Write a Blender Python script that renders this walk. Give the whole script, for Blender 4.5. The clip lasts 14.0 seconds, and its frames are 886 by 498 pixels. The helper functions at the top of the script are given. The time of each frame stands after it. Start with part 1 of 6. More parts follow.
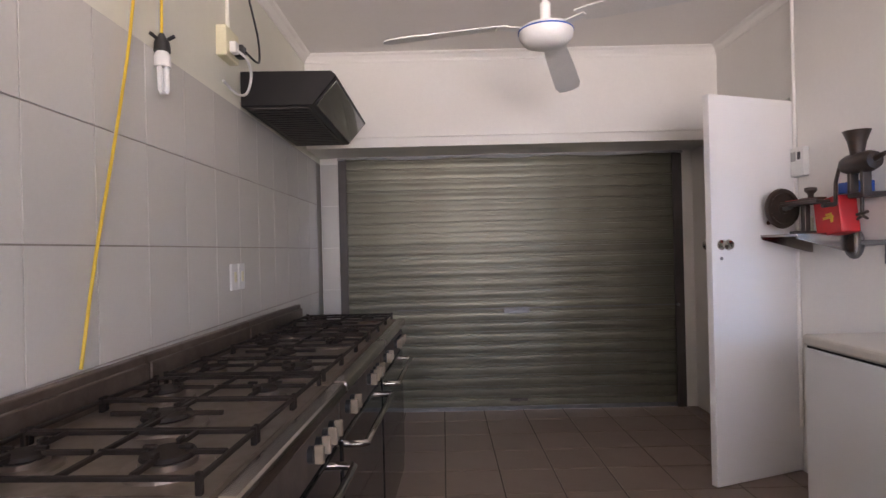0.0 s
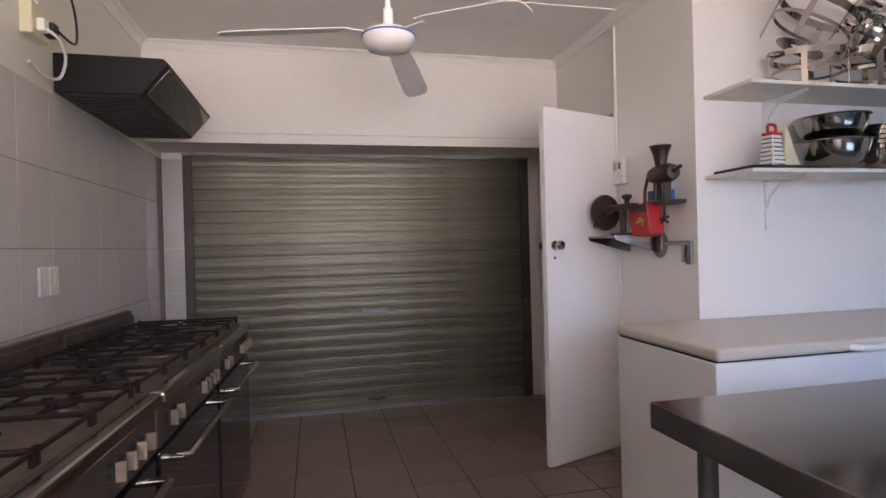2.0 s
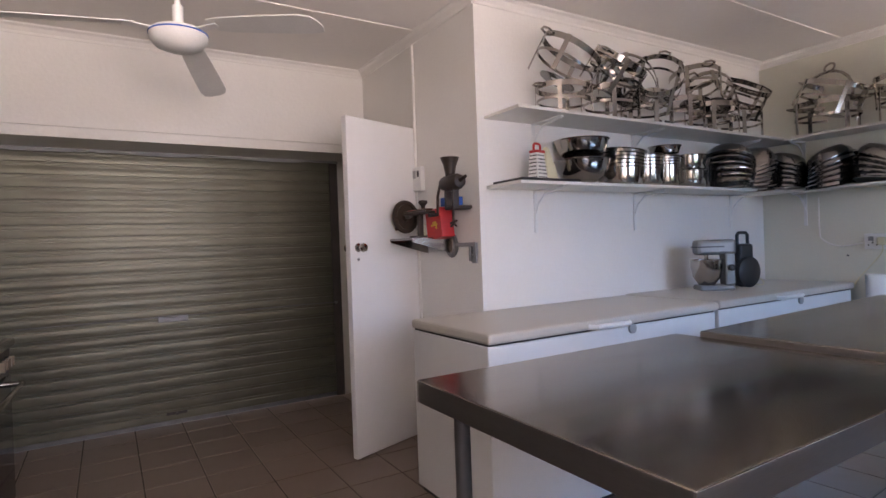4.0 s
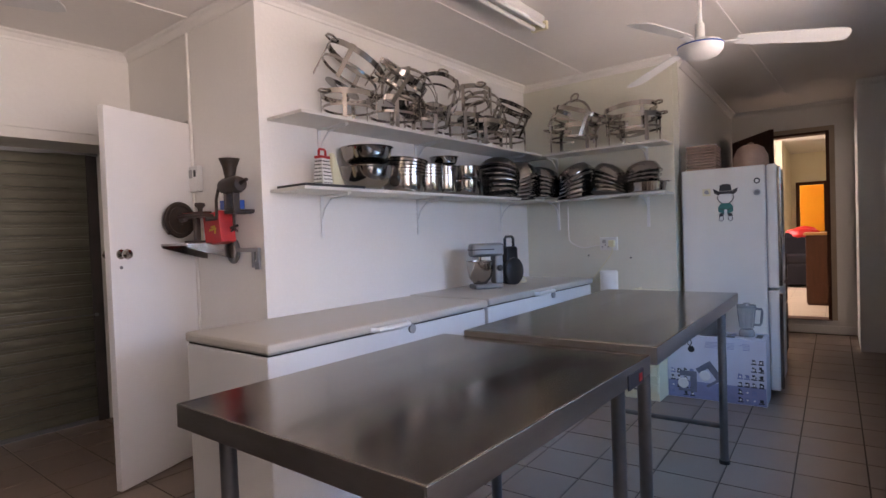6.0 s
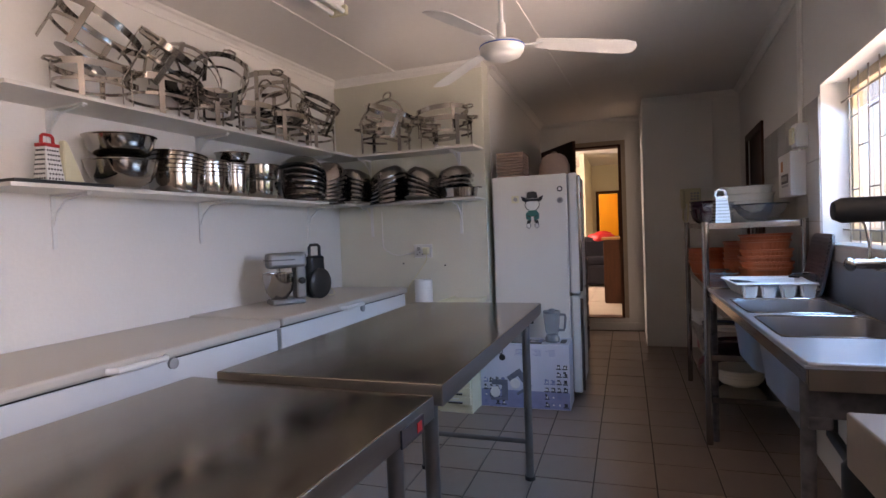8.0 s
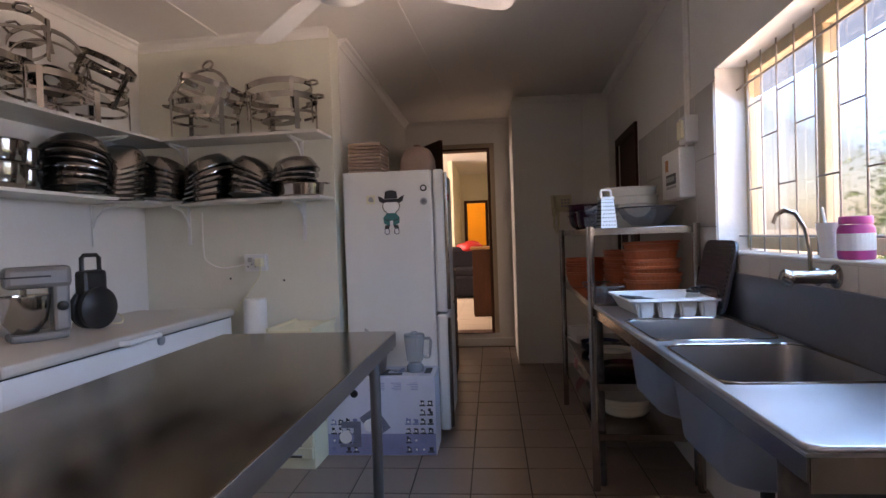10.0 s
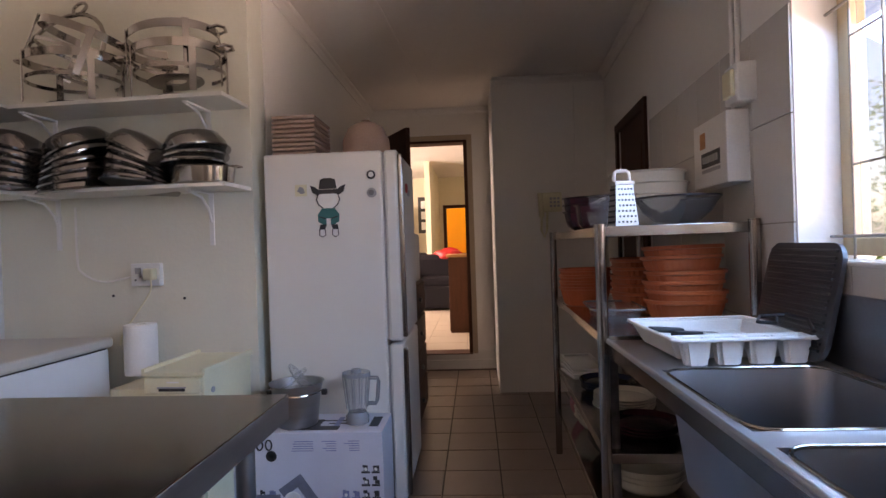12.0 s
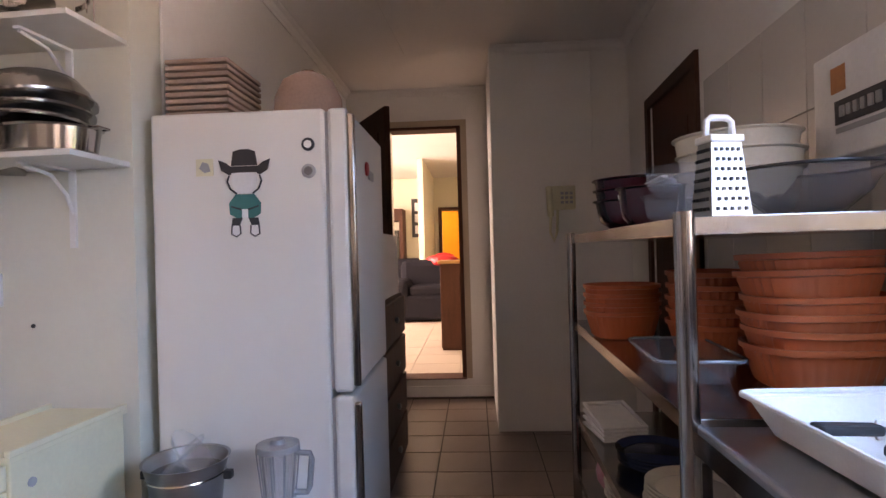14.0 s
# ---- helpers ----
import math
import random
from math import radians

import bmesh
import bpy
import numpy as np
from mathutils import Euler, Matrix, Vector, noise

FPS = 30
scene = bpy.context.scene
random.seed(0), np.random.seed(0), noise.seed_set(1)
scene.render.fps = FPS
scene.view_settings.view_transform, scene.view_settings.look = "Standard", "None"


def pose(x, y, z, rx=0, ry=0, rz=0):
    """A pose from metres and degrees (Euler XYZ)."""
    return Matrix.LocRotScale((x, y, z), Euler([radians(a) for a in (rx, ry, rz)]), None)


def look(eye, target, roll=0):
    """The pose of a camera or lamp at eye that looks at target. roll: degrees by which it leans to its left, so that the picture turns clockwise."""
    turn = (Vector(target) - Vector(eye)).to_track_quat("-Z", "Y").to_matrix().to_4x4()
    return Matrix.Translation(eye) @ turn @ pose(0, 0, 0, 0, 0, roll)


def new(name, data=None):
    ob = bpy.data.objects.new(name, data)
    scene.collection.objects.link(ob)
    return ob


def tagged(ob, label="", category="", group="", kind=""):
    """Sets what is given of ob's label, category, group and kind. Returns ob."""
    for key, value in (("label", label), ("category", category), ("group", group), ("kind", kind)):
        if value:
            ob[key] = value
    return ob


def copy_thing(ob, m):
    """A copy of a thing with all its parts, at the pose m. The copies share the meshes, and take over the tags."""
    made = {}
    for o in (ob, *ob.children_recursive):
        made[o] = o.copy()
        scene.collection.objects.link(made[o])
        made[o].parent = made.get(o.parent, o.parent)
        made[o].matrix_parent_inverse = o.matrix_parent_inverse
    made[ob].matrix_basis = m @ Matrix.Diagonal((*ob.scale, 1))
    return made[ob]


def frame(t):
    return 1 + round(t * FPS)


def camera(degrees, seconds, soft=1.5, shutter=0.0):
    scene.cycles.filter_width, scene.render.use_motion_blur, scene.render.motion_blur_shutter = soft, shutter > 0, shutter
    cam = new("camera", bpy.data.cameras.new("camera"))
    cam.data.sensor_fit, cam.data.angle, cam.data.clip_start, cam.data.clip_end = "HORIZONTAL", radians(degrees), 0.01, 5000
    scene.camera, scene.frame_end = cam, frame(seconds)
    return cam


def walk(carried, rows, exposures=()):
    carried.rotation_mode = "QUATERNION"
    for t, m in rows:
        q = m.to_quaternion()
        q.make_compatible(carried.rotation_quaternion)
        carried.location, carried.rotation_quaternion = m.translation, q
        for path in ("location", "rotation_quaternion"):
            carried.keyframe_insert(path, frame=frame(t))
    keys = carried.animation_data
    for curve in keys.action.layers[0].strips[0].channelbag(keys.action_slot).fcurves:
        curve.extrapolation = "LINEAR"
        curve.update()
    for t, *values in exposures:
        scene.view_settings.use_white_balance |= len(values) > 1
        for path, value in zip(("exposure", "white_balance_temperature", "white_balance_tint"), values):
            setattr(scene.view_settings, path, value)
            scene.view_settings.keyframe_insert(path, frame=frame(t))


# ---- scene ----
cam = camera(77.4, 14.0)
PATH = [
    (0, (0.712, 0.118, 1.255), (0.817, 2.116, 1.258), -1.4),
    (0.5, (0.738, 0.113, 1.258), (0.898, 2.106, 1.258), -1.4),
    (1, (0.767, 0.105, 1.254), (1.032, 2.088, 1.252), -1.3),
    (1.5, (0.797, 0.094, 1.255), (1.193, 2.054, 1.25), -1.4),
    (2, (0.829, 0.072, 1.257), (1.382, 1.994, 1.247), -1.5),
    (2.5, (0.844, 0.039, 1.257), (1.539, 1.914, 1.239), -1.5),
    (3, (0.855, 0.003, 1.251), (1.703, 1.814, 1.228), -1.7),
    (3.2, (0.858, -0.019, 1.244), (1.761, 1.765, 1.22), -1.7),
    (5.3, (0.868, -0.17, 1.267), (2.338, 1.186, 1.233), -2.3),
    (5.5, (0.87, -0.174, 1.272), (2.387, 1.129, 1.228), -2.1),
    (6, (0.897, -0.186, 1.284), (2.528, 0.971, 1.234), -2.1),
    (6.5, (0.948, -0.188, 1.295), (2.673, 0.823, 1.238), -2.1),
    (7, (1.042, -0.198, 1.306), (2.841, 0.673, 1.243), -2.1),
    (7.5, (1.174, -0.201, 1.308), (3.029, 0.543, 1.246), -2.1),
    (8, (1.32, -0.195, 1.308), (3.217, 0.437, 1.247), -2.2),
    (8.5, (1.475, -0.173, 1.304), (3.406, 0.344, 1.244), -2.1),
    (9, (1.662, -0.148, 1.294), (3.627, 0.219, 1.236), -2.1),
    (9.2, (1.741, -0.146, 1.29), (3.716, 0.163, 1.231), -2.0),
    (11.5, (2.75, -0.185, 1.262), (4.746, -0.066, 1.239), -2.1),
    (12, (2.962, -0.208, 1.255), (4.959, -0.09, 1.241), -1.9),
    (12.5, (3.164, -0.221, 1.25), (5.161, -0.105, 1.242), -1.9),
    (13, (3.393, -0.237, 1.243), (5.39, -0.124, 1.237), -1.8),
    (13.5, (3.612, -0.252, 1.242), (5.609, -0.138, 1.241), -1.7),
    (14, (3.824, -0.245, 1.251), (5.821, -0.131, 1.255), -1.6),
]
# the camera's own brightness and tint
EXPOSURE = [(0.0, 1.10, 6600, 26), (3.0, 0.86, 6850, 28), (6.5, 0.88, 7200, 30), (9.0, 0.66, 7850, 32), (12.5, 1.02, 8000, 35), (14.0, 1.38, 8000, 37)]
walk(cam, [(t, look(eye, target, roll)) for t, eye, target, roll in PATH], EXPOSURE)

# ---- exposure, world, sun, window light ----
world = bpy.data.worlds.new("sky")
scene.world = world
world.use_nodes = True
wn = world.node_tree
sky = wn.nodes.new("ShaderNodeTexSky")
sky.sky_type, sky.sun_disc = "NISHITA", False
sky.sun_elevation, sky.sun_rotation = radians(56), radians(16)
wn.links.new(sky.outputs[0], wn.nodes["Background"].inputs[0])
wn.nodes["Background"].inputs[1].default_value = 0.15

CORNER = (2.77, 2.32)
A = Matrix.Translation((CORNER[0], CORNER[1], 0)) @ pose(0, 0, 0, 0, 0, -3)  # the building's own axes


def lamp_area(name, m, sx, sy, watts, colour, spread=180):
    d = bpy.data.lights.new(name, "AREA")
    d.spread = radians(spread)
    d.shape, d.size, d.size_y, d.energy, d.color = "RECTANGLE", sx, sy, watts, colour
    ob = new(name, d)
    ob.matrix_world = m
    return ob


sun_data = bpy.data.lights.new("sun", "SUN")
sun_data.energy, sun_data.angle, sun_data.color = 5.0, radians(0.5), (1.0, 0.95, 0.87)
sun = new("sun", sun_data)
sun.matrix_world = look((4, 14, 22), (0, 0, 0))
# skylight in the window over the sinks; stand-ins for sky and sunlit ground at the unseen back window
lamp_area("window_light", A @ pose(1.27, -3.66, 1.74, 32, 0, 0), 1.5, 0.7, 22, (0.22, 0.54, 1.0), 140)
lamp_area("window_light", A @ pose(-1.4, -3.62, 1.78, 62, 0, 0), 1.7, 0.6, 3.0, (0.22, 0.54, 1.0))
lamp_area("ground_light", A @ pose(-1.4, -3.62, 1.5, 118, 0, 0), 1.7, 0.7, 12, (1.0, 0.93, 0.86), 78)
lamp_area("ground_light", A @ pose(0.6, -8.6, -0.27, 180, 0, 0), 5.0, 5.0, 1200, (1.0, 0.91, 0.82))
# added lamp that brightens the lounge; no window is built there
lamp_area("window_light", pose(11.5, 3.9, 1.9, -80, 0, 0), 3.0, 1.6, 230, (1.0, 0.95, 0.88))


# ---- materials ----
def surface(name, base, rough=0.5, metal=0.0, stain=0.12, stain_size=0.6, grain=0.05, grain_size=0.01, bump=0.05,
            stretch=(1, 1, 1), coat=0.0, glass=0.0, random_tint=0.0, rough_var=0.1, dirt=None, dirt_amount=0.0, spec=0.5):
    m = bpy.data.materials.new(name)
    m.use_nodes = True
    nt = m.node_tree
    n, l = nt.nodes, nt.links
    b = n["Principled BSDF"]
    b.inputs["Metallic"].default_value = metal
    b.inputs["Coat Weight"].default_value = coat
    b.inputs["Transmission Weight"].default_value = glass
    b.inputs["Specular IOR Level"].default_value = spec
    tc = n.new("ShaderNodeTexCoord")
    mp = n.new("ShaderNodeMapping")
    mp.inputs["Scale"].default_value = stretch
    l.new(tc.outputs["Object"], mp.inputs[0])
    big = n.new("ShaderNodeTexNoise")
    big.inputs["Scale"].default_value = 1.0 / stain_size
    big.inputs["Detail"].default_value = 3
    big.inputs["Roughness"].default_value = 0.5
    l.new(mp.outputs[0], big.inputs["Vector"])
    fine = n.new("ShaderNodeTexNoise")
    fine.inputs["Scale"].default_value = 1.0 / grain_size
    fine.inputs["Detail"].default_value = 3
    l.new(mp.outputs[0], fine.inputs["Vector"])

    def scaled(sock, amount):
        r = n.new("ShaderNodeMapRange")
        r.inputs["From Min"].default_value, r.inputs["From Max"].default_value = 0.15, 0.85
        r.inputs["To Min"].default_value, r.inputs["To Max"].default_value = 1 - amount, 1 + amount
        l.new(sock, r.inputs["Value"])
        return r.outputs[0]

    mul = n.new("ShaderNodeMath")
    mul.operation = "MULTIPLY"
    l.new(scaled(big.outputs[0], stain), mul.inputs[0])
    l.new(scaled(fine.outputs[0], grain), mul.inputs[1])
    value = mul.outputs[0]
    if random_tint:
        info = n.new("ShaderNodeObjectInfo")
        r = n.new("ShaderNodeMapRange")
        r.inputs["To Min"].default_value, r.inputs["To Max"].default_value = 1 - random_tint, 1 + random_tint
        l.new(info.outputs["Random"], r.inputs["Value"])
        m2 = n.new("ShaderNodeMath")
        m2.operation = "MULTIPLY"
        l.new(value, m2.inputs[0])
        l.new(r.outputs[0], m2.inputs[1])
        value = m2.outputs[0]
    col = n.new("ShaderNodeVectorMath")
    col.operation = "SCALE"
    col.inputs[0].default_value = base
    l.new(value, col.inputs["Scale"])
    out = col.outputs[0]
    if dirt:
        spots = n.new("ShaderNodeTexNoise")
        spots.inputs["Scale"].default_value = 2.3 / stain_size
        spots.inputs["Detail"].default_value = 4
        l.new(mp.outputs[0], spots.inputs["Vector"])
        r = n.new("ShaderNodeMapRange")
        r.inputs["From Min"].default_value, r.inputs["From Max"].default_value = 0.42, 0.9
        r.inputs["To Max"].default_value = dirt_amount
        l.new(spots.outputs[0], r.inputs["Value"])
        mix = n.new("ShaderNodeMix")
        mix.data_type = "RGBA"
        l.new(r.outputs[0], mix.inputs["Factor"])
        l.new(out, mix.inputs["A"])
        mix.inputs["B"].default_value = (*dirt, 1)
        out = mix.outputs["Result"]
    l.new(out, b.inputs["Base Color"])
    rr = n.new("ShaderNodeMapRange")
    rr.inputs["From Min"].default_value, rr.inputs["From Max"].default_value = 0.1, 0.9
    lo, hi = (max(0.02, rough - rough_var), min(0.26, rough + rough_var)) if rough < 0.28 else (max(0.29, rough - rough_var), min(1, rough + rough_var))
    rr.inputs["To Min"].default_value, rr.inputs["To Max"].default_value = lo, hi
    l.new(big.outputs[0], rr.inputs["Value"])
    l.new(rr.outputs[0], b.inputs["Roughness"])
    if bump:
        bp = n.new("ShaderNodeBump")
        bp.inputs["Strength"].default_value = bump
        bp.inputs["Distance"].default_value = 0.004
        l.new(fine.outputs[0], bp.inputs["Height"])
        l.new(bp.outputs[0], b.inputs["Normal"])
    return m


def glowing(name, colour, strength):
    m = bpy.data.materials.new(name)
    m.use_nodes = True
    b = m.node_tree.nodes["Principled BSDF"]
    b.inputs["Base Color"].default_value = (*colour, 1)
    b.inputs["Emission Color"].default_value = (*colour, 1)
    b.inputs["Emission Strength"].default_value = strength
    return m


PAINT = surface("wall_paint", (0.80, 0.78, 0.74), 0.45, stain=0.05, stain_size=0.9, grain=0.02, grain_size=0.02, bump=0.25, dirt=(0.52, 0.47, 0.4), dirt_amount=0.06)
CREAM = surface("cream_paint", (0.70, 0.69, 0.59), 0.45, stain=0.05, stain_size=0.7, grain=0.02, grain_size=0.02, bump=0.25, dirt=(0.5, 0.43, 0.33), dirt_amount=0.15)
CEILING = surface("ceiling_paint", (0.80, 0.77, 0.73), 0.7, stain=0.06, stain_size=1.2, grain=0.02, grain_size=0.03, bump=0.1)
WALL_TILE = surface("glazed_wall_tile", (0.60, 0.58, 0.54), 0.24, stain=0.04, stain_size=0.4, grain=0.02, bump=0.03, random_tint=0.02, rough_var=0.06)
GROUT = surface("grout", (0.30, 0.27, 0.24), 0.9, stain=0.2, stain_size=0.3, bump=0.3)
GROUT_DARK = surface("floor_grout", (0.075, 0.06, 0.05), 0.9, stain=0.25, stain_size=0.3, bump=0.3)
FLOOR_TILE = surface("floor_tile", (0.225, 0.17, 0.138), 0.36, stain=0.14, stain_size=0.25, grain=0.06, grain_size=0.006, bump=0.08, random_tint=0.06, dirt=(0.14, 0.11, 0.09), dirt_amount=0.3)
SINKSTEEL = surface("scratched_sink_steel", (0.50, 0.51, 0.535), 0.36, 1.0, stain=0.12, stain_size=0.2, grain=0.0, bump=0.0, rough_var=0.1)
SILVER = surface("silver_paint", (0.23, 0.23, 0.23), 0.42, 0.5, stain=0.06, stain_size=0.2, grain=0.0, bump=0.0)
STEEL = surface("stainless_steel", (0.35, 0.315, 0.29), 0.22, 1.0, stain=0.22, stain_size=0.22, grain=0.0, bump=0.0, rough_var=0.14)
STEEL_SHINY = surface("polished_steel", (0.44, 0.405, 0.37), 0.13, 1.0, stain=0.12, stain_size=0.1, grain=0.0, bump=0.0, rough_var=0.06)
STEEL_DARK = surface("dark_polished_steel", (0.30, 0.29, 0.28), 0.14, 1.0, stain=0.15, stain_size=0.08, grain=0.0, bump=0.0, rough_var=0.06)
SINKLEG = surface("worn_leg_paint", (0.10, 0.095, 0.10), 0.6, stain=0.3, stain_size=0.12, bump=0.2, dirt=(0.018, 0.015, 0.014), dirt_amount=1.3)
TABLESTEEL = surface("worn_table_steel", (0.30, 0.27, 0.245), 0.17, 1.0, stain=0.16, stain_size=0.3, grain=0.03, grain_size=0.05, bump=0.0, rough_var=0.10, stretch=(0.5, 2.0, 1), dirt=(0.24, 0.20, 0.17), dirt_amount=0.5)
# paler, rougher copy of the table steel for window-lit edges; also bucket, grater
EDGESTEEL = surface("pale_brushed_steel", (0.40, 0.385, 0.37), 0.38, 1.0, stain=0.15, stain_size=0.15, grain=0.06, grain_size=0.01, stretch=(0.3, 0.3, 4), bump=0.0)
UPSTEEL = surface("dull_upstand_steel", (0.20, 0.20, 0.215), 0.42, 0.9, stain=0.2, stain_size=0.2, grain=0.05, bump=0.0)
STAINSTEEL = surface("grease_stained_steel", (0.15, 0.12, 0.10), 0.5, 0.7, stain=0.3, stain_size=0.12, grain=0.1, bump=0.05, dirt=(0.05, 0.03, 0.02), dirt_amount=0.6)
HOBSTEEL = surface("hob_steel", (0.22, 0.18, 0.15), 0.36, 0.8, stain=0.25, stain_size=0.1, grain=0.06, bump=0.0, dirt=(0.09, 0.06, 0.04), dirt_amount=0.7)
KNOBGRIP = surface("worn_knob", (0.27, 0.22, 0.165), 0.4, 0.3, stain=0.25, stain_size=0.03, bump=0.0, random_tint=0.2)
TAUPE = surface("taupe_painted_metal", (0.20, 0.165, 0.135), 0.45, stain=0.25, stain_size=0.15, grain=0.05, bump=0.05)
GALV = surface("galvanised_leg", (0.22, 0.22, 0.225), 0.45, 0.9, stain=0.2, stain_size=0.1, grain=0.0, bump=0.0)
IRON = surface("cast_iron", (0.016, 0.012, 0.010), 0.6, 0.0, spec=0.15, stain=0.3, stain_size=0.05, grain=0.1, grain_size=0.006, bump=0.05)
BLACK = surface("black_plastic", (0.018, 0.018, 0.019), 0.4, stain=0.2, stain_size=0.2, bump=0.05)
OLDIRON = surface("old_tool_iron", (0.045, 0.034, 0.028), 0.42, 0.35, stain=0.35, stain_size=0.04, grain=0.1, grain_size=0.006, bump=0.08, dirt=(0.10, 0.045, 0.02), dirt_amount=0.4)
MELAMINE = surface("white_melamine", (0.72, 0.70, 0.65), 0.4, stain=0.06, stain_size=0.2, grain=0.02, bump=0.03, dirt=(0.45, 0.40, 0.32), dirt_amount=0.2)
HOODBLACK = surface("black_enamel", (0.012, 0.011, 0.012), 0.34, spec=0.3, stain=0.25, stain_size=0.2, bump=0.05)
OVENGLASS = surface("oven_glass", (0.012, 0.012, 0.013), 0.1, stain=0.2, bump=0.0, coat=0.4, rough_var=0.05)
SHUTTER = surface("shutter_metal", (0.155, 0.15, 0.11), 0.36, 0.35, stain=0.22, stain_size=0.5, grain=0.03, grain_size=0.03, bump=0.0, random_tint=0.14, dirt=(0.10, 0.065, 0.03), dirt_amount=0.3)
RAIL = surface("shutter_rail_metal", (0.09, 0.08, 0.075), 0.5, 0.4, stain=0.25, stain_size=0.2, bump=0.1)
WHITE = surface("white_enamel", (0.78, 0.79, 0.79), 0.33, stain=0.03, stain_size=0.5, grain=0.0, bump=0.0)
DOORWHITE = surface("white_gloss_door", (0.77, 0.76, 0.75), 0.33, stain=0.04, stain_size=0.4, grain=0.0, bump=0.0)
LID = surface("freezer_lid", (0.52, 0.49, 0.44), 0.4, stain=0.08, stain_size=0.3, grain=0.0, bump=0.0)
FRIDGE = surface("fridge_enamel", (0.72, 0.71, 0.66), 0.33, stain=0.05, stain_size=0.5, grain=0.0, bump=0.0)
PLASTIC_W = surface("white_plastic", (0.75, 0.75, 0.73), 0.35, stain=0.05, stain_size=0.1, bump=0.03)
PLASTIC_C = surface("cream_plastic", (0.70, 0.66, 0.46), 0.4, stain=0.06, stain_size=0.2, bump=0.04)
GREYPL = surface("grey_plastic", (0.35, 0.35, 0.35), 0.4, stain=0.05, stain_size=0.2, bump=0.03)
WOOD = surface("dark_brown_wood", (0.07, 0.028, 0.016), 0.6, spec=0.2, stain=0.3, stain_size=0.3, grain=0.25, grain_size=0.02, stretch=(6, 6, 0.6), bump=0.1)
TIMBER = surface("window_timber", (0.55, 0.43, 0.27), 0.5, stain=0.2, stain_size=0.2, grain=0.1, stretch=(4, 4, 0.7), bump=0.15)
TERRA = surface("terracotta_plastic", (0.48, 0.115, 0.04), 0.42, stain=0.1, stain_size=0.1, grain=0.0, bump=0.0, random_tint=0.12)
RED = surface("red_paint", (0.50, 0.02, 0.02), 0.4, stain=0.15, stain_size=0.06, bump=0.05)
BLUE = surface("blue_paint", (0.02, 0.09, 0.40), 0.4, stain=0.15, stain_size=0.06, bump=0.05)
RECESS_SHADE = surface("recess_shade", (0.03, 0.026, 0.02), 0.6, stain=0.1, bump=0.0)
YELLOW = surface("yellow_cable", (0.62, 0.42, 0.03), 0.45, stain=0.1, stain_size=0.1, bump=0.02)
GLASS = surface("clear_glass", (0.9, 0.93, 0.93), 0.03, stain=0.0, grain=0.0, bump=0.0, glass=0.95, rough_var=0.0)
CLEAR = surface("clear_plastic", (0.42, 0.44, 0.46), 0.08, stain=0.05, stain_size=0.05, grain=0.0, bump=0.0, rough_var=0.02)
CLEAR.node_tree.nodes["Principled BSDF"].inputs["Alpha"].default_value = 0.16
SMOKE = surface("smoky_plastic", (0.30, 0.31, 0.33), 0.2, stain=0.05, stain_size=0.05, grain=0.0, bump=0.0, rough_var=0.02)
SMOKE.node_tree.nodes["Principled BSDF"].inputs["Alpha"].default_value = 0.6
OUTSIDE = surface("outdoor_ground", (0.42, 0.37, 0.28), 0.9, stain=0.2, stain_size=3.0, bump=0.4, grain_size=0.05)
LEAF = surface("leaves", (0.12, 0.20, 0.06), 0.6, stain=0.35, stain_size=0.3, bump=0.1)
BARK = surface("bark", (0.16, 0.12, 0.09), 0.9, stain=0.3, stain_size=0.1, bump=0.5)


# ---- building blocks ----
def box(bm, x0, x1, y0, y1, z0, z1, bevel=0.0):
    vs = [bm.verts.new((x, y, z)) for x in (x0, x1) for y in (y0, y1) for z in (z0, z1)]
    fs = [bm.faces.new([vs[i] for i in q]) for q in ((0, 1, 3, 2), (4, 6, 7, 5), (0, 4, 5, 1), (2, 3, 7, 6), (0, 2, 6, 4), (1, 5, 7, 3))]
    if bevel:
        edges = {e for f in fs for e in f.edges}
        bmesh.ops.bevel(bm, geom=list(edges), offset=bevel, segments=2, profile=0.5, affect="EDGES")
    return bm


def boxes(*dims, bevel=0.0):
    bm = bmesh.new()
    for d in dims:
        b2 = bmesh.new()
        box(b2, *d, bevel=bevel)
        tmp = bpy.data.meshes.new("tmp")
        b2.to_mesh(tmp)
        b2.free()
        bm.from_mesh(tmp)
        bpy.data.meshes.remove(tmp)
    return bm


def rod(bm, p, q, r, n=12, r2=None):
    p, q = Vector(p), Vector(q)
    d = q - p
    m = Matrix.Translation((p + q) / 2) @ d.to_track_quat("Z", "Y").to_matrix().to_4x4()
    bmesh.ops.create_cone(bm, cap_ends=True, segments=n, radius1=r, radius2=r if r2 is None else r2, depth=d.length, matrix=m)
    return bm


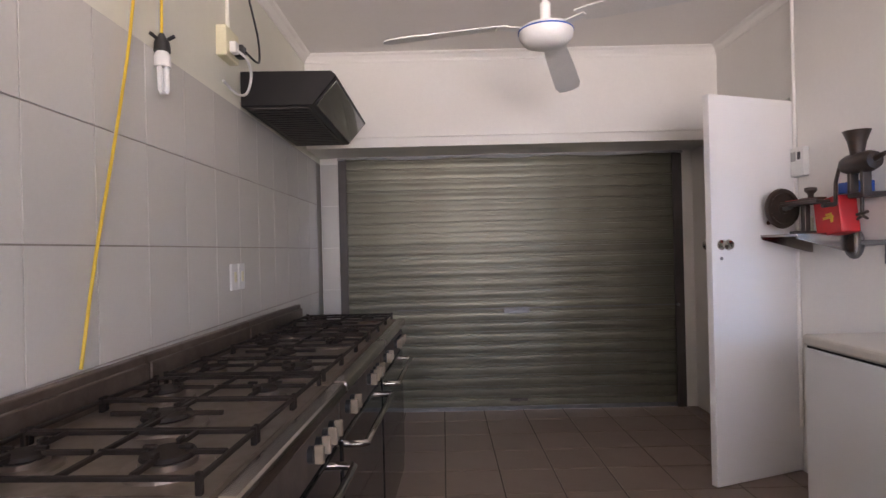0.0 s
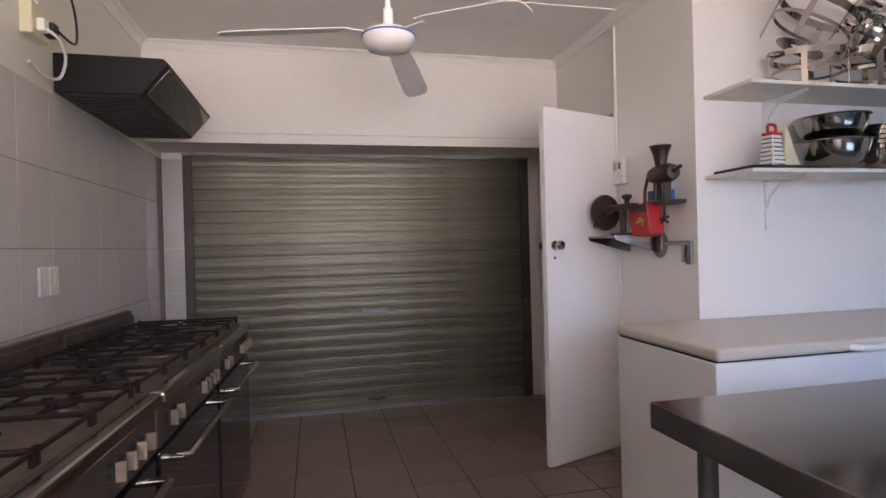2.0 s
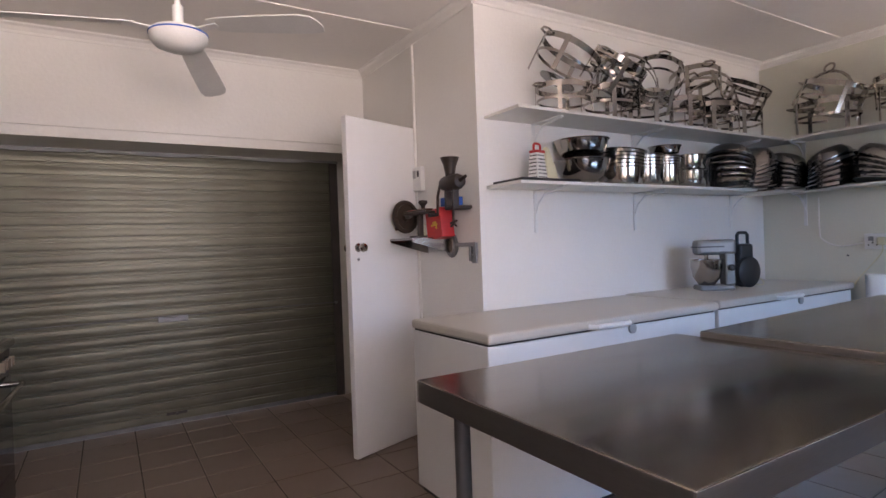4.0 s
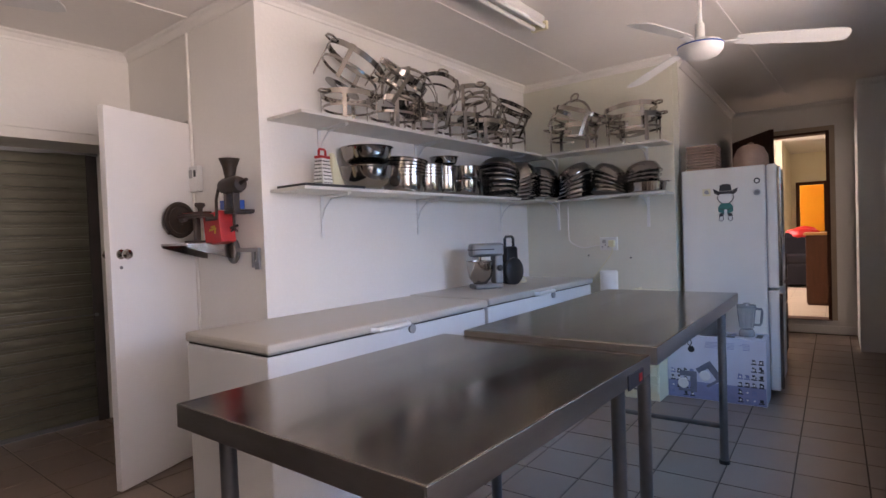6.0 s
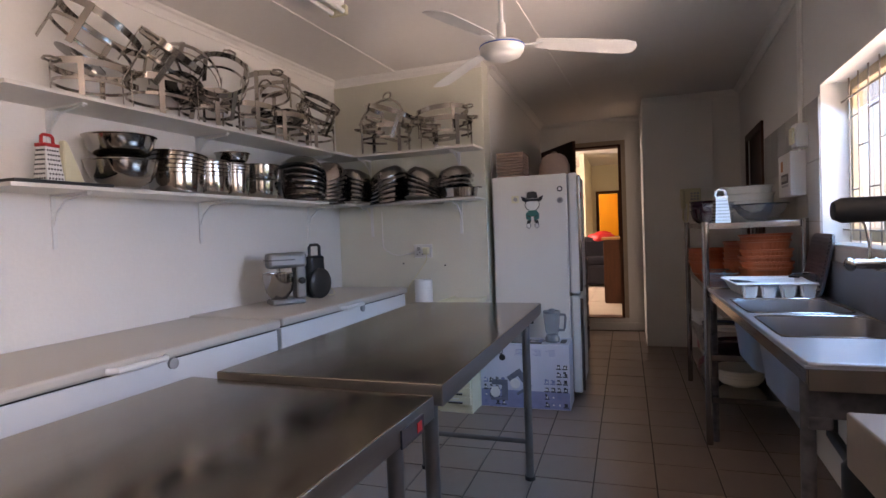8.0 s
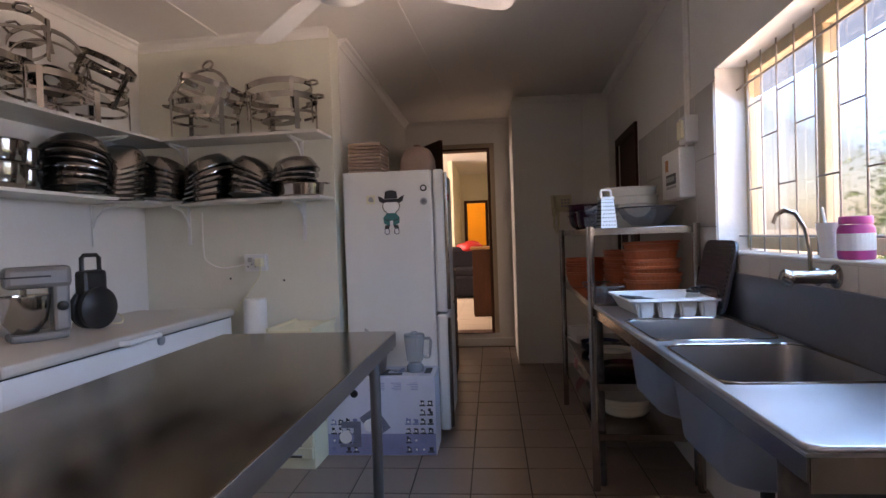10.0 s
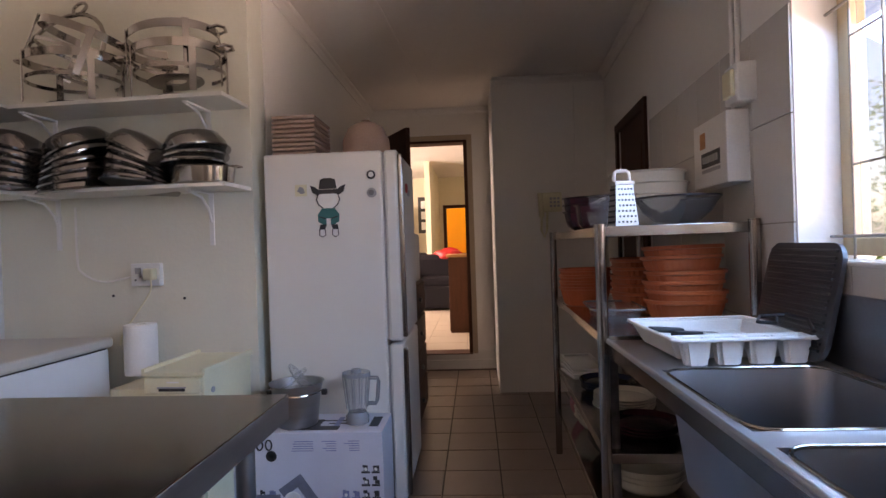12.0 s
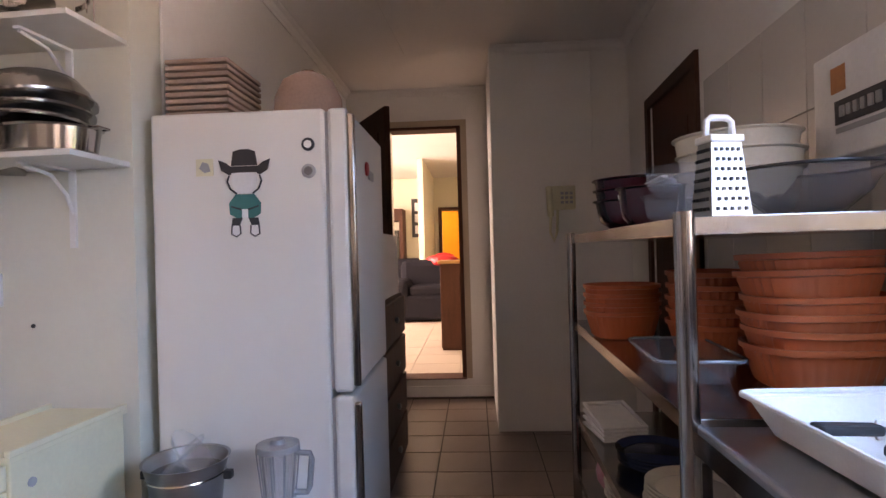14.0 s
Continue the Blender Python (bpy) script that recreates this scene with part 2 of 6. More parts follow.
def lathe(bm, profile, n=28, at=(0, 0, 0), sx=1.0, sy=1.0, m=None):
    """Turns (radius, height) pairs round z."""
    rings = []
    for r, h in profile:
        rings.append([bm.verts.new((at[0] + sx * r * math.cos(2 * math.pi * k / n), at[1] + sy * r * math.sin(2 * math.pi * k / n), at[2] + h)) for k in range(n)])
    for a, b in zip(rings, rings[1:]):
        for k in range(n):
            bm.faces.new((a[k], a[(k + 1) % n], b[(k + 1) % n], b[k]))
    for ring, (r, h) in ((rings[0], profile[0]), (rings[-1], profile[-1])):
        if r > 1e-4:
            bm.faces.new(ring if ring is rings[-1] else ring[::-1])
    if m is not None:
        bmesh.ops.transform(bm, matrix=m, verts=[v for ring in rings for v in ring])
    bmesh.ops.remove_doubles(bm, verts=[v for v in bm.verts if v.is_valid], dist=1e-5)
    return bm


def sweep(bm, pts, r, n=8, closed=False):
    pts = [Vector(p) for p in pts]
    rings, count = [], len(pts)
    side = None
    for i, p in enumerate(pts):
        a = pts[i - 1] if (i or closed) else p
        b = pts[(i + 1) % count] if (i < count - 1 or closed) else p
        d = (b - a).normalized()
        if side is None:
            side = d.orthogonal().normalized()
        side = (side - d * side.dot(d)).normalized()
        up = d.cross(side)
        rings.append([bm.verts.new(p + r * (math.cos(2 * math.pi * k / n) * side + math.sin(2 * math.pi * k / n) * up)) for k in range(n)])
    pairs = list(zip(rings, rings[1:])) + ([(rings[-1], rings[0])] if closed else [])
    for a, b in pairs:
        for k in range(n):
            bm.faces.new((a[k], a[(k + 1) % n], b[(k + 1) % n], b[k]))
    if not closed:
        bm.faces.new(rings[0][::-1])
        bm.faces.new(rings[-1])
    return bm


def band(bm, pts, height, thick, closed=True):
    """A flat strip on edge that follows pts (outer line at z), of that height and thickness."""
    pts = [Vector(p) for p in pts]
    count = len(pts)
    rows = []
    for i, p in enumerate(pts):
        a = pts[i - 1] if (i or closed) else p
        b = pts[(i + 1) % count] if (i < count - 1 or closed) else p
        d = (b - a).normalized()
        s = Vector((-d.y, d.x, 0)) * thick
        rows.append([bm.verts.new(p), bm.verts.new(p + Vector((0, 0, height))), bm.verts.new(p + s + Vector((0, 0, height))), bm.verts.new(p + s)])
    pairs = list(zip(rows, rows[1:])) + ([(rows[-1], rows[0])] if closed else [])
    for a, b in pairs:
        for k in range(4):
            bm.faces.new((a[k], a[(k + 1) % 4], b[(k + 1) % 4], b[k]))
    if not closed:
        bm.faces.new(rows[0][::-1])
        bm.faces.new(rows[-1])
    return bm


def circle(rx, ry, z, n=28, cx=0, cy=0):
    return [(cx + rx * math.cos(2 * math.pi * k / n), cy + ry * math.sin(2 * math.pi * k / n), z) for k in range(n)]


def mesh_of(name, bm, mat, smooth=False):
    bmesh.ops.recalc_face_normals(bm, faces=bm.faces)
    me = bpy.data.meshes.new(name)
    bm.to_mesh(me)
    bm.free()
    me.materials.append(mat)
    if smooth:
        me.shade_smooth()
        me.set_sharp_from_angle(angle=radians(38))
    return me


def part(name, bm, mat, parent=None, label="", smooth=False):
    ob = new(name, mesh_of(name, bm, mat, smooth))
    if parent:
        ob.parent = parent
    if label:
        ob["label"] = label
    return ob


def thing(name, label, category, m=Matrix(), group=""):
    ob = new(name)
    ob.empty_display_size = 0.1
    ob.matrix_world = m
    return tagged(ob, label, category, group)


def built(name, bm, mat, label, m=Matrix(), category="structure", kind="structure", smooth=False, group=""):
    ob = part(name, bm, mat, None, "", smooth)
    ob.matrix_world = m
    return tagged(ob, label, category, group, kind)


def T(x, y, z, rz=0.0, rx=0.0, ry=0.0):
    return pose(x, y, z, rx, ry, rz)


CEIL = 2.63

# ---- the large structure (in the building's axes) ----
wall_west = built("wall_west", boxes((-3.05, -2.876, -3.57, 2.2, 0, CEIL)), CREAM, "cream painted wall, tiled behind the ranges", A)
wall_beam = built("wall_beam", boxes((-2.876, 0, 1.55, 2.12, 1.98, CEIL)), PAINT, "white painted beam above the roller shutter", A)
built("trim", boxes((-2.87, -0.005, 1.535, 1.549, 2.045, 2.053)), PAINT, "thin painted ridge along the beam", A)
built("wall_pier", boxes((-2.876, -2.735, 1.97, 2.12, 0, 1.98)), PAINT, "white pier beside the roller shutter", A)
built("wall_pier", boxes((-0.085, 0, 1.97, 2.12, 0, 1.98)), PAINT, "white pier beside the roller shutter", A)
wall_east = built("wall_east", boxes((0, 0.14, 0.0, 0.755, 0, CEIL), (0, 0.14, 1.36, 2.12, 0, CEIL), (0, 0.14, 0.755, 1.36, 2.05, CEIL)), PAINT, "white painted wall with a doorway", A)
built("wall_store", boxes((0.14, 1.0, 0.15, 0.25, 0, CEIL), (0.9, 1.0, 0.25, 2.12, 0, CEIL), (0.14, 1.0, 2.02, 2.12, 0, CEIL)), PAINT, "white walls of the room behind the door", A)
wall_north = built("wall_north", boxes((0.14, 3.0, 0.0, 0.14, 0, CEIL)), PAINT, "white painted wall above the chest freezers", A)
wall_end = built("wall_end", boxes((2.84, 3.0, -1.333, -0.001, 0, CEIL)), CREAM, "off-white painted end wall with sockets", A)
wall_passage = built("wall_passage", boxes((5.71, 8.72, 0.83, 0.98, 0, CEIL)), PAINT, "white wall beside the fridge", Matrix())
# south wall with two windows, the back one unseen and put in for daylight, and a doorway
W0, W1, S0, S1 = 0.50, 2.05, 1.168, 1.985
built("wall_south", boxes((-2.876, -2.3, -3.57, -3.37, 0, CEIL), (-2.3, -0.5, -3.57, -3.37, 2.1, CEIL), (-2.3, -0.5, -3.57, -3.37, 0, 1.05), (-0.5, 0.0, -3.57, -3.37, 0, CEIL),
      (0.0, W0, -3.57, -3.37, 0, CEIL), (W0, W1, -3.57, -3.37, 0, S0), (W0, W1, -3.57, -3.37, S1, CEIL), (W1, 3.75, -3.57, -3.37, 0, CEIL),
      (3.75, 4.49, -3.57, -3.37, 2.05, CEIL), (4.49, 5.3, -3.57, -3.37, 0, CEIL)), PAINT, "white painted wall with a window over the sinks", A)
built("wall_column", boxes((7.62, 8.55, -1.40, -0.378, 0, CEIL)), PAINT, "white boxed-out wall at the end of the passage", Matrix())
built("wall_step", boxes((8.55, 8.70, -0.9, -0.15, 0, CEIL), (8.55, 8.70, -0.15, 0.46, 2.31, CEIL), (8.55, 8.70, 0.46, 0.83, 0, CEIL), (8.55, 8.70, -0.15, 0.46, 0, 0.155)), PAINT, "white wall with a raised doorway and step", Matrix())
ceiling = built("ceiling", boxes((-3.05, 6.0, -3.57, 2.2, CEIL, CEIL + 0.06), (-2.8, 5.0, -0.62, -0.585, CEIL - 0.006, CEIL), (-2.8, 5.0, -1.85, -1.815, CEIL - 0.006, CEIL), (-2.8, 0.0, 0.6, 0.635, CEIL - 0.006, CEIL)), CEILING, "white painted board ceiling with joint strips", A)


def cornice(x0, y0, x1, y1, m=A):
    """Coved cornice along a wall; the room lies to the left of the way from 0 to 1."""
    p, q = Vector((x0, y0, 0)), Vector((x1, y1, 0))
    d = (q - p).normalized()
    s = Vector((-d.y, d.x, 0))
    bm = bmesh.new()
    prof = [(0.0, -0.055), (0.008, -0.055), (0.012, -0.04), (0.03, -0.018), (0.05, -0.010), (0.055, -0.001), (0.0, -0.001)]
    ends = [[bm.verts.new(e + s * a + Vector((0, 0, CEIL + h))) for a, h in prof] for e in (p, q)]
    for k in range(len(prof)):
        j = (k + 1) % len(prof)
        bm.faces.new((ends[0][k], ends[0][j], ends[1][j], ends[1][k]))
    bm.faces.new(ends[0][::-1])
    bm.faces.new(ends[1])
    built("trim", bm, PAINT, "white coved ceiling cornice", m)


cornice(-2.876, 1.55, -2.876, -3.37)
cornice(0, 1.549, -2.876, 1.549)
cornice(-0.001, 0, -0.001, 1.55)
cornice(2.84, -0.001, 0, -0.001)
cornice(2.839, -1.333, 2.839, 0)
cornice(-2.876, -3.369, 5.2, -3.369)
cornice(8.55, 0.829, 5.72, 0.829, Matrix())
cornice(7.619, -1.30, 7.619, -0.385, Matrix())
cornice(8.549, -0.385, 8.549, 0.83, Matrix())

# floor base; its tiles come last
floor = built("floor", boxes((-3.0, 6.0, -3.5, 2.15, -0.12, -0.005)), GROUT_DARK, "beige ceramic floor tiles with dark joints", A)
floor_lounge = built("floor_lounge", boxes((8.551, 16.2, -1.9, 4.0, -0.02, 0.150)), GROUT, "pale tiled floor of the lounge", Matrix())
ground = built("ground", boxes((-300, 300, -300, 300, -0.5, -0.3)), OUTSIDE, "dry sandy ground outside", Matrix())


# ---- roller shutter ----
shutter = thing("roller_shutter", "closed olive-brown steel roller shutter with grimy slats", "shutter", A @ T(0, 1.99, 0))
PITCH = 0.0845
prof = [(0.012, 0.0), (-0.009, 0.002), (-0.0112, 0.016), (-0.0112, 0.038), (-0.009, 0.0525), (0.012, 0.0545), (0.012, 0.068), (0.004, 0.069), (0.004, 0.073), (0.012, 0.074), (0.012, 0.0845)]
bm = bmesh.new()
rows = [[bm.verts.new((x, y, z)) for y, z in prof] for x in (-2.70, -0.13)]
back = [[bm.verts.new((x, 0.016, z)) for z in (-0.001, 0.086)] for x in (-2.70, -0.13)]
for k in range(len(prof) - 1):
    bm.faces.new((rows[0][k], rows[0][k + 1], rows[1][k + 1], rows[1][k]))
bm.faces.new((back[0][0], back[1][0], back[1][1], back[0][1]))
slat_mesh = mesh_of("slat", bm, SHUTTER, True)
for k in range(23):
    s = new("slat", slat_mesh)
    s.parent = shutter
    s.location = (0, random.uniform(-0.002, 0.002), 0.03 + k * PITCH)
part("bottom_bar", boxes((-2.70, -0.13, -0.02, 0.014, 0.004, 0.034), bevel=0.003), GALV, shutter, "worn grey bottom bar")
for x0, x1 in ((-2.735, -2.675), (-0.155, -0.085)):
    part("guide_rail", boxes((x0, x1, -0.03, -0.018, 0, 1.975), (x0, x1, 0.014, 0.03, 0, 1.975), (x0 if x0 < -2 else x1 - 0.008, x0 + 0.008 if x0 < -2 else x1, -0.018, 0.014, 0, 1.975)), RAIL, shutter, "dark steel guide rail")
bm = boxes((-1.48, -1.28, -0.024, -0.016, 0.752, 0.80), bevel=0.003)
rod(bm, (-1.44, -0.03, 0.79), (-1.36, -0.03, 0.79), 0.007)
rod(bm, (-1.39, -0.034, 0.776), (-1.39, -0.014, 0.776), 0.015)
part("lock", bm, GALV, shutter, "steel shutter lock with latch")
bm = bmesh.new()
rod(bm, (-2.30, -0.02, 0.792), (-1.48, -0.022, 0.792), 0.004)
rod(bm, (-1.28, -0.022, 0.792), (-0.10, -0.02, 0.792), 0.004)
rod(bm, (-0.14, -0.05, 0.792), (-0.14, -0.015, 0.792), 0.012)
part("lock_rod", bm, GALV, shutter)
# rough plaster edge under the beam, added as its own wavy strip
bm = bmesh.new()
lip_rng = random.Random(8)
edge = [(-2.735 + k * 0.0663, 1.957 + 0.006 * math.sin(k * 0.55) + lip_rng.uniform(-0.003, 0.003)) for k in range(41)]
front = [(bm.verts.new((x, -0.052, z)), bm.verts.new((x, -0.046, 1.9795))) for x, z in edge]
rear = [(bm.verts.new((x, -0.040, z)), bm.verts.new((x, -0.040, 1.9795))) for x, z in edge]
for k in range(40):
    bm.faces.new((front[k][0], front[k + 1][0], front[k + 1][1], front[k][1]))
    bm.faces.new((rear[k][1], rear[k + 1][1], rear[k + 1][0], rear[k][0]))
    bm.faces.new((front[k][0], rear[k][0], rear[k + 1][0], front[k + 1][0]))
part("plaster_lip", bm, GREYPL, shutter, "ragged grey plaster edge of the beam above the slats")
part("pull_handle", rod(boxes((-1.45, -1.31, -0.03, -0.014, 0.075, 0.095), bevel=0.004), (-1.38, -0.03, 0.085), (-1.38, -0.05, 0.085), 0.01), RAIL, shutter)


# ---- white door, ajar ----
door = thing("door", "white painted flush door standing ajar with chrome knob", "door", A @ T(0.0, 0.735, 0) @ pose(0, 0, 0, 0, 0, math.degrees(math.atan2(-0.20, -0.573))))
DW = 0.607
part("leaf", boxes((0.0, DW, -0.02, 0.02, 0.006, 2.02), bevel=0.003), DOORWHITE, door)
for s in (-1, 1):
    bm = lathe(bmesh.new(), [(0.026, 0), (0.026, 0.006), (0.012, 0.009), (0.011, 0.03), (0.024, 0.036), (0.028, 0.05), (0.022, 0.062), (0.0, 0.066)], 20)
    k = part("knob", bm, STEEL_SHINY, door, "chrome door knob", True)
    k.matrix_basis = T(DW - 0.06, s * 0.02, 1.245, 0, -90 * s)
    bm = lathe(bmesh.new(), [(0.009, 0), (0.009, 0.004), (0.0, 0.004)], 14)
    k = part("keyhole", bm, GALV, door)
    k.matrix_basis = T(DW - 0.06, s * 0.02, 1.175, 0, -90 * s)
for z in (0.22, 1.8):
    part("hinge", rod(bmesh.new(), (0.0, 0.022, z - 0.05), (0.0, 0.022, z + 0.05), 0.007), GALV, door)


# ---- gas ranges ----
def gas_range(m, group):
    t = thing("gas_range", "stainless five-burner gas range with black cast-iron grates", "stove", m, group)
    W, D, H = 0.72, 0.575, 0.885
    part("body", boxes((0, D - 0.035, 0, W, 0.08, 0.86), (0.0, D - 0.07, 0.03, W - 0.03, 0.0, 0.08)), STEEL, t)
    bm = boxes((0.0, D + 0.012, 0, W, 0.86, H), bevel=0.006)
    part("hob_top", bm, HOBSTEEL, t, "stainless hob with worn greasy surface")
    part("front_rim", boxes((D - 0.03, D + 0.016, 0.001, W - 0.001, 0.855, H + 0.006), bevel=0.009), STEEL, t, "rounded brushed steel front rim")
    part("tray", boxes((0.05, D - 0.04, 0.02, W - 0.02, H, H + 0.003), bevel=0.001), HOBSTEEL, t)
    part("backsplash", boxes((-0.012, 0.018, 0, W, 0.87, 0.975), (0.018, 0.03, 0.004, W - 0.004, 0.87, 0.955), bevel=0.004), STAINSTEEL, t, "dark stained upstand")
    burners = [(0.15, 0.13, 0.042), (0.41, 0.13, 0.052), (0.28, 0.36, 0.058), (0.15, 0.59, 0.048), (0.41, 0.59, 0.036)]
    for x, y, r in burners:
        bm = lathe(bmesh.new(), [(r * 1.5, 0), (r * 1.45, 0.006), (r * 0.95, 0.008), (r * 0.95, 0.018), (r * 0.7, 0.02)], 24, (x, y, H + 0.003))
        b = part("burner", bm, HOBSTEEL, t, "", True)
        part("burner_cap", lathe(bmesh.new(), [(r * 0.85, 0.018), (r * 0.9, 0.022), (r * 0.86, 0.029), (0.0, 0.031)], 24, (x, y, H + 0.003)), IRON, b, "black enamel burner cap", True)
    zt = H + 0.036
    for y0, y1 in ((0.015, 0.243), (0.246, 0.474), (0.477, 0.705)):
        x0, x1, w = 0.055, D - 0.05, 0.0045
        dims = [(x0, x1, y0, y0 + 0.009, zt - 0.011, zt - 0.002), (x0, x1, y1 - 0.009, y1, zt - 0.011, zt - 0.002), (x0, x0 + 0.009, y0 + 0.009, y1 - 0.009, zt - 0.011, zt - 0.002), (x1 - 0.009, x1, y0 + 0.009, y1 - 0.009, zt - 0.011, zt - 0.002),
                ((x0 + x1) / 2 - w, (x0 + x1) / 2 + w, y0 + 0.009, y1 - 0.009, zt - 0.011, zt - 0.002)]
        for bx, by, br in burners:
            if y0 < by < y1:
                for p, q in ((max(x0 + 0.009, bx - 0.125), bx - 0.032), (bx + 0.032, min(x1 - 0.009, bx + 0.125))):
                    tip = q if p < bx - 0.04 else p
                    dims += [(p, q, by - w, by + w, zt - 0.010, zt), (tip - 0.012, tip + 0.012, by - w, by + w, zt, zt + 0.007)]
                for p, q in ((y0 + 0.009, by - 0.032), (by + 0.032, y1 - 0.009)):
                    dims += [(bx - w, bx + w, p, q, zt - 0.010, zt), (bx - w, bx + w, *((q - 0.02, q) if p < by - 0.04 else (p, p + 0.02)), zt, zt + 0.007)]
        for cx in (x0, x1 - 0.011):
            for cy in (y0, y1 - 0.011):
                dims.append((cx, cx + 0.011, cy, cy + 0.011, H + 0.003, zt + 0.003))
        part("grate", boxes(*dims, bevel=0.002), IRON, t, "black cast-iron pan grate")
    panel = part("control_panel", boxes((D - 0.035, D - 0.005, 0.004, W - 0.004, 0.735, 0.854), bevel=0.004), STAINSTEEL, t)
    for k in range(6):
        y = 0.08 + k * 0.062 + (0.22 if k > 1 else 0)
        kn = part("knob", rod(bmesh.new(), (D - 0.006, y, 0.80), (D + 0.008, y, 0.80), 0.02, 18), BLACK, panel)
        part("knob_grip", boxes((D + 0.008, D + 0.030, y - 0.006, y + 0.006, 0.779, 0.821), bevel=0.003), KNOBGRIP, kn, "worn pale knob grip")
    od = part("oven_door", boxes((D - 0.034, D - 0.002, 0.015, W - 0.015, 0.16, 0.725), bevel=0.005), OVENGLASS, t, "black glass oven door")
    bm = bmesh.new()
    sweep(bm, [(D - 0.01, 0.08, 0.69), (D + 0.04, 0.08, 0.69), (D + 0.052, 0.09, 0.69), (D + 0.052, W - 0.09, 0.69), (D + 0.04, W - 0.08, 0.69), (D - 0.01, W - 0.08, 0.69)], 0.011, 10)
    part("handle", bm, STEEL_SHINY, od, "steel bar handle", True)
    part("drawer", boxes((D - 0.034, D - 0.006, 0.015, W - 0.015, 0.085, 0.152), bevel=0.004), STEEL_DARK, t)
    return t


RANGES = A @ T(-2.842, -1.455, 0, -2.6)
first_range = gas_range(RANGES, "ranges along the wall")
for k in (1, 2):
    copy_thing(first_range, RANGES @ T(0, 0.728 * k, 0))


# ---- tables ----
def steel_table(m, L, D, H, label):
    t = thing("steel_table", label, "table", m, "work tables")
    part("tabletop", boxes((0.001, L - 0.001, 0.001, D - 0.001, H - 0.006, H), bevel=0.002), TABLESTEEL, t, "scratched stainless steel top")
    for d in ((0, L, 0, 0.004, H - 0.058, H - 0.0025), (0, L, D - 0.004, D, H - 0.058, H - 0.0025), (0, 0.004, 0.004, D - 0.004, H - 0.058, H - 0.0025), (L - 0.004, L, 0.004, D - 0.004, H - 0.058, H - 0.0025)):
        part("edge", boxes(d, bevel=0.0012), EDGESTEEL, t, "folded steel edge, paler than the top for window light")
    part("underframe", boxes((0.05, L - 0.05, 0.045, 0.085, H - 0.046, H - 0.0065), (0.05, L - 0.05, D - 0.085, D - 0.045, H - 0.046, H - 0.0065), (0.06, 0.10, 0.085, D - 0.085, H - 0.046, H - 0.0065), (L - 0.10, L - 0.06, 0.085, D - 0.085, H - 0.046, H - 0.0065)), GALV, t)
    for x in (0.09, L - 0.09):
        for y in (0.07, D - 0.07):
            leg = part("leg", rod(bmesh.new(), (x, y, 0.012), (x, y, H - 0.01), 0.021, 16), GALV, t, "", True)
            part("foot", rod(bmesh.new(), (x, y, 0), (x, y, 0.02), 0.027, 14), BLACK, leg)
    for x in (0.09, L - 0.09):
        part("stretcher", rod(bmesh.new(), (x, 0.07, 0.2), (x, D - 0.07, 0.2), 0.013), GALV, t)
    return t


steel_table(T(1.565, 0.335, 0, -3.0), 1.06, 0.80, 0.897, "stainless steel work table with worn brushed top")
steel_table(T(2.66, 0.268, 0, -0.8), 1.585, 0.72, 0.915, "long stainless steel work table with scratched top")


# ---- chest freezers ----
def chest_freezer(m, L, D, H):
    t = thing("chest_freezer", "white chest freezer with closed cream lid and long handle", "freezer", m, "chest freezers")
    part("body", boxes((0.01, L - 0.01, 0.02, D, 0.03, H - 0.055), bevel=0.006), WHITE, t)
    part("base", boxes((0.03, L - 0.03, 0.05, D - 0.02, 0, 0.03)), BLACK, t)
    part("gasket", boxes((0.016, L - 0.016, 0.026, D - 0.01, H - 0.055, H - 0.045)), BLACK, t, "black lid seal")
    lid = part("lid", boxes((0, L, 0, D, H - 0.045, H), bevel=0.012), LID, t, "cream-white freezer lid")
    bm = bmesh.new()
    sweep(bm, [(L * 0.36, 0.0, H - 0.03), (L * 0.36 + 0.02, -0.03, H - 0.03), (L * 0.36 + 0.24, -0.03, H - 0.03), (L * 0.36 + 0.26, 0.0, H - 0.03)], 0.013, 10)
    part("handle", bm, PLASTIC_W, lid, "white plastic lid handle", True)
    lk = part("lock", lathe(bmesh.new(), [(0.024, 0), (0.024, 0.012), (0.012, 0.016), (0.0, 0.016)], 18), GREYPL, t, "round grey lid lock", True)
    lk.matrix_basis = T(L * 0.36 + 0.31, 0.02, H - 0.07, 0, 90)
    return t


FRZ = 0.872
chest_freezer(A @ T(-0.467, -0.69, 0), 1.575, 0.67, FRZ)
chest_freezer(A @ T(1.122, -0.69, 0), 1.59, 0.67, FRZ + 0.006)

# ---- fridge ----
FX, FY = 5.56, 0.795
fridge = thing("fridge", "tall off-white fridge freezer with magnets on its side", "fridge", T(FX, FY, 0))
FH = 1.715
part("body", boxes((0, 0.66, -0.57, 0, 0.04, FH), bevel=0.01), FRIDGE, fridge)
part("plinth", boxes((0.02, 0.64, -0.55, -0.02, 0, 0.04)), BLACK, fridge)
SPL = 0.80
for z0, z1, nm in ((0.055, SPL - 0.006, "door"), (SPL + 0.006, FH, "door")):
    d = part("door", boxes((0, 0.66, -0.645, -0.582, z0, z1), bevel=0.012), FRIDGE, fridge)
    part("seal", boxes((0.012, 0.648, -0.582, -0.571, z0 + 0.01, z1 - 0.01)), GREYPL, d, "grey rubber door seal")
    part("handle", boxes((0.0, 0.022, -0.668, -0.645, z0 + 0.02, z1 - 0.02), bevel=0.006), STEEL, d, "grey grip strip")

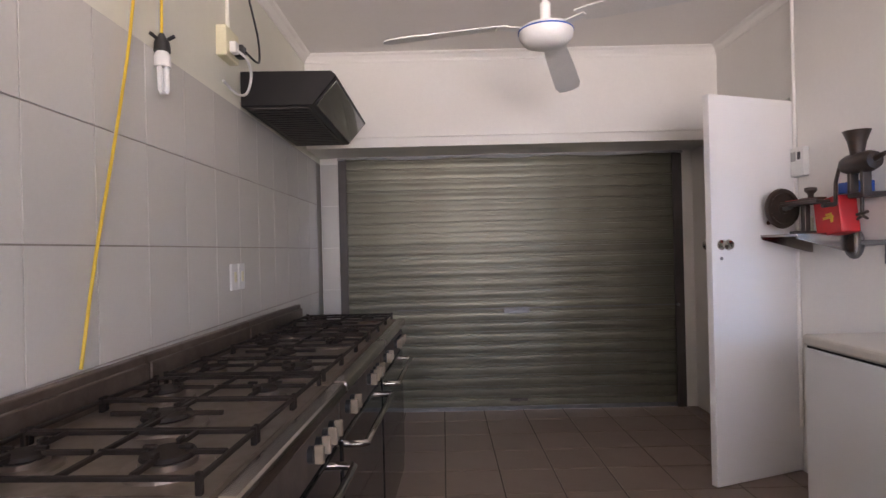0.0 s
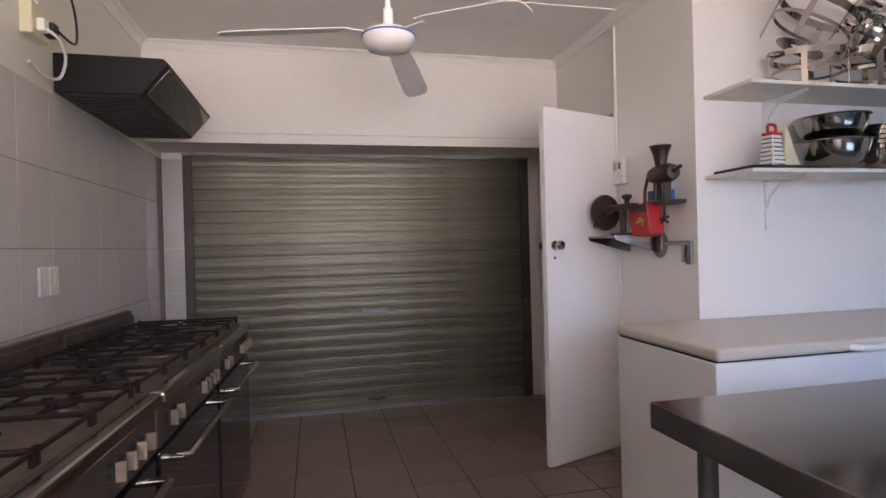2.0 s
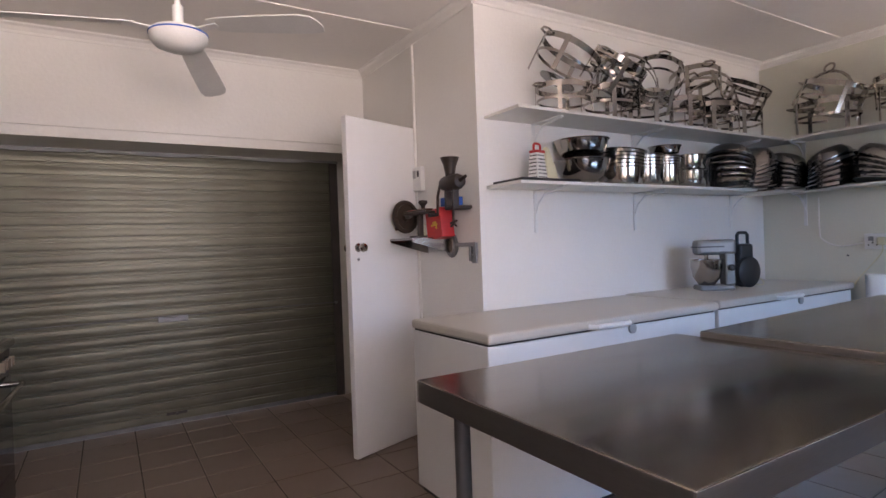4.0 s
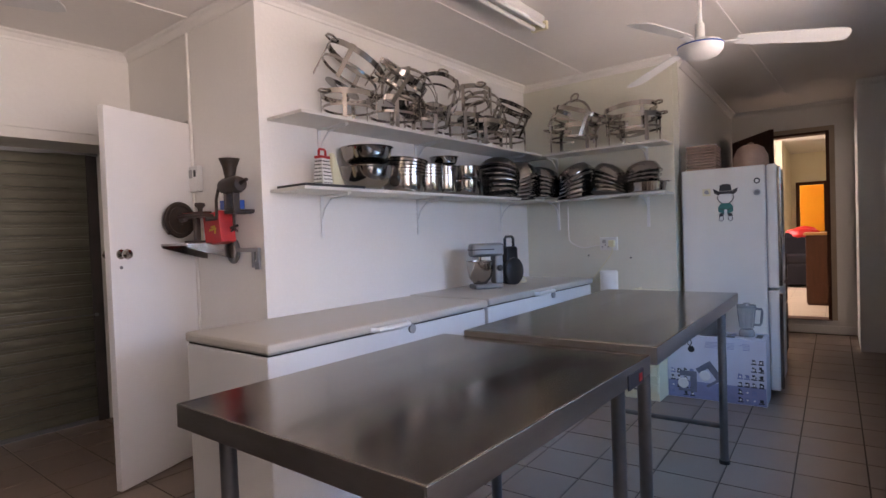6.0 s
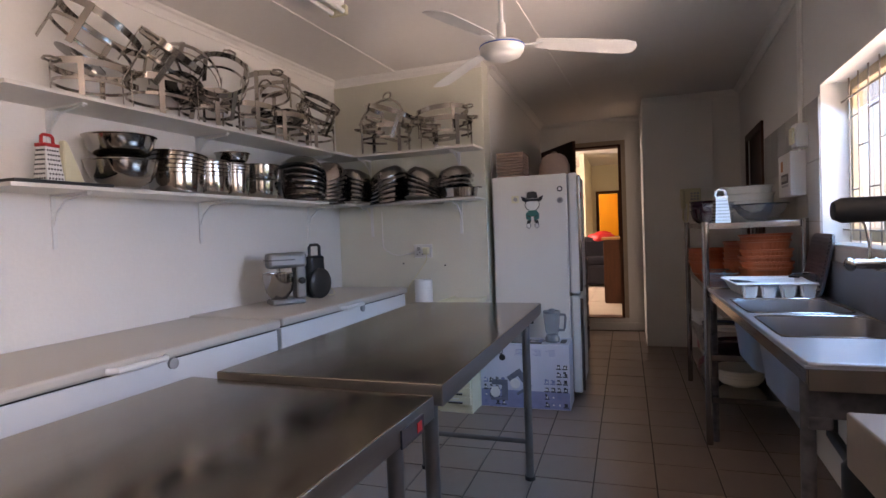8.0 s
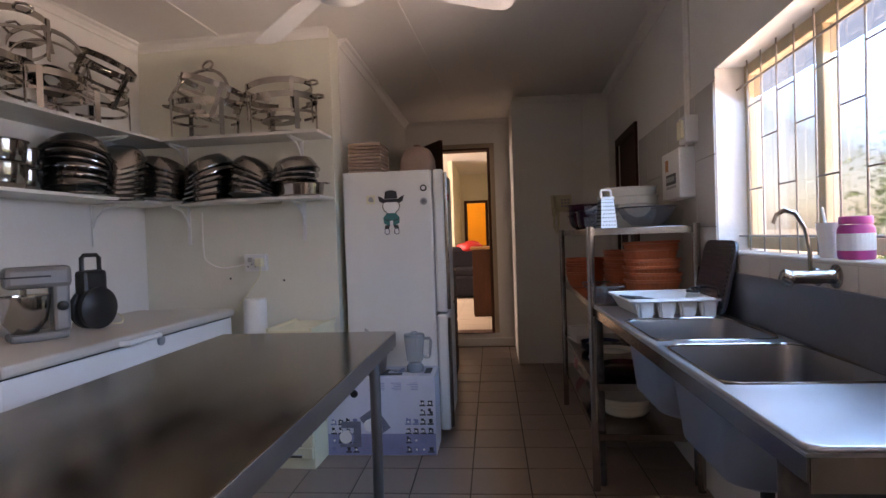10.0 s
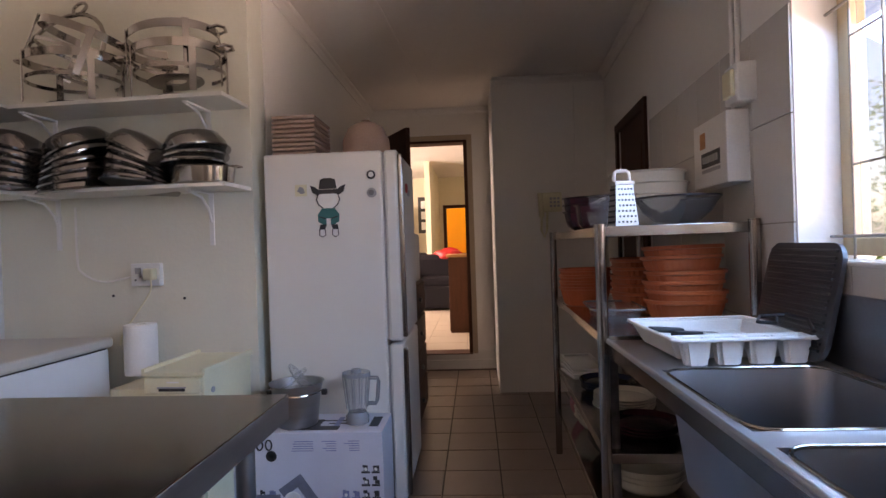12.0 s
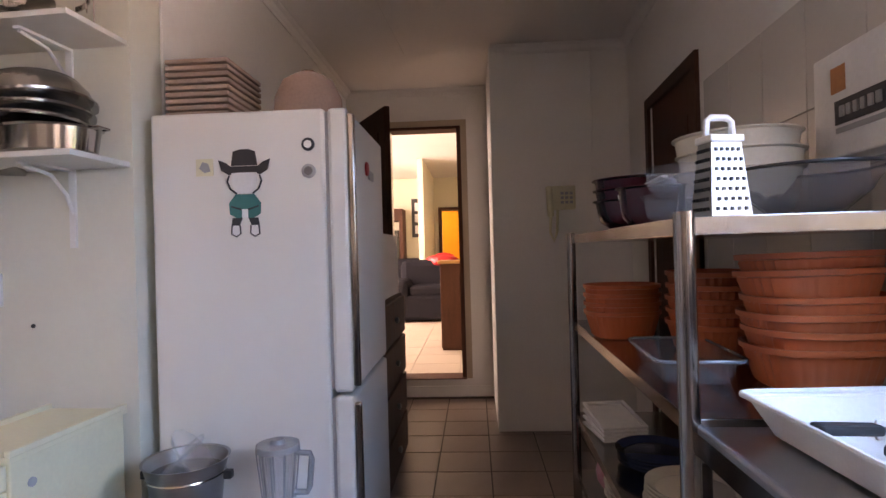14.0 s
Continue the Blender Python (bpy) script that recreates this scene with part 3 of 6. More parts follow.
# ---- sink bench ----
SX0, SX1, SY0, SY1, SH = 3.00, 4.86, -0.635, -1.20, 0.915
sink = thing("sink_bench", "double-bowl stainless steel sink bench on round legs", "sink", T(0, 0, 0))
b1, b2 = (3.41, 3.87), (3.945, 4.415)
yb0, yb1 = -0.675, -1.075
bm = bmesh.new()
xs, ys = [SX0, b1[0], b1[1], b2[0], b2[1], SX1], [SY1, yb1, yb0, SY0]
gv = [[bm.verts.new((x, y, SH)) for y in ys] for x in xs]
for i in range(5):
    for k in range(3):
        if not (k == 1 and i in (1, 3)):
            bm.faces.new((gv[i][k], gv[i + 1][k], gv[i + 1][k + 1], gv[i][k + 1]))
ext = bmesh.ops.extrude_face_region(bm, geom=list(bm.faces))
bmesh.ops.translate(bm, vec=(0, 0, -0.006), verts=[v for v in ext["geom"] if isinstance(v, bmesh.types.BMVert)])
part("bench_top", bm, SINKSTEEL, sink, "stainless steel drainer top")
for dd in ((SX0, SX1, SY0 - 0.006, SY0, SH - 0.048, SH - 0.0062), (SX0, SX0 + 0.006, SY1, SY0 - 0.0062, SH - 0.065, SH - 0.0062), (SX1 - 0.006, SX1, SY1, SY0 - 0.0062, SH - 0.065, SH - 0.0062)):
    part("apron", boxes(dd, bevel=0.001), STEEL, sink)
bm = bmesh.new()
sweep(bm, [(SX1 - 0.01, SY0 - 0.007, SH + 0.002), (SX0 + 0.03, SY0 - 0.007, SH + 0.004), (SX0 + 0.012, SY0 - 0.012, SH + 0.004), (SX0 + 0.007, SY0 - 0.03, SH + 0.004), (SX0 + 0.007, SY1 + 0.01, SH + 0.004)], 0.007, 10)
part("rolled_rim", bm, SINKSTEEL, sink, "rolled raised steel rim", True)
for xb in (b1, b2):
    part("bowl_rim", sweep(bmesh.new(), [(cx + 0.055 * math.cos(radians(a0 + 18 * k)), cy + 0.055 * math.sin(radians(a0 + 18 * k)), SH + 0.001) for cx, cy, a0 in ((xb[1] - 0.055, yb0 - 0.055, 0), (xb[0] + 0.055, yb0 - 0.055, 90), (xb[0] + 0.055, yb1 + 0.055, 180), (xb[1] - 0.055, yb1 + 0.055, 270)) for k in range(6)], 0.004, 8, True), STEEL_SHINY, sink, "polished bowl rim", True)
bm = boxes((SX0 + 0.10, SX0 + 0.108, SY0 - 0.30, SY0 - 0.03, SH - 0.17, SH - 0.012), bevel=0.003)
part("bracket_plate", bm, SINKLEG, sink, "painted end bracket with worn patches")
for y0 in (SY0 - 0.09, SY0 - 0.30):
    part("bracket_foot", boxes((SX0 + 0.09, SX0 + 0.125, y0, y0 + 0.06, SH - 0.20, SH - 0.165), bevel=0.006), SINKLEG, sink)
upstand = part("upstand", boxes((0.42, 2.26, -3.3592, -3.346, SH + 0.0005, 1.10), bevel=0.003), UPSTEEL, sink, "stainless upstand against the wall")
upstand.matrix_basis = A


def bowl(x0, x1):
    bm = bmesh.new()
    rings = []
    for inset, z in ((0.0, SH), (0.004, SH - 0.012), (0.012, SH - 0.1), (0.03, SH - 0.26), (0.07, SH - 0.285), (0.2, SH - 0.29)):
        ring = []
        r = 0.06
        for cx, cy, a0 in ((x1 - inset - r, yb0 - inset - r, 0), (x0 + inset + r, yb0 - inset - r, 90), (x0 + inset + r, yb1 + inset + r, 180), (x1 - inset - r, yb1 + inset + r, 270)):
            for k in range(6):
                a = radians(a0 + 18 * k)
                ring.append(bm.verts.new((cx + r * math.cos(a) * (1 if inset < 0.1 else 0.3), cy + r * math.sin(a) * (1 if inset < 0.1 else 0.3), z)))
        rings.append(ring)
    for a, b in zip(rings, rings[1:]):
        for k in range(24):
            bm.faces.new((a[k], a[(k + 1) % 24], b[(k + 1) % 24], b[k]))
    bm.faces.new(rings[-1])
    bmesh.ops.solidify(bm, geom=list(bm.faces), thickness=0.003)
    return bm


for xs in (b1, b2):
    part("bowl", bowl(*xs), SINKSTEEL, sink, "deep stainless sink bowl", True)
for x in (SX0 + 0.12, SX1 + 0.06):
    for y in (SY0 - 0.035, SY1 + 0.06):
        part("leg", rod(bmesh.new(), (x, y, 0), (x, y, SH - 0.01), 0.02, 16), SINKLEG, sink, "", True)
bm = bmesh.new()
sweep(bm, [(3.30, -0.85, SH - 0.29), (3.30, -0.85, 0.45), (3.28, -0.9, 0.40), (3.20, -1.0, 0.38), (3.15, -1.18, 0.38)], 0.03, 10)
lathe(bm, [(0.03, 0), (0.045, 0.02), (0.045, 0.12), (0.03, 0.14)], 16, (3.30, -0.85, 0.42))
sweep(bm, [(3.7, -0.9, SH - 0.28), (3.7, -0.9, 0.5), (3.5, -0.9, 0.47), (3.30, -0.85, 0.5)], 0.02, 10)
part("waste_pipe", bm, BLACK, sink, "black plastic waste pipes", True)

# ---- steel rack ----
RACK = T(4.858, -0.628, 0, -1.5)
rack = thing("steel_rack", "stainless steel rack on round posts, full of dishes", "rack", RACK)
RL, RD, RH = 1.405, 0.50, 1.297
for x in (0, RL):
    for y in (0, -RD):
        post = part("post", rod(bmesh.new(), (x, y, 0), (x, y, RH + 0.012), 0.019, 18), STEEL, rack, "", True)
for zs in (0.28, 0.53, 0.93, RH + 0.003):
    part("shelf", boxes((0, RL, -RD, 0, zs - 0.035, zs), bevel=0.002), STEEL, rack)

# ---- wall shelves ----
SH1, SH2 = 1.565, 1.955


def wall_shelf(m, L, D, brackets, label):
    t = thing("wall_shelf", label, "shelf", m, "wall shelves")
    part("board", boxes((0, L, -D, 0, -0.017, 0), bevel=0.0015), MELAMINE, t)
    for x in brackets:
        bm = boxes((x - 0.011, x + 0.011, -0.008, 0.0, -0.27, -0.017), (x - 0.011, x + 0.011, -D + 0.05, -0.008, -0.025, -0.017))
        sweep(bm, [(x, -0.006, -0.16), (x, -0.03, -0.10), (x, -0.09, -0.045), (x, -D + 0.06, -0.028)], 0.006, 6)
        part("bracket", bm, PLASTIC_W, t, "white steel bracket")
    return t


for z in (SH1, SH2):
    wall_shelf(A @ T(0.05, 0, z), 2.78, 0.30, (0.35, 1.22, 2.33), "long white melamine wall shelf crowded with steel dishes")
    wall_shelf(A @ T(2.84, -0.305, z - 0.004, -90), 1.02, 0.25, (0.02, 0.82), "short white melamine wall shelf on the end wall")


# ---- ceiling fans ----
def ceiling_fan(m, zhub, spin, label, droop=0.09):
    t = thing("ceiling_fan", label, "fan", m, "ceiling fans")
    part("rod", rod(bmesh.new(), (0, 0, zhub + 0.06), (0, 0, CEIL - 0.001), 0.012), PLASTIC_W, t)
    part("canopy", lathe(bmesh.new(), [(0.055, CEIL - 0.001), (0.05, CEIL - 0.03), (0.02, CEIL - 0.06), (0.0, CEIL - 0.06)][::-1], 24), PLASTIC_W, t, "", True)
    mot = part("motor", lathe(bmesh.new(), [(0.0, -0.055), (0.05, -0.05), (0.09, -0.035), (0.108, -0.012), (0.112, 0.012), (0.10, 0.03), (0.04, 0.042), (0.022, 0.06), (0.022, 0.13), (0.0, 0.13)], 36, (0, 0, zhub)), PLASTIC_W, t, "white domed motor housing", True)
    part("stripe", lathe(bmesh.new(), [(0.1115, 0.010), (0.1135, 0.0105), (0.1135, 0.016), (0.1115, 0.0165)], 36, (0, 0, zhub)), BLUE, mot, "thin blue ring", True)
    for k in range(3):
        a = radians(spin + 120 * k)
        bm = boxes((0.09, 0.20, -0.02, 0.02, 0.018, 0.023), bevel=0.001)
        c = [(0.17, 0.038), (0.24, 0.050), (0.42, 0.058), (0.60, 0.062), (0.65, 0.050), (0.665, 0.02)]
        top = [bm.verts.new((x, w, 0.028 - w * 0.2 - droop * (x - 0.17))) for x, w in c] + [bm.verts.new((x, -w, 0.028 + w * 0.2 - droop * (x - 0.17))) for x, w in reversed(c)]
        bot = [bm.verts.new(v.co - Vector((0, 0, 0.004))) for v in top]
        bm.faces.new(top)
        bm.faces.new(bot[::-1])
        for i in range(len(top)):
            j = (i + 1) % len(top)
            bm.faces.new((top[i], bot[i], bot[j], top[j]))
        bmesh.ops.transform(bm, matrix=Matrix.Translation((0, 0, zhub)) @ Matrix.Rotation(a, 4, "Z"), verts=bm.verts)
        part("blade", bm, PLASTIC_W, t)
    return t


ceiling_fan(T(1.274, 2.36, 0), 2.125, 66, "white three-blade ceiling fan at rest with blue ring", 0.16)
ceiling_fan(T(4.085, 0.374, 0), 2.21, 47, "white three-blade ceiling fan at rest under the boards")

# ---- cooker hood ----
hood = thing("cooker_hood", "black enamel cooker hood hung on the tiled wall", "hood", A @ T(-2.866, 0.27, 1.945))
bm = bmesh.new()
HW = 0.98
pts = [(0, 0), (0.335, 0.0), (0.45, 0.135), (0.425, 0.16), (0.0, 0.165)]
e0 = [bm.verts.new((x, 0, z)) for x, z in pts]
e1 = [bm.verts.new((x, HW, z)) for x, z in pts]
for k in range(len(pts)):
    j = (k + 1) % len(pts)
    bm.faces.new((e0[k], e0[j], e1[j], e1[k]))
bm.faces.new(e0)
bm.faces.new(e1[::-1])
bmesh.ops.bevel(bm, geom=list(bm.edges), offset=0.004, segments=1, affect="EDGES")
part("canopy", bm, HOODBLACK, hood)
for k in range(2):
    f = part("filter", boxes((0.03, 0.31, 0.03 + k * 0.47, 0.48 + k * 0.47, -0.006, 0.002), bevel=0.002), RAIL, hood, "grey grease filter")
    for n in range(9):
        part("mesh_bar", boxes((0.045, 0.295, 0.055 + k * 0.47 + n * 0.048, 0.067 + k * 0.47 + n * 0.048, -0.009, -0.006)), HOODBLACK, f)
for y, w in ((0.06, 0.16), (0.42, 0.05), (0.62, 0.2)):
    s = part("switch_strip", boxes((0, 0.006, y, y + w, 0, 0.022), bevel=0.002), GREYPL, hood, "grey switch strip")
    s.matrix_basis = T(0.412, 0, 0.112, 0, 0, 42)
vis = part("visor", boxes((0.012, 0.163, 0.03, HW - 0.03, -0.006, -0.0005), bevel=0.002), OVENGLASS, hood, "dark glossy slanted visor")
vis.matrix_basis = T(0.335, 0, 0.0, 0, 0, -49.6)
part("vent_collar", lathe(bmesh.new(), [(0.11, 0), (0.11, 0.018), (0.10, 0.02), (0.0, 0.012)], 28, (0.15, 0.18, 0.163)), BLACK, hood, "", True)
part("vent_collar", lathe(bmesh.new(), [(0.11, 0), (0.11, 0.014), (0.10, 0.016), (0.0, 0.01)], 28, (0.15, 0.62, 0.163)), BLACK, hood, "", True)


# ---- things on the west wall ----
def switch_plate(m, label):
    t = thing("wall_socket", label, "switch", m, "switches on tiles")
    part("plate", boxes((0, 0.011, 0, 0.072, 0, 0.115), bevel=0.003), PLASTIC_W, t)
    part("rocker", boxes((0.011, 0.016, 0.027, 0.045, 0.035, 0.08), bevel=0.002), PLASTIC_C, t)
    return t


for k in range(2):
    switch_plate(A @ T(-2.866, 0.085 + k * 0.085, 1.10), "white wall switch plate on the tiles")

plug = thing("power_socket", "white surface-mounted power socket with black plug", "socket", A @ T(-2.876, 0.02, 2.10))
part("housing", boxes((0, 0.045, 0, 0.15, 0, 0.13), bevel=0.006), PLASTIC_C, plug)
p = part("plug", boxes((0.045, 0.085, 0.085, 0.135, 0.02, 0.075), bevel=0.008), BLACK, plug, "black rubber plug")
part("plug", boxes((0.045, 0.075, 0.03, 0.07, 0.02, 0.07), bevel=0.006), PLASTIC_W, plug, "white plug")


def cable(name, pts, r, mat, label, m=Matrix(), steps=6):
    """A cable that runs smoothly through pts."""
    P0 = [Vector(p) for p in pts]
    line = []
    for i in range(len(P0) - 1):
        a, b, c2, d = P0[max(i - 1, 0)], P0[i], P0[i + 1], P0[min(i + 2, len(P0) - 1)]
        for k in range(steps):
            s = k / steps
            line.append(0.5 * ((2 * b) + (c2 - a) * s + (2 * a - 5 * b + 4 * c2 - d) * s * s + (3 * b - a - 3 * c2 + d) * s ** 3))
    line.append(P0[-1])
    ob = part(name, sweep(bmesh.new(), line, r, 8), mat, None, "", True)
    ob.matrix_world = m
    return tagged(ob, label, "cable")


cable("power_cable", [(-2.79, 0.13, 2.15), (-2.76, 0.18, 2.12), (-2.77, 0.26, 2.16), (-2.80, 0.33, 2.30), (-2.83, 0.30, 2.48), (-2.84, 0.26, CEIL - 0.001)], 0.005, BLACK, "thin black power cable rising to the ceiling", A)
cable("power_cable", [(-2.80, 0.06, 2.13), (-2.77, 0.10, 2.10), (-2.79, 0.2, 2.06), (-2.82, 0.22, 1.99), (-2.845, 0.16, 1.975), (-2.858, 0.05, 2.0)], 0.006, PLASTIC_W, "white power cable looped from the socket", A)
cable("extension_cable", [(-2.85, -0.60, CEIL - 0.001), (-2.85, -0.625, 2.2), (-2.85, -0.675, 1.9), (-2.85, -0.755, 1.6), (-2.85, -0.86, 1.25), (-2.845, -0.934, 0.98)], 0.0045, YELLOW, "yellow extension cable hanging down behind the ranges", A)
conduit = built("cable_conduit", rod(bmesh.new(), (-2.868, 0.14, 2.23), (-2.868, 0.14, CEIL - 0.056), 0.009), CREAM, "painted conduit above the socket", A, "pipe", "", True)
bulb = thing("hanging_bulb", "spiral energy-saving bulb hanging in a black holder on yellow cable", "lamp", A @ T(-2.843, -0.497, 0))
part("cord", rod(bmesh.new(), (0, 0, 1.985), (0.0, 0.02, CEIL - 0.001), 0.0045), YELLOW, bulb, "yellow cord")
bm = lathe(bmesh.new(), [(0.008, 0.06), (0.012, 0.05), (0.024, 0.03), (0.026, 0.0), (0.0, 0.0)], 18, (0, 0, 1.925))
for k in range(3):
    a = 2.1 * k
    rod(bm, (0.02 * math.cos(a), 0.02 * math.sin(a), 1.965), (0.042 * math.cos(a), 0.042 * math.sin(a), 1.975), 0.006)
part("holder", bm, BLACK, bulb, "black bulb holder", True)
part("base", lathe(bmesh.new(), [(0.0, 0.0), (0.026, 0.0), (0.026, 0.035), (0.018, 0.05), (0.0, 0.05)], 18, (0, 0, 1.875)), PLASTIC_W, bulb, "", True)
for k in range(3):
    a = 2.1 * k + 0.4
    x, y = 0.014 * math.cos(a), 0.014 * math.sin(a)
    part("tube", sweep(bmesh.new(), [(x, y, 1.876), (x, y, 1.80), (x * 0.8, y * 0.8, 1.792), (-y * 0.4, x * 0.4, 1.792), (-y * 0.8, x * 0.8, 1.80), (-y * 0.9, x * 0.9, 1.876)], 0.006, 8), PLASTIC_W, bulb, "", True)

# ---- things on the east wall ----
cable("conduit_pipe", [(-0.012, 0.70, 0.25), (-0.012, 0.70, 1.2), (-0.012, 0.70, 2.3), (-0.012, 0.70, CEIL - 0.06)], 0.010, PAINT, "white painted conduit pipe running up the wall", A, 2)
timer = thing("timer_switch", "white wall timer with a small display", "timer", A @ T(-0.001, 0.60, 1.60))
part("box", boxes((-0.035, 0, 0, 0.115, 0, 0.155), bevel=0.005), PLASTIC_W, timer)
part("display", boxes((-0.0365, -0.034, 0.06, 0.1, 0.085, 0.135)), GREYPL, timer, "grey display")
part("display", boxes((-0.0365, -0.034, 0.02, 0.045, 0.09, 0.13)), BLACK, timer, "dark button panel")

bracket = thing("bracket_shelf", "small grey steel bracket shelf fixed to the wall", "shelf", A @ T(0, 0.30, 1.285))
part("plate", boxes((-0.27, -0.002, 0.0, 0.30, -0.006, 0.006), bevel=0.002), STEEL, bracket)
for y in (0.0, 0.288):
    bm = bmesh.new()
    vs = [bm.verts.new((x, y + d, z)) for d in (0, 0.012) for x, z in ((-0.002, -0.006), (-0.27, -0.006), (-0.262, -0.02), (-0.03, -0.085), (-0.002, -0.09))]
    bm.faces.new(vs[:5])
    bm.faces.new(vs[5:][::-1])
    for k in range(5):
        bm.faces.new((vs[k], vs[(k + 1) % 5], vs[5 + (k + 1) % 5], vs[5 + k]))
    part("gusset", bm, STEEL, bracket)

slicer = thing("antique_slicer", "rusty antique hand slicer with flywheel on the bracket shelf", "kitchen tool", A @ T(-0.15, 0.30, 1.292))
part("pedestal", boxes((-0.014, 0.014, 0.10, 0.135, 0, 0.14), (-0.05, 0.05, 0.07, 0.17, 0, 0.012), bevel=0.004), OLDIRON, slicer)
part("bed", boxes((-0.045, 0.05, -0.03, 0.25, 0.14, 0.155), (-0.045, -0.037, -0.03, 0.25, 0.155, 0.165), bevel=0.003), OLDIRON, slicer, "worn steel slicing bed")
part("carriage", boxes((-0.03, 0.04, 0.02, 0.12, 0.156, 0.172), bevel=0.004), WOOD, slicer, "dark wooden carriage")
bm = lathe(bmesh.new(), [(0.0, -0.014), (0.024, -0.016), (0.03, -0.006), (0.075, -0.005), (0.082, -0.012), (0.10, -0.012), (0.105, 0.0), (0.10, 0.012), (0.082, 0.012), (0.075, 0.005), (0.03, 0.006), (0.024, 0.018), (0.0, 0.018)], 32)
w = part("flywheel", bm, OLDIRON, slicer, "heavy cast flywheel", True)
w.matrix_basis = T(-0.02, 0.27, 0.135, 14, 90)
part("hub_cap", rod(bmesh.new(), (-0.02, 0.245, 0.135), (-0.02, 0.20, 0.14), 0.016), GALV, slicer, "", True)
bm = bmesh.new()
rod(bm, (-0.05, 0.285, 0.07), (-0.05, 0.33, 0.065), 0.007)
lathe(bm, [(0.0, 0), (0.012, 0.008), (0.017, 0.035), (0.011, 0.062), (0.0, 0.068)], 14, m=T(-0.05, 0.33, 0.065, 0, -90))
part("crank", bm, WOOD, slicer, "dark turned crank grip", True)
part("guard", boxes((-0.025, 0.025, 0.13, 0.24, 0.157, 0.17), bevel=0.005), RED, slicer, "red painted guard")
part("pusher", lathe(bmesh.new(), [(0.0, 0), (0.012, 0.0), (0.014, 0.02), (0.028, 0.036), (0.026, 0.05), (0.0, 0.055)], 16, (0, 0.075, 0.17)), OLDIRON, slicer, "", True)
tin = thing("red_tin", "red tin box with yellow mark leaning on the wall", "tin", A @ T(-0.10, 0.20, 1.292) @ pose(0, 0, 0, -8, 0, 0))
part("box", boxes((-0.03, 0.06, 0.0, 0.17, 0.0, 0.175), bevel=0.006), RED, tin)
part("mark", boxes((-0.0325, -0.03, 0.04, 0.11, 0.075, 0.087), (-0.0325, -0.03, 0.05, 0.09, 0.09, 0.10), (-0.0325, -0.03, 0.045, 0.06, 0.055, 0.09)), YELLOW, tin, "yellow printed mark")
tin2 = thing("small_tin", "small cream and blue tin standing on the bracket shelf", "tin", A @ T(-0.09, 0.38, 1.292))
part("box", boxes((-0.03, 0.06, 0.05, 0.12, 0, 0.085), bevel=0.01), PLASTIC_C, tin2)
part("panel", boxes((-0.032, -0.03, -0.035, 0.02, 0.01, 0.08), bevel=0.0008), PLASTIC_W, tin2, "pale printed card")
blue_box = thing("blue_box", "blue cardboard box standing behind the slicer", "box", A @ T(-0.055, 0.16, 1.292 + 0.178))
part("body", boxes((-0.03, 0.05, 0.0, 0.12, 0.0, 0.05), bevel=0.003), BLUE, blue_box)

grinder = thing("meat_grinder", "old brown-black iron hand meat grinder fixed at the wall", "grinder", A @ T(-0.115, 0.115, 1.46))
part("hopper", lathe(bmesh.new(), [(0.026, 0.15), (0.028, 0.18), (0.036, 0.225), (0.052, 0.268), (0.055, 0.272), (0.049, 0.27), (0.032, 0.225), (0.022, 0.18), (0.0, 0.18)], 24), OLDIRON, grinder, "flared hopper", True)
bm = lathe(bmesh.new(), [(0.0, -0.09), (0.036, -0.09), (0.044, -0.06), (0.046, 0.05), (0.036, 0.08), (0.0, 0.085)], 22, m=T(0, -0.02, 0.13, 0, 90))
part("barrel", bm, OLDIRON, grinder, "", True)
part("foot", boxes((-0.02, 0.02, -0.055, -0.035, -0.02, 0.10), (-0.02, 0.10, -0.055, 0.04, -0.02, 0.0), (-0.02, 0.02, 0.02, 0.04, 0.0, 0.09), bevel=0.004), OLDIRON, grinder)
bm = bmesh.new()
sweep(bm, [(0, 0.06, 0.13), (-0.02, 0.085, 0.12), (-0.03, 0.095, 0.06), (-0.03, 0.10, -0.04)], 0.008, 8)
rod(bm, (-0.03, 0.10, -0.04), (-0.09, 0.10, -0.045), 0.011)
part("crank", bm, OLDIRON, grinder, "", True)
bm = bmesh.new()
rod(bm, (0, -0.02, -0.10), (0, -0.02, -0.02), 0.007)
rod(bm, (0, -0.05, -0.085), (0, 0.01, -0.095), 0.007)
part("clamp_screw", bm, OLDIRON, grinder)
bm = boxes((0.02, 0.112, -0.045, -0.01, -0.015, 0.003), bevel=0.002)
part("wall_arm", bm, OLDIRON, grinder)
bm = bmesh.new()
for s2 in (-1, 1):
    rod(bm, (0, -0.02, -0.10), (0.0, -0.02 + s2 * 0.03, -0.115), 0.008, 8, 0.005)
part("wing_nut", bm, OLDIRON, grinder)
part("spindle", rod(bmesh.new(), (0, -0.10, 0.135), (0, -0.155, 0.15), 0.013, 14, 0.009), OLDIRON, grinder, "", True)

big_key = thing("decorative_key", "large flat grey metal key hung on the wall", "decoration", A @ T(-0.001, 0.0, 1.235))
bm = boxes((-0.018, 0, 0.03, 0.25, -0.005, 0.018), (-0.018, 0, 0.03, 0.055, -0.06, 0.0), (-0.018, 0, 0.08, 0.10, -0.05, 0.0), bevel=0.003)
part("shaft", bm, GALV, big_key)
part("bit", boxes((-0.015, -0.003, 0.03, 0.075, -0.10, -0.055), (-0.015, -0.003, 0.085, 0.105, -0.09, -0.045), bevel=0.002), GALV, big_key)
bm = bmesh.new()
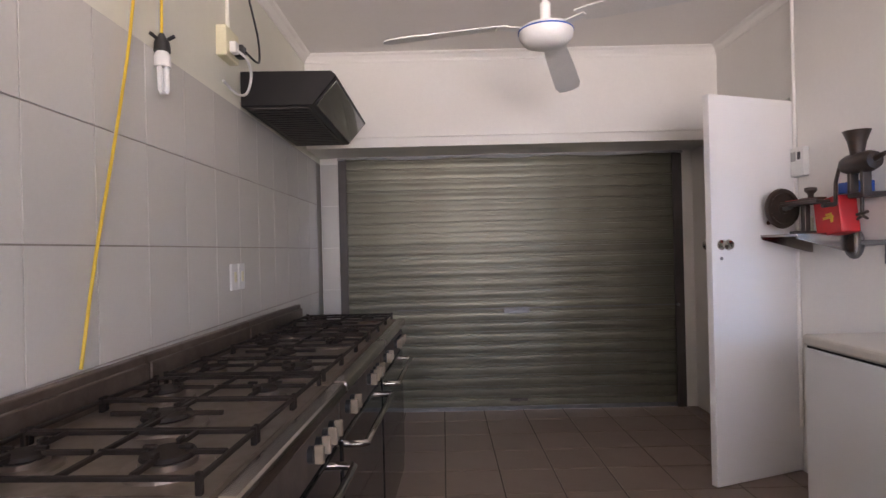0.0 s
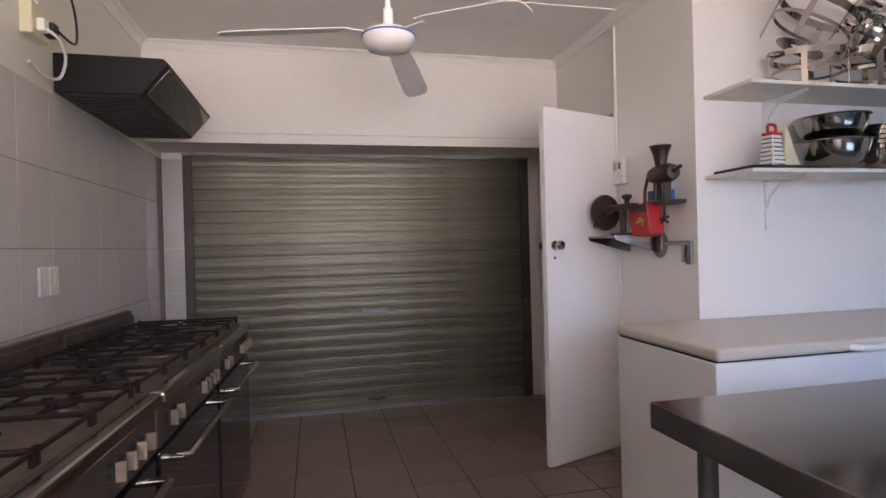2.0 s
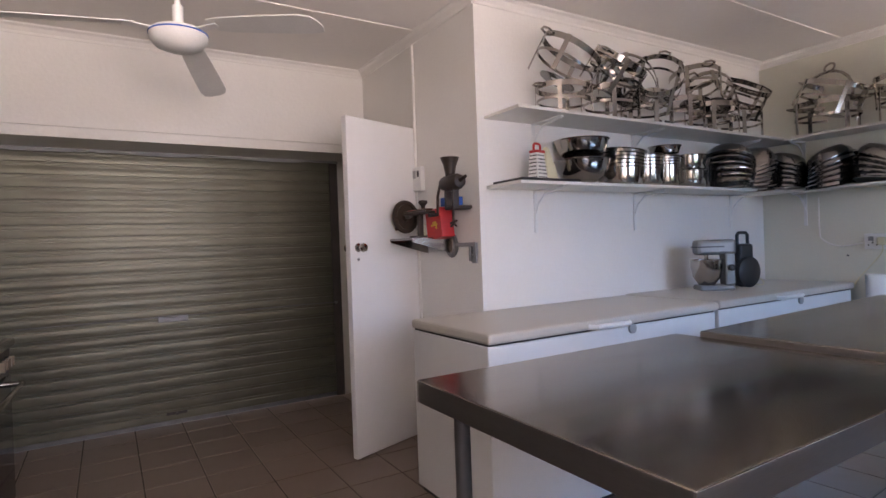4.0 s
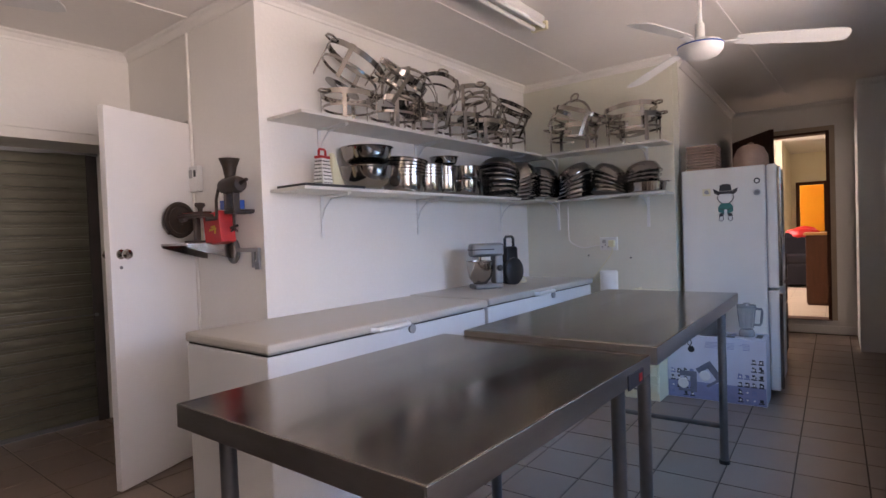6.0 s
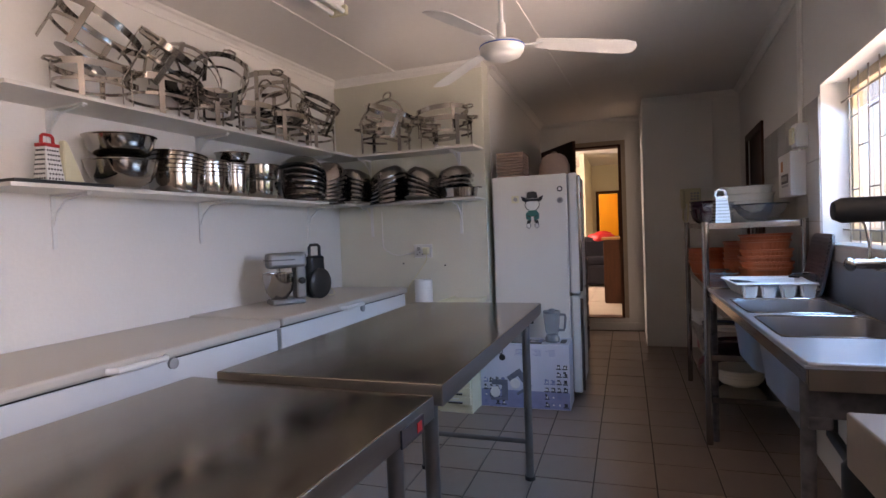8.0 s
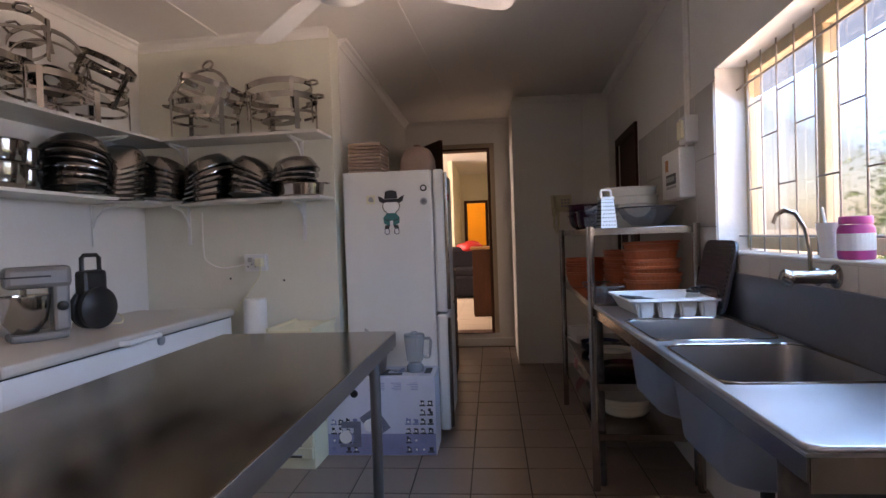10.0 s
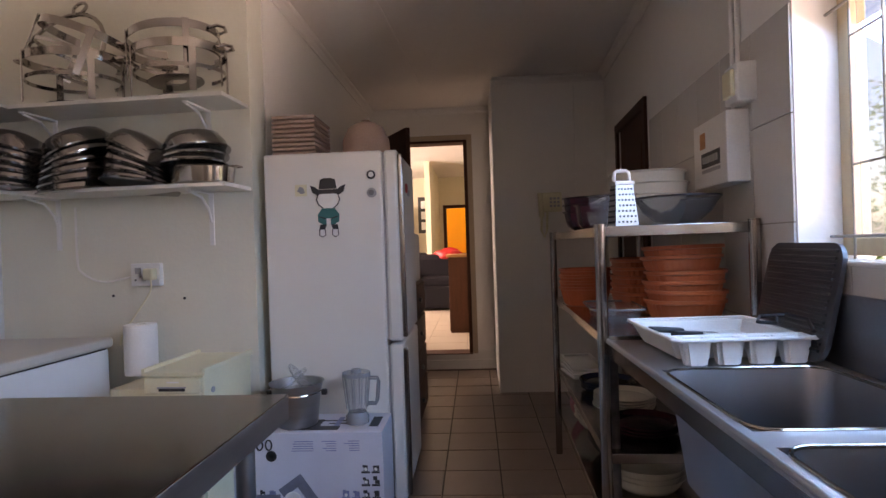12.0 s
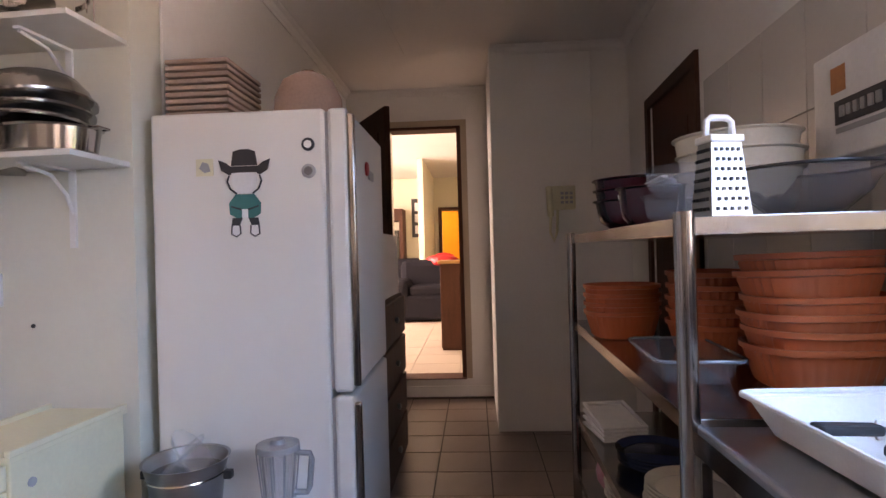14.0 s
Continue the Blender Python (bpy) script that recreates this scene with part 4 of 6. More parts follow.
sweep(bm, [(-0.009, 0.29 + 0.045 * math.cos(a * math.pi / 10), 0.005 + 0.06 * math.sin(a * math.pi / 10)) for a in range(20)], 0.016, 8, True)
part("bow", bm, GALV, big_key, "", True)


# ---- dishes on the wall shelves ----
def chafing_stand(m):
    t = thing("chafing_stand", "shiny stainless steel chafing dish stand with loop handles", "dish stand", m, "chafing stands")
    RX, RY, H = 0.175, 0.14, 0.185
    part("ring", band(bmesh.new(), circle(RX, RY, H - 0.032, 36), 0.030, 0.003), STEEL_SHINY, t, "", True)
    part("lower_ring", band(bmesh.new(), circle(RX * 0.97, RY * 0.97, 0.085, 32), 0.014, 0.003), STEEL_SHINY, t, "", True)
    for k in range(4):
        a = math.pi / 4 + k * math.pi / 2
        x, y = RX * math.cos(a), RY * math.sin(a)
        bm = boxes((-0.012, 0.012, -0.002, 0.002, 0, H), bevel=0.0008)
        bmesh.ops.transform(bm, matrix=Matrix.Translation((x * 1.02, y * 1.02, 0)) @ Matrix.Rotation(a + math.pi / 2, 4, "Z"), verts=bm.verts)
        part("leg", bm, STEEL_SHINY, t)
    bm = band(bmesh.new(), circle(0.105, 0.085, 0.001, 22), 0.003, 0.06)
    part("base_plate", bm, STEEL_DARK, t)
    for s in (-1, 1):
        part("handle", sweep(bmesh.new(), [(s * RX, -0.03, H - 0.015), (s * (RX + 0.03), -0.028, H - 0.012), (s * (RX + 0.04), 0, H - 0.01), (s * (RX + 0.03), 0.028, H - 0.012), (s * RX, 0.03, H - 0.015)], 0.006, 8), STEEL_SHINY, t, "", True)
    return t


rng = random.Random(5)
first_stand = chafing_stand(A @ T(0.52, -0.145, SH2))
BIG = Matrix.Scale(1.12, 4)
for u in (0.90, 1.24, 1.58, 1.92, 2.26):
    copy_thing(first_stand, A @ T(u, -0.155 + rng.uniform(-0.008, 0.008), SH2, rng.uniform(-20, 20)) @ BIG)
for v in (-0.56, -1.08):
    copy_thing(first_stand, A @ T(2.69, v, SH2 - 0.004, 90 + rng.uniform(-8, 8)) @ Matrix.Scale(1.22, 4))
    copy_thing(first_stand, A @ T(2.69, v + 0.02, SH2 + (0.075 if v < -1 else 0.13), 84, 3 if v < -1 else 8, 4 if v < -1 else -18) @ Matrix.Scale(1.2, 4))
for u, dz, rx, ry, rz in ((0.46, 0.20, 30, 22, 4), (0.84, 0.19, 60, 5, 20), (1.06, 0.20, -62, 35, -15), (1.30, 0.19, 40, -48, 20), (1.74, 0.205, 6, 8, 60), (1.98, 0.19, -45, 22, 0), (2.24, 0.19, 40, -24, 35)):
    copy_thing(first_stand, A @ T(u, -0.155, SH2 + dz, rz, rx * 0.6, ry) @ BIG)
carry = thing("lifting_ring", "polished steel carrying hoop standing among the stands", "handle", A @ T(0.98, -0.12, SH2 + 0.215))
part("hoop", sweep(bmesh.new(), [(0.15 * math.cos(a * math.pi / 12), 0.05 - 0.004 * a, 0.01 + 0.19 * math.sin(a * math.pi / 12)) for a in range(13)], 0.008, 8), STEEL_SHINY, carry, "", True)
part("loop", sweep(bmesh.new(), [(0.028 * math.cos(a * math.pi / 6), 0.03, 0.225 + 0.028 * math.sin(a * math.pi / 6)) for a in range(12)], 0.006, 8, True), STEEL_SHINY, carry, "", True)


copy_thing(carry, A @ T(2.66, -0.55, SH2 + 0.20, 84, 24) @ Matrix.Scale(1.25, 4))


def open_vessel(name, label, cat, m, r0, r1, h, mat, group="", rim=0.008, sx=1.0, n=36):
    t = thing(name, label, cat, m, group)
    prof = [(0.0, 0.0), (r0 * 0.9, 0.0), (r0, 0.008), (r0 + (r1 - r0) * 0.55, h * 0.25), (r0 + (r1 - r0) * 0.82, h * 0.55), (r1, h - 0.004), (r1 + rim, h), (r1 + rim, h + 0.003), (r1 - 0.002, h - 0.001), (r0 + (r1 - r0) * 0.79, h * 0.55), (r0 + (r1 - r0) * 0.5, h * 0.27), (r0 - 0.004, 0.012), (0.0, 0.01)]
    part("bowl", lathe(bmesh.new(), prof, n, sx=sx), mat, t, "", True)
    return t


def stack(name, label, cat, u, v, z, count, r0, r1, h, step, mat, group, sx=1.0, lean=0.0, rz=0.0):
    first = None
    for k in range(count):
        m = A @ T(u + rng.uniform(-0.004, 0.004), v, z + k * step, rz, lean * k * 0.3, lean * k)
        first = copy_thing(first, m) if first else open_vessel(name, label, cat, m, r0, r1, h, mat, group, sx=sx)


Z1 = SH1 + 0.001
stack("mixing_bowl", "large stainless steel mixing bowl", "bowl", 0.64, -0.155, Z1 + 0.017, 1, 0.085, 0.16, 0.125, 0, STEEL_SHINY, "mixing bowls")
stack("mixing_bowl", "large stainless steel mixing bowl stacked on another", "bowl", 0.64, -0.155, Z1 + 0.146, 1, 0.085, 0.155, 0.115, 0, STEEL_SHINY, "mixing bowls")
stack("round_pan", "round stainless steel insert pan in a stack", "pan", 0.97, -0.155, Z1, 6, 0.13, 0.14, 0.11, 0.021, STEEL_SHINY, "insert pans", lean=1.2)
stack("round_pan", "round stainless steel insert pan in a stack", "pan", 1.20, -0.155, Z1, 5, 0.10, 0.11, 0.115, 0.021, STEEL_SHINY, "insert pans")
stack("deep_pot", "straight-sided stainless pot in a stack", "pot", 1.40, -0.16, Z1, 4, 0.08, 0.09, 0.15, 0.018, STEEL_SHINY, "stacked pots")
stack("small_bowl", "small steel bowl on top of the pots", "bowl", 1.395, -0.16, Z1 + 0.21, 1, 0.07, 0.098, 0.06, 0, STEEL_SHINY, "")
stack("deep_pot", "stainless pot stacked on another", "pot", 1.64, -0.155, Z1, 2, 0.10, 0.12, 0.115, 0.105, STEEL_SHINY, "stacked pots")
stack("deep_pot", "stainless pot standing behind the stack", "pot", 1.82, -0.11, Z1, 2, 0.08, 0.09, 0.11, 0.10, STEEL_DARK, "stacked pots")


def dish_cover(m):
    t = thing("dish_cover", "dark polished oval dish cover lying in a pile", "dish cover", m, "dish covers")
    prof = [(0.18, 0.0), (0.182, 0.006), (0.17, 0.01), (0.162, 0.04), (0.135, 0.075), (0.07, 0.095), (0.0, 0.098), (0.0, 0.094), (0.07, 0.091), (0.132, 0.071), (0.157, 0.038), (0.165, 0.004)]
    part("cover", lathe(bmesh.new(), prof, 32, sx=0.95, sy=0.8), STEEL_DARK, t, "", True)
    return t


WIDE = Matrix.Scale(1.12, 4)
first_cover = dish_cover(A @ T(2.08, -0.15, Z1, 90))
for u, v, base, count, tilt, rz in ((2.06, -0.165, 0.03, 6, 12, 90), (2.34, -0.17, 0.0, 7, -8, 75), (2.64, -0.26, 0.0, 6, 7, 40), (2.69, -0.57, 0.0, 6, -11, 0), (2.69, -0.86, 0.0, 5, 14, 10)):
    for k in range(count):
        copy_thing(first_cover, A @ T(u + 0.006 * k, v + rng.uniform(-0.006, 0.006), Z1 - 0.004 + base + k * 0.034, rz, tilt * (0.4 + 0.4 * k), tilt * 0.6) @ WIDE)
roaster = thing("roasting_dish", "oval stainless roasting dish with small side handles", "dish", A @ T(2.705, -1.16, Z1 - 0.004))
part("body", lathe(bmesh.new(), [(0.0, 0.0), (0.125, 0.0), (0.14, 0.01), (0.15, 0.075), (0.16, 0.08), (0.15, 0.083), (0.145, 0.077), (0.135, 0.014), (0.0, 0.01)], 36, sx=0.75), STEEL_SHINY, roaster, "", True)
for s in (-1, 1):
    part("handle", sweep(bmesh.new(), [(-0.03, s * 0.155, 0.078), (-0.025, s * 0.178, 0.078), (0.025, s * 0.178, 0.078), (0.03, s * 0.155, 0.078)], 0.004, 6), STEEL_SHINY, roaster)
for k in range(3):
    copy_thing(first_cover, A @ T(2.70, -1.12 - 0.01 * k, Z1 + 0.082 + 0.030 * k, 5, -5 - 3 * k, 2))
tray_flat = thing("baking_tray", "thin black baking tray lying at the shelf end", "tray", A @ T(0.075, -0.28, Z1))
part("sheet", boxes((0, 0.42, 0, 0.25, 0.0, 0.004), (0, 0.42, 0, 0.006, 0.004, 0.016), (0, 0.42, 0.244, 0.25, 0.004, 0.016), (0, 0.006, 0.006, 0.244, 0.004, 0.016), (0.414, 0.42, 0.006, 0.244, 0.004, 0.016), bevel=0.001), BLACK, tray_flat)


def box_grater(m, label, grip, skin):
    t = thing("box_grater", label, "grater", m)
    bm = bmesh.new()
    lo = [bm.verts.new((x, y, 0)) for x, y in ((-0.045, -0.035), (0.045, -0.035), (0.045, 0.035), (-0.045, 0.035))]
    hi = [bm.verts.new((x, y, 0.15)) for x, y in ((-0.033, -0.022), (0.033, -0.022), (0.033, 0.022), (-0.033, 0.022))]
    for k in range(4):
        bm.faces.new((lo[k], lo[(k + 1) % 4], hi[(k + 1) % 4], hi[k]))
    bm.faces.new(hi)
    body = part("body", bm, skin, t)
    bm = bmesh.new()
    for r in range(7):
        for q in range(5):
            z = 0.015 + r * 0.02
            s = 1 - 0.25 * z / 0.15
            x = (-0.032 + q * 0.016 + (0.004 if r % 2 else 0)) * s
            y = -0.035 + 0.013 * z / 0.15 - 0.001
            box(bm, x - 0.003, x + 0.003, y - 0.002, y + 0.001, z - 0.004, z + 0.003)
            box(bm, -0.045 + 0.012 * z / 0.15 - 0.003, -0.045 + 0.012 * z / 0.15 + 0.0005, x * 0.75 - 0.003, x * 0.75 + 0.003, z - 0.004, z + 0.003)
    tp = part("teeth", bm, BLACK, body)
    tp["kind"] = "stuff"
    part("collar", boxes((-0.038, 0.038, -0.027, 0.027, 0.15, 0.165), bevel=0.003), grip, t)
    part("handle", sweep(bmesh.new(), [(-0.03, 0, 0.165), (-0.028, 0, 0.195), (-0.018, 0, 0.203), (0.018, 0, 0.203), (0.028, 0, 0.195), (0.03, 0, 0.165)], 0.007, 8), grip, t, "moulded plastic grip", True)
    return t


box_grater(A @ T(0.28, -0.17, Z1 + 0.017, 12), "pale box grater with red grip on the wall shelf", RED, PLASTIC_W)
board = thing("cutting_board", "cream wedge-shaped plastic board standing beside the bowls", "board", A @ T(0.345, -0.175, Z1 + 0.017, 4))
bm = bmesh.new()
wedge = [(0.0, 0.0), (0.10, 0.0), (0.085, 0.03), (0.022, 0.185), (0.004, 0.19), (0.0, 0.18)]
fa, fb = [[bm.verts.new((x, y, z)) for x, z in wedge] for y in (0.0, 0.03)]
bm.faces.new(fa)
bm.faces.new(fb[::-1])
for k in range(6):
    bm.faces.new((fa[k], fa[(k + 1) % 6], fb[(k + 1) % 6], fb[k]))
bmesh.ops.bevel(bm, geom=list(bm.edges), offset=0.003, segments=2, affect="EDGES")
part("panel", bm, PLASTIC_C, board)

# ---- on the freezers ----
FZ = FRZ + 0.006
mixer = thing("stand_mixer", "silver stand mixer with steel bowl on the freezer", "mixer", A @ T(1.67, -0.30, FZ, -35))
part("base", boxes((-0.11, 0.11, -0.075, 0.075, 0, 0.035), bevel=0.012), SILVER, mixer)
part("column", boxes((0.055, 0.125, -0.05, 0.05, 0.03, 0.25), bevel=0.016), SILVER, mixer)
part("head", boxes((-0.12, 0.135, -0.055, 0.055, 0.235, 0.335), bevel=0.022), SILVER, mixer, "silver motor head")
part("band", boxes((-0.1215, 0.05, -0.056, 0.056, 0.285, 0.293)), BLACK, mixer)
part("bowl", lathe(bmesh.new(), [(0.0, 0.0), (0.05, 0.0), (0.055, 0.01), (0.085, 0.05), (0.098, 0.12), (0.10, 0.165), (0.105, 0.17), (0.097, 0.168), (0.08, 0.055), (0.0, 0.008)], 32, (-0.045, 0, 0.036)), STEEL_SHINY, mixer, "polished steel bowl", True)
bk = part("knob", lathe(bmesh.new(), [(0.022, 0), (0.022, 0.02), (0.015, 0.025), (0.0, 0.025)], 16), BLACK, mixer, "", True)
bk.matrix_basis = T(0.09, -0.05, 0.15, 0, 90)
part("beater_shaft", rod(bmesh.new(), (-0.045, 0, 0.12), (-0.045, 0, 0.24), 0.012), STEEL_SHINY, mixer)
waffle = thing("waffle_iron", "black waffle iron standing upright on its edge", "waffle iron", A @ T(1.97, -0.33, FZ, -98))
for k, x in enumerate((-0.045, 0.012)):
    bm = lathe(bmesh.new(), [(0.0, 0.0), (0.09, 0.0), (0.105, 0.01), (0.105, 0.035), (0.09, 0.045), (0.0, 0.05)], 30)
    s = part("shell", bm, BLACK, waffle, "", True)
    s.matrix_basis = T(x, 0, 0.107, 0, 0, 90)
part("body", boxes((-0.04, 0.03, -0.07, 0.07, 0.16, 0.30), bevel=0.02), BLACK, waffle)
part("handle", sweep(bmesh.new(), [(-0.005, -0.05, 0.29), (-0.005, -0.05, 0.36), (-0.005, -0.035, 0.375), (-0.005, 0.035, 0.375), (-0.005, 0.05, 0.36), (-0.005, 0.05, 0.29)], 0.011, 8), BLACK, waffle, "", True)
cable("appliance_cable", [(2.02, -0.36, FZ + 0.02), (2.08, -0.40, FZ + 0.015), (2.12, -0.36, FZ + 0.05), (2.06, -0.30, FZ + 0.08)], 0.004, PLASTIC_C, "pale cable curled on the freezer lid", A)

# ---- end wall ----
sock = thing("wall_socket", "white double wall socket with a plug", "socket", A @ T(2.84, -0.79, 1.105))
part("plate", boxes((-0.03, 0, -0.075, 0.075, 0, 0.11), bevel=0.004), PLASTIC_W, sock)
part("plug", boxes((-0.075, -0.03, -0.065, -0.015, 0.03, 0.085), bevel=0.008), PLASTIC_C, sock, "cream plug")
part("switch", boxes((-0.036, -0.03, 0.02, 0.05, 0.06, 0.09), bevel=0.002), GREYPL, sock)
bm = bmesh.new()
for y, z in ((0.0, 0.03), (0.025, 0.045), (0.05, 0.03)):
    rod(bm, (-0.032, y, z), (-0.029, y, z), 0.005)
part("pin_hole", bm, BLACK, sock)
cable("fridge_cable", [(2.79, -0.83, 1.14), (2.80, -0.82, 1.08), (2.815, -0.74, 0.98), (2.82, -0.66, 0.88), (2.82, -0.64, 0.82)], 0.004, PLASTIC_C, "thin cable hanging from the wall socket", A)
cable("wall_conduit", [(2.832, -0.42, 1.50), (2.832, -0.42, 1.26), (2.832, -0.44, 1.18), (2.832, -0.55, 1.13), (2.832, -0.70, 1.15)], 0.005, PAINT, "painted cable running along the wall", A)
for v, z in ((-0.60, 1.06), (-0.97, 1.04)):
    h = built("wall_plug", rod(bmesh.new(), (2.836, v, z), (2.841, v, z), 0.007), BLACK, "dark screw hole in the wall", A, "screw", "")

paper = thing("paper_roll", "white kitchen paper roll standing on a cream crate", "paper roll", T(5.42, 1.345, 0.0))
part("roll", lathe(bmesh.new(), [(0.02, 0.0), (0.068, 0.0), (0.07, 0.004), (0.07, 0.222), (0.068, 0.226), (0.026, 0.226), (0.02, 0.0)], 30, (0, 0, 0.712)), PLASTIC_W, paper, "", True)
crate2 = thing("cream_crate", "plain cream plastic crate beside the drawers", "crate", A @ T(2.41, -1.055, 0))
part("body", boxes((0.0, 0.41, 0.0, 0.16, 0.0, 0.711), bevel=0.004), PLASTIC_C, crate2)
drawers = thing("drawer_cabinet", "pale yellow plastic drawer cabinet", "drawers", A @ T(2.39, -1.06, 0, 0))
part("body", boxes((0.0, 0.40, -0.255, 0.0, 0.0, 0.77), bevel=0.004), PLASTIC_C, drawers)
part("top", boxes((-0.01, 0.405, -0.265, 0.005, 0.771, 0.785), (-0.01, 0.405, -0.265, -0.25, 0.785, 0.80), (-0.01, 0.405, -0.01, 0.005, 0.785, 0.80), bevel=0.002), PLASTIC_C, drawers, "raised yellow top tray")
for k in range(11):
    zk = 0.705 - k * 0.064
    dr = part("drawer", boxes((-0.020, -0.001, -0.248, -0.012, zk, zk + 0.060), bevel=0.003), PLASTIC_C, drawers)
    part("handle", boxes((-0.028, -0.0201, -0.19, -0.07, zk + 0.020, zk + 0.026), bevel=0.002), GREYPL, dr, "slim grey grip")
    # near-black strip on the flat front paints the shade inside a grip recess
    part("grip_recess", boxes((-0.0225, -0.0201, -0.185, -0.075, zk + 0.008, zk + 0.020)), RECESS_SHADE, dr, "dark strip painting the shade of a grip recess")
    part("label_slot", boxes((-0.0215, -0.0201, -0.16, -0.11, zk + 0.040, zk + 0.046)), PLASTIC_W, dr)
lk = part("lock", lathe(bmesh.new(), [(0.012, 0), (0.012, 0.005), (0.0, 0.006)], 14), GREYPL, drawers)
lk.matrix_basis = T(0.06, -0.255, 0.70, 0, 90)

# ---- carton, pot, jug by the fridge ----
carton = thing("appliance_carton", "white and blue printed appliance carton on the floor", "box", T(5.29, 0.215, 0))
part("carton_body", boxes((0, 0.265, 0, 0.655, 0, 0.47), bevel=0.003), surface("printed_card", (0.56, 0.58, 0.66), 0.5, stain=0.12, stain_size=0.3, grain=0.03, bump=0.05), carton)
INK = surface("print_ink", (0.03, 0.03, 0.035), 0.5, stain=0.1, bump=0.0)
INKBLUE = surface("print_blue", (0.20, 0.24, 0.42), 0.5, stain=0.2, stain_size=0.05, bump=0.0)
cr = random.Random(3)
part("print_panel", boxes((-0.0012, 0.001, 0.004, 0.651, 0.004, 0.13)), surface("print_lavender", (0.24, 0.26, 0.42), 0.5, stain=0.2, stain_size=0.1, bump=0.0), carton, "lavender printed lower panel")
PALEGREY = surface("print_grey", (0.16, 0.17, 0.22), 0.5, stain=0.25, stain_size=0.04, bump=0.0)
for y0, z0, a in ((0.36, 0.19, 35), (0.51, 0.12, 0)):
    pm = part("print_mixer", boxes((-0.0028, -0.0006, -0.06, 0.06, 0.045, 0.085), (-0.0028, -0.0006, -0.06, -0.015, -0.05, 0.045), (-0.0028, -0.0006, -0.06, 0.07, -0.07, -0.05), bevel=0.001), PALEGREY, carton)
    pm.matrix_basis = T(0, y0, z0, 0, -a)
    part("print_bowl", lathe(bmesh.new(), [(0.0, 0.001), (0.034, 0.002), (0.038, 0.0)], 20, m=T(-0.0026, y0 + 0.035, z0 - 0.01, 0, 0, -90)), PLASTIC_W, carton)
for y0, w in ((0.48, 0.03), (0.52, 0.03), (0.555, 0.03), (0.59, 0.04)):
    part("print_letter", sweep(bmesh.new(), [(-0.002, y0 + w * (0.5 + 0.45 * math.cos(a * math.pi / 6)), 0.418 + 0.022 * math.sin(a * math.pi / 6)) for a in range(12)], 0.0035, 6, True), INK, carton, "large black printed shape")
for r in range(6):
    for q in range(4):
        for y0, ok in ((0.015, not (r > 3 and q > 1)), (0.465, r < 4)):
            if ok and cr.random() < 0.95:
                y, z = y0 + q * 0.044, 0.018 + r * 0.055
                icon = INK if cr.random() < 0.65 else INKBLUE
                pi = part("print_icon", boxes((-0.0022, 0.0, y, y + 0.036, z, z + 0.008), (-0.0022, 0.0, y + cr.uniform(0.002, 0.01), y + cr.uniform(0.02, 0.034), z + 0.010, z + cr.uniform(0.024, 0.036)), (-0.0022, 0.0, y + cr.uniform(0.012, 0.02), y + 0.03, z + 0.026, z + cr.uniform(0.030, 0.042))), icon, carton)
                if cr.random() < 0.6:
                    part("print_icon", lathe(bmesh.new(), [(0.0, 0.0026), (0.007, 0.0026), (0.008, 0.0)], 10, m=T(0, y + 0.017, z + 0.018, 0, 0, -90)), PLASTIC_W, carton)
for q in range(7):
    part("print_flash", boxes((0.02 + cr.uniform(0, 0.1), 0.06 + cr.uniform(0.06, 0.18), 0.03 + q * 0.088, 0.05 + q * 0.088 + cr.uniform(0, 0.05), 0.4702, 0.4714 + 0.0002 * q)), (INK, PALEGREY, INKBLUE)[q % 3], carton)
for y0, w in ((0.30, 0.1), (0.2, 0.07), (0.1, 0.07)):
    for k in range(5):
        part("print_line", boxes((-0.0018, 0.0, y0, y0 + w * cr.uniform(0.6, 1), 0.39 + k * 0.01, 0.393 + k * 0.01)), INKBLUE, carton)
part("seal_ring", lathe(bmesh.new(), [(0.012, 0), (0.024, 0.001), (0.024, 0.0)], 20, m=T(-0.001, 0.485, 0.37, 0, 0, -90)), INK, carton)
part("print_top", boxes((0.03, 0.08, 0.2, 0.42, 0.4702, 0.4718), (0.15, 0.16, 0.1, 0.3, 0.4702, 0.4718), (0.11, 0.12, 0.1, 0.26, 0.4702, 0.4718)), INK, carton)
pot = thing("ice_bucket", "steel bucket holding clear plastic lids", "bucket", T(5.40, 0.615, 0.4735))
part("bucket", lathe(bmesh.new(), [(0.0, 0.0), (0.085, 0.0), (0.09, 0.006), (0.105, 0.14), (0.117, 0.185), (0.123, 0.19), (0.115, 0.188), (0.10, 0.13), (0.083, 0.01), (0.0, 0.008)], 36), EDGESTEEL, pot, "brushed steel bucket", True)
part("seam", lathe(bmesh.new(), [(0.1068, 0.143), (0.110, 0.146), (0.1085, 0.150)], 36), STEEL_SHINY, pot, "raised steel seam", True)
for s in (-1, 1):
    part("ear", boxes((-0.012, 0.012, s * 0.125 - 0.012, s * 0.125 + 0.012, 0.13, 0.155), bevel=0.004), BLACK, pot, "black side grip")
gl = part("lid", lathe(bmesh.new(), [(0.0, 0.0), (0.09, 0.0), (0.095, 0.012), (0.092, 0.012), (0.088, 0.003), (0.0, 0.003)], 30), CLEAR, pot, "clear plastic lid", True)
gl.matrix_basis = T(0.0, -0.02, 0.19, 0, 50, 18)
gl2 = part("lid", lathe(bmesh.new(), [(0.0, 0.0), (0.09, 0.0), (0.095, 0.012), (0.092, 0.012), (0.088, 0.003), (0.0, 0.003)], 30), CLEAR, pot, "clear plastic lid", True)
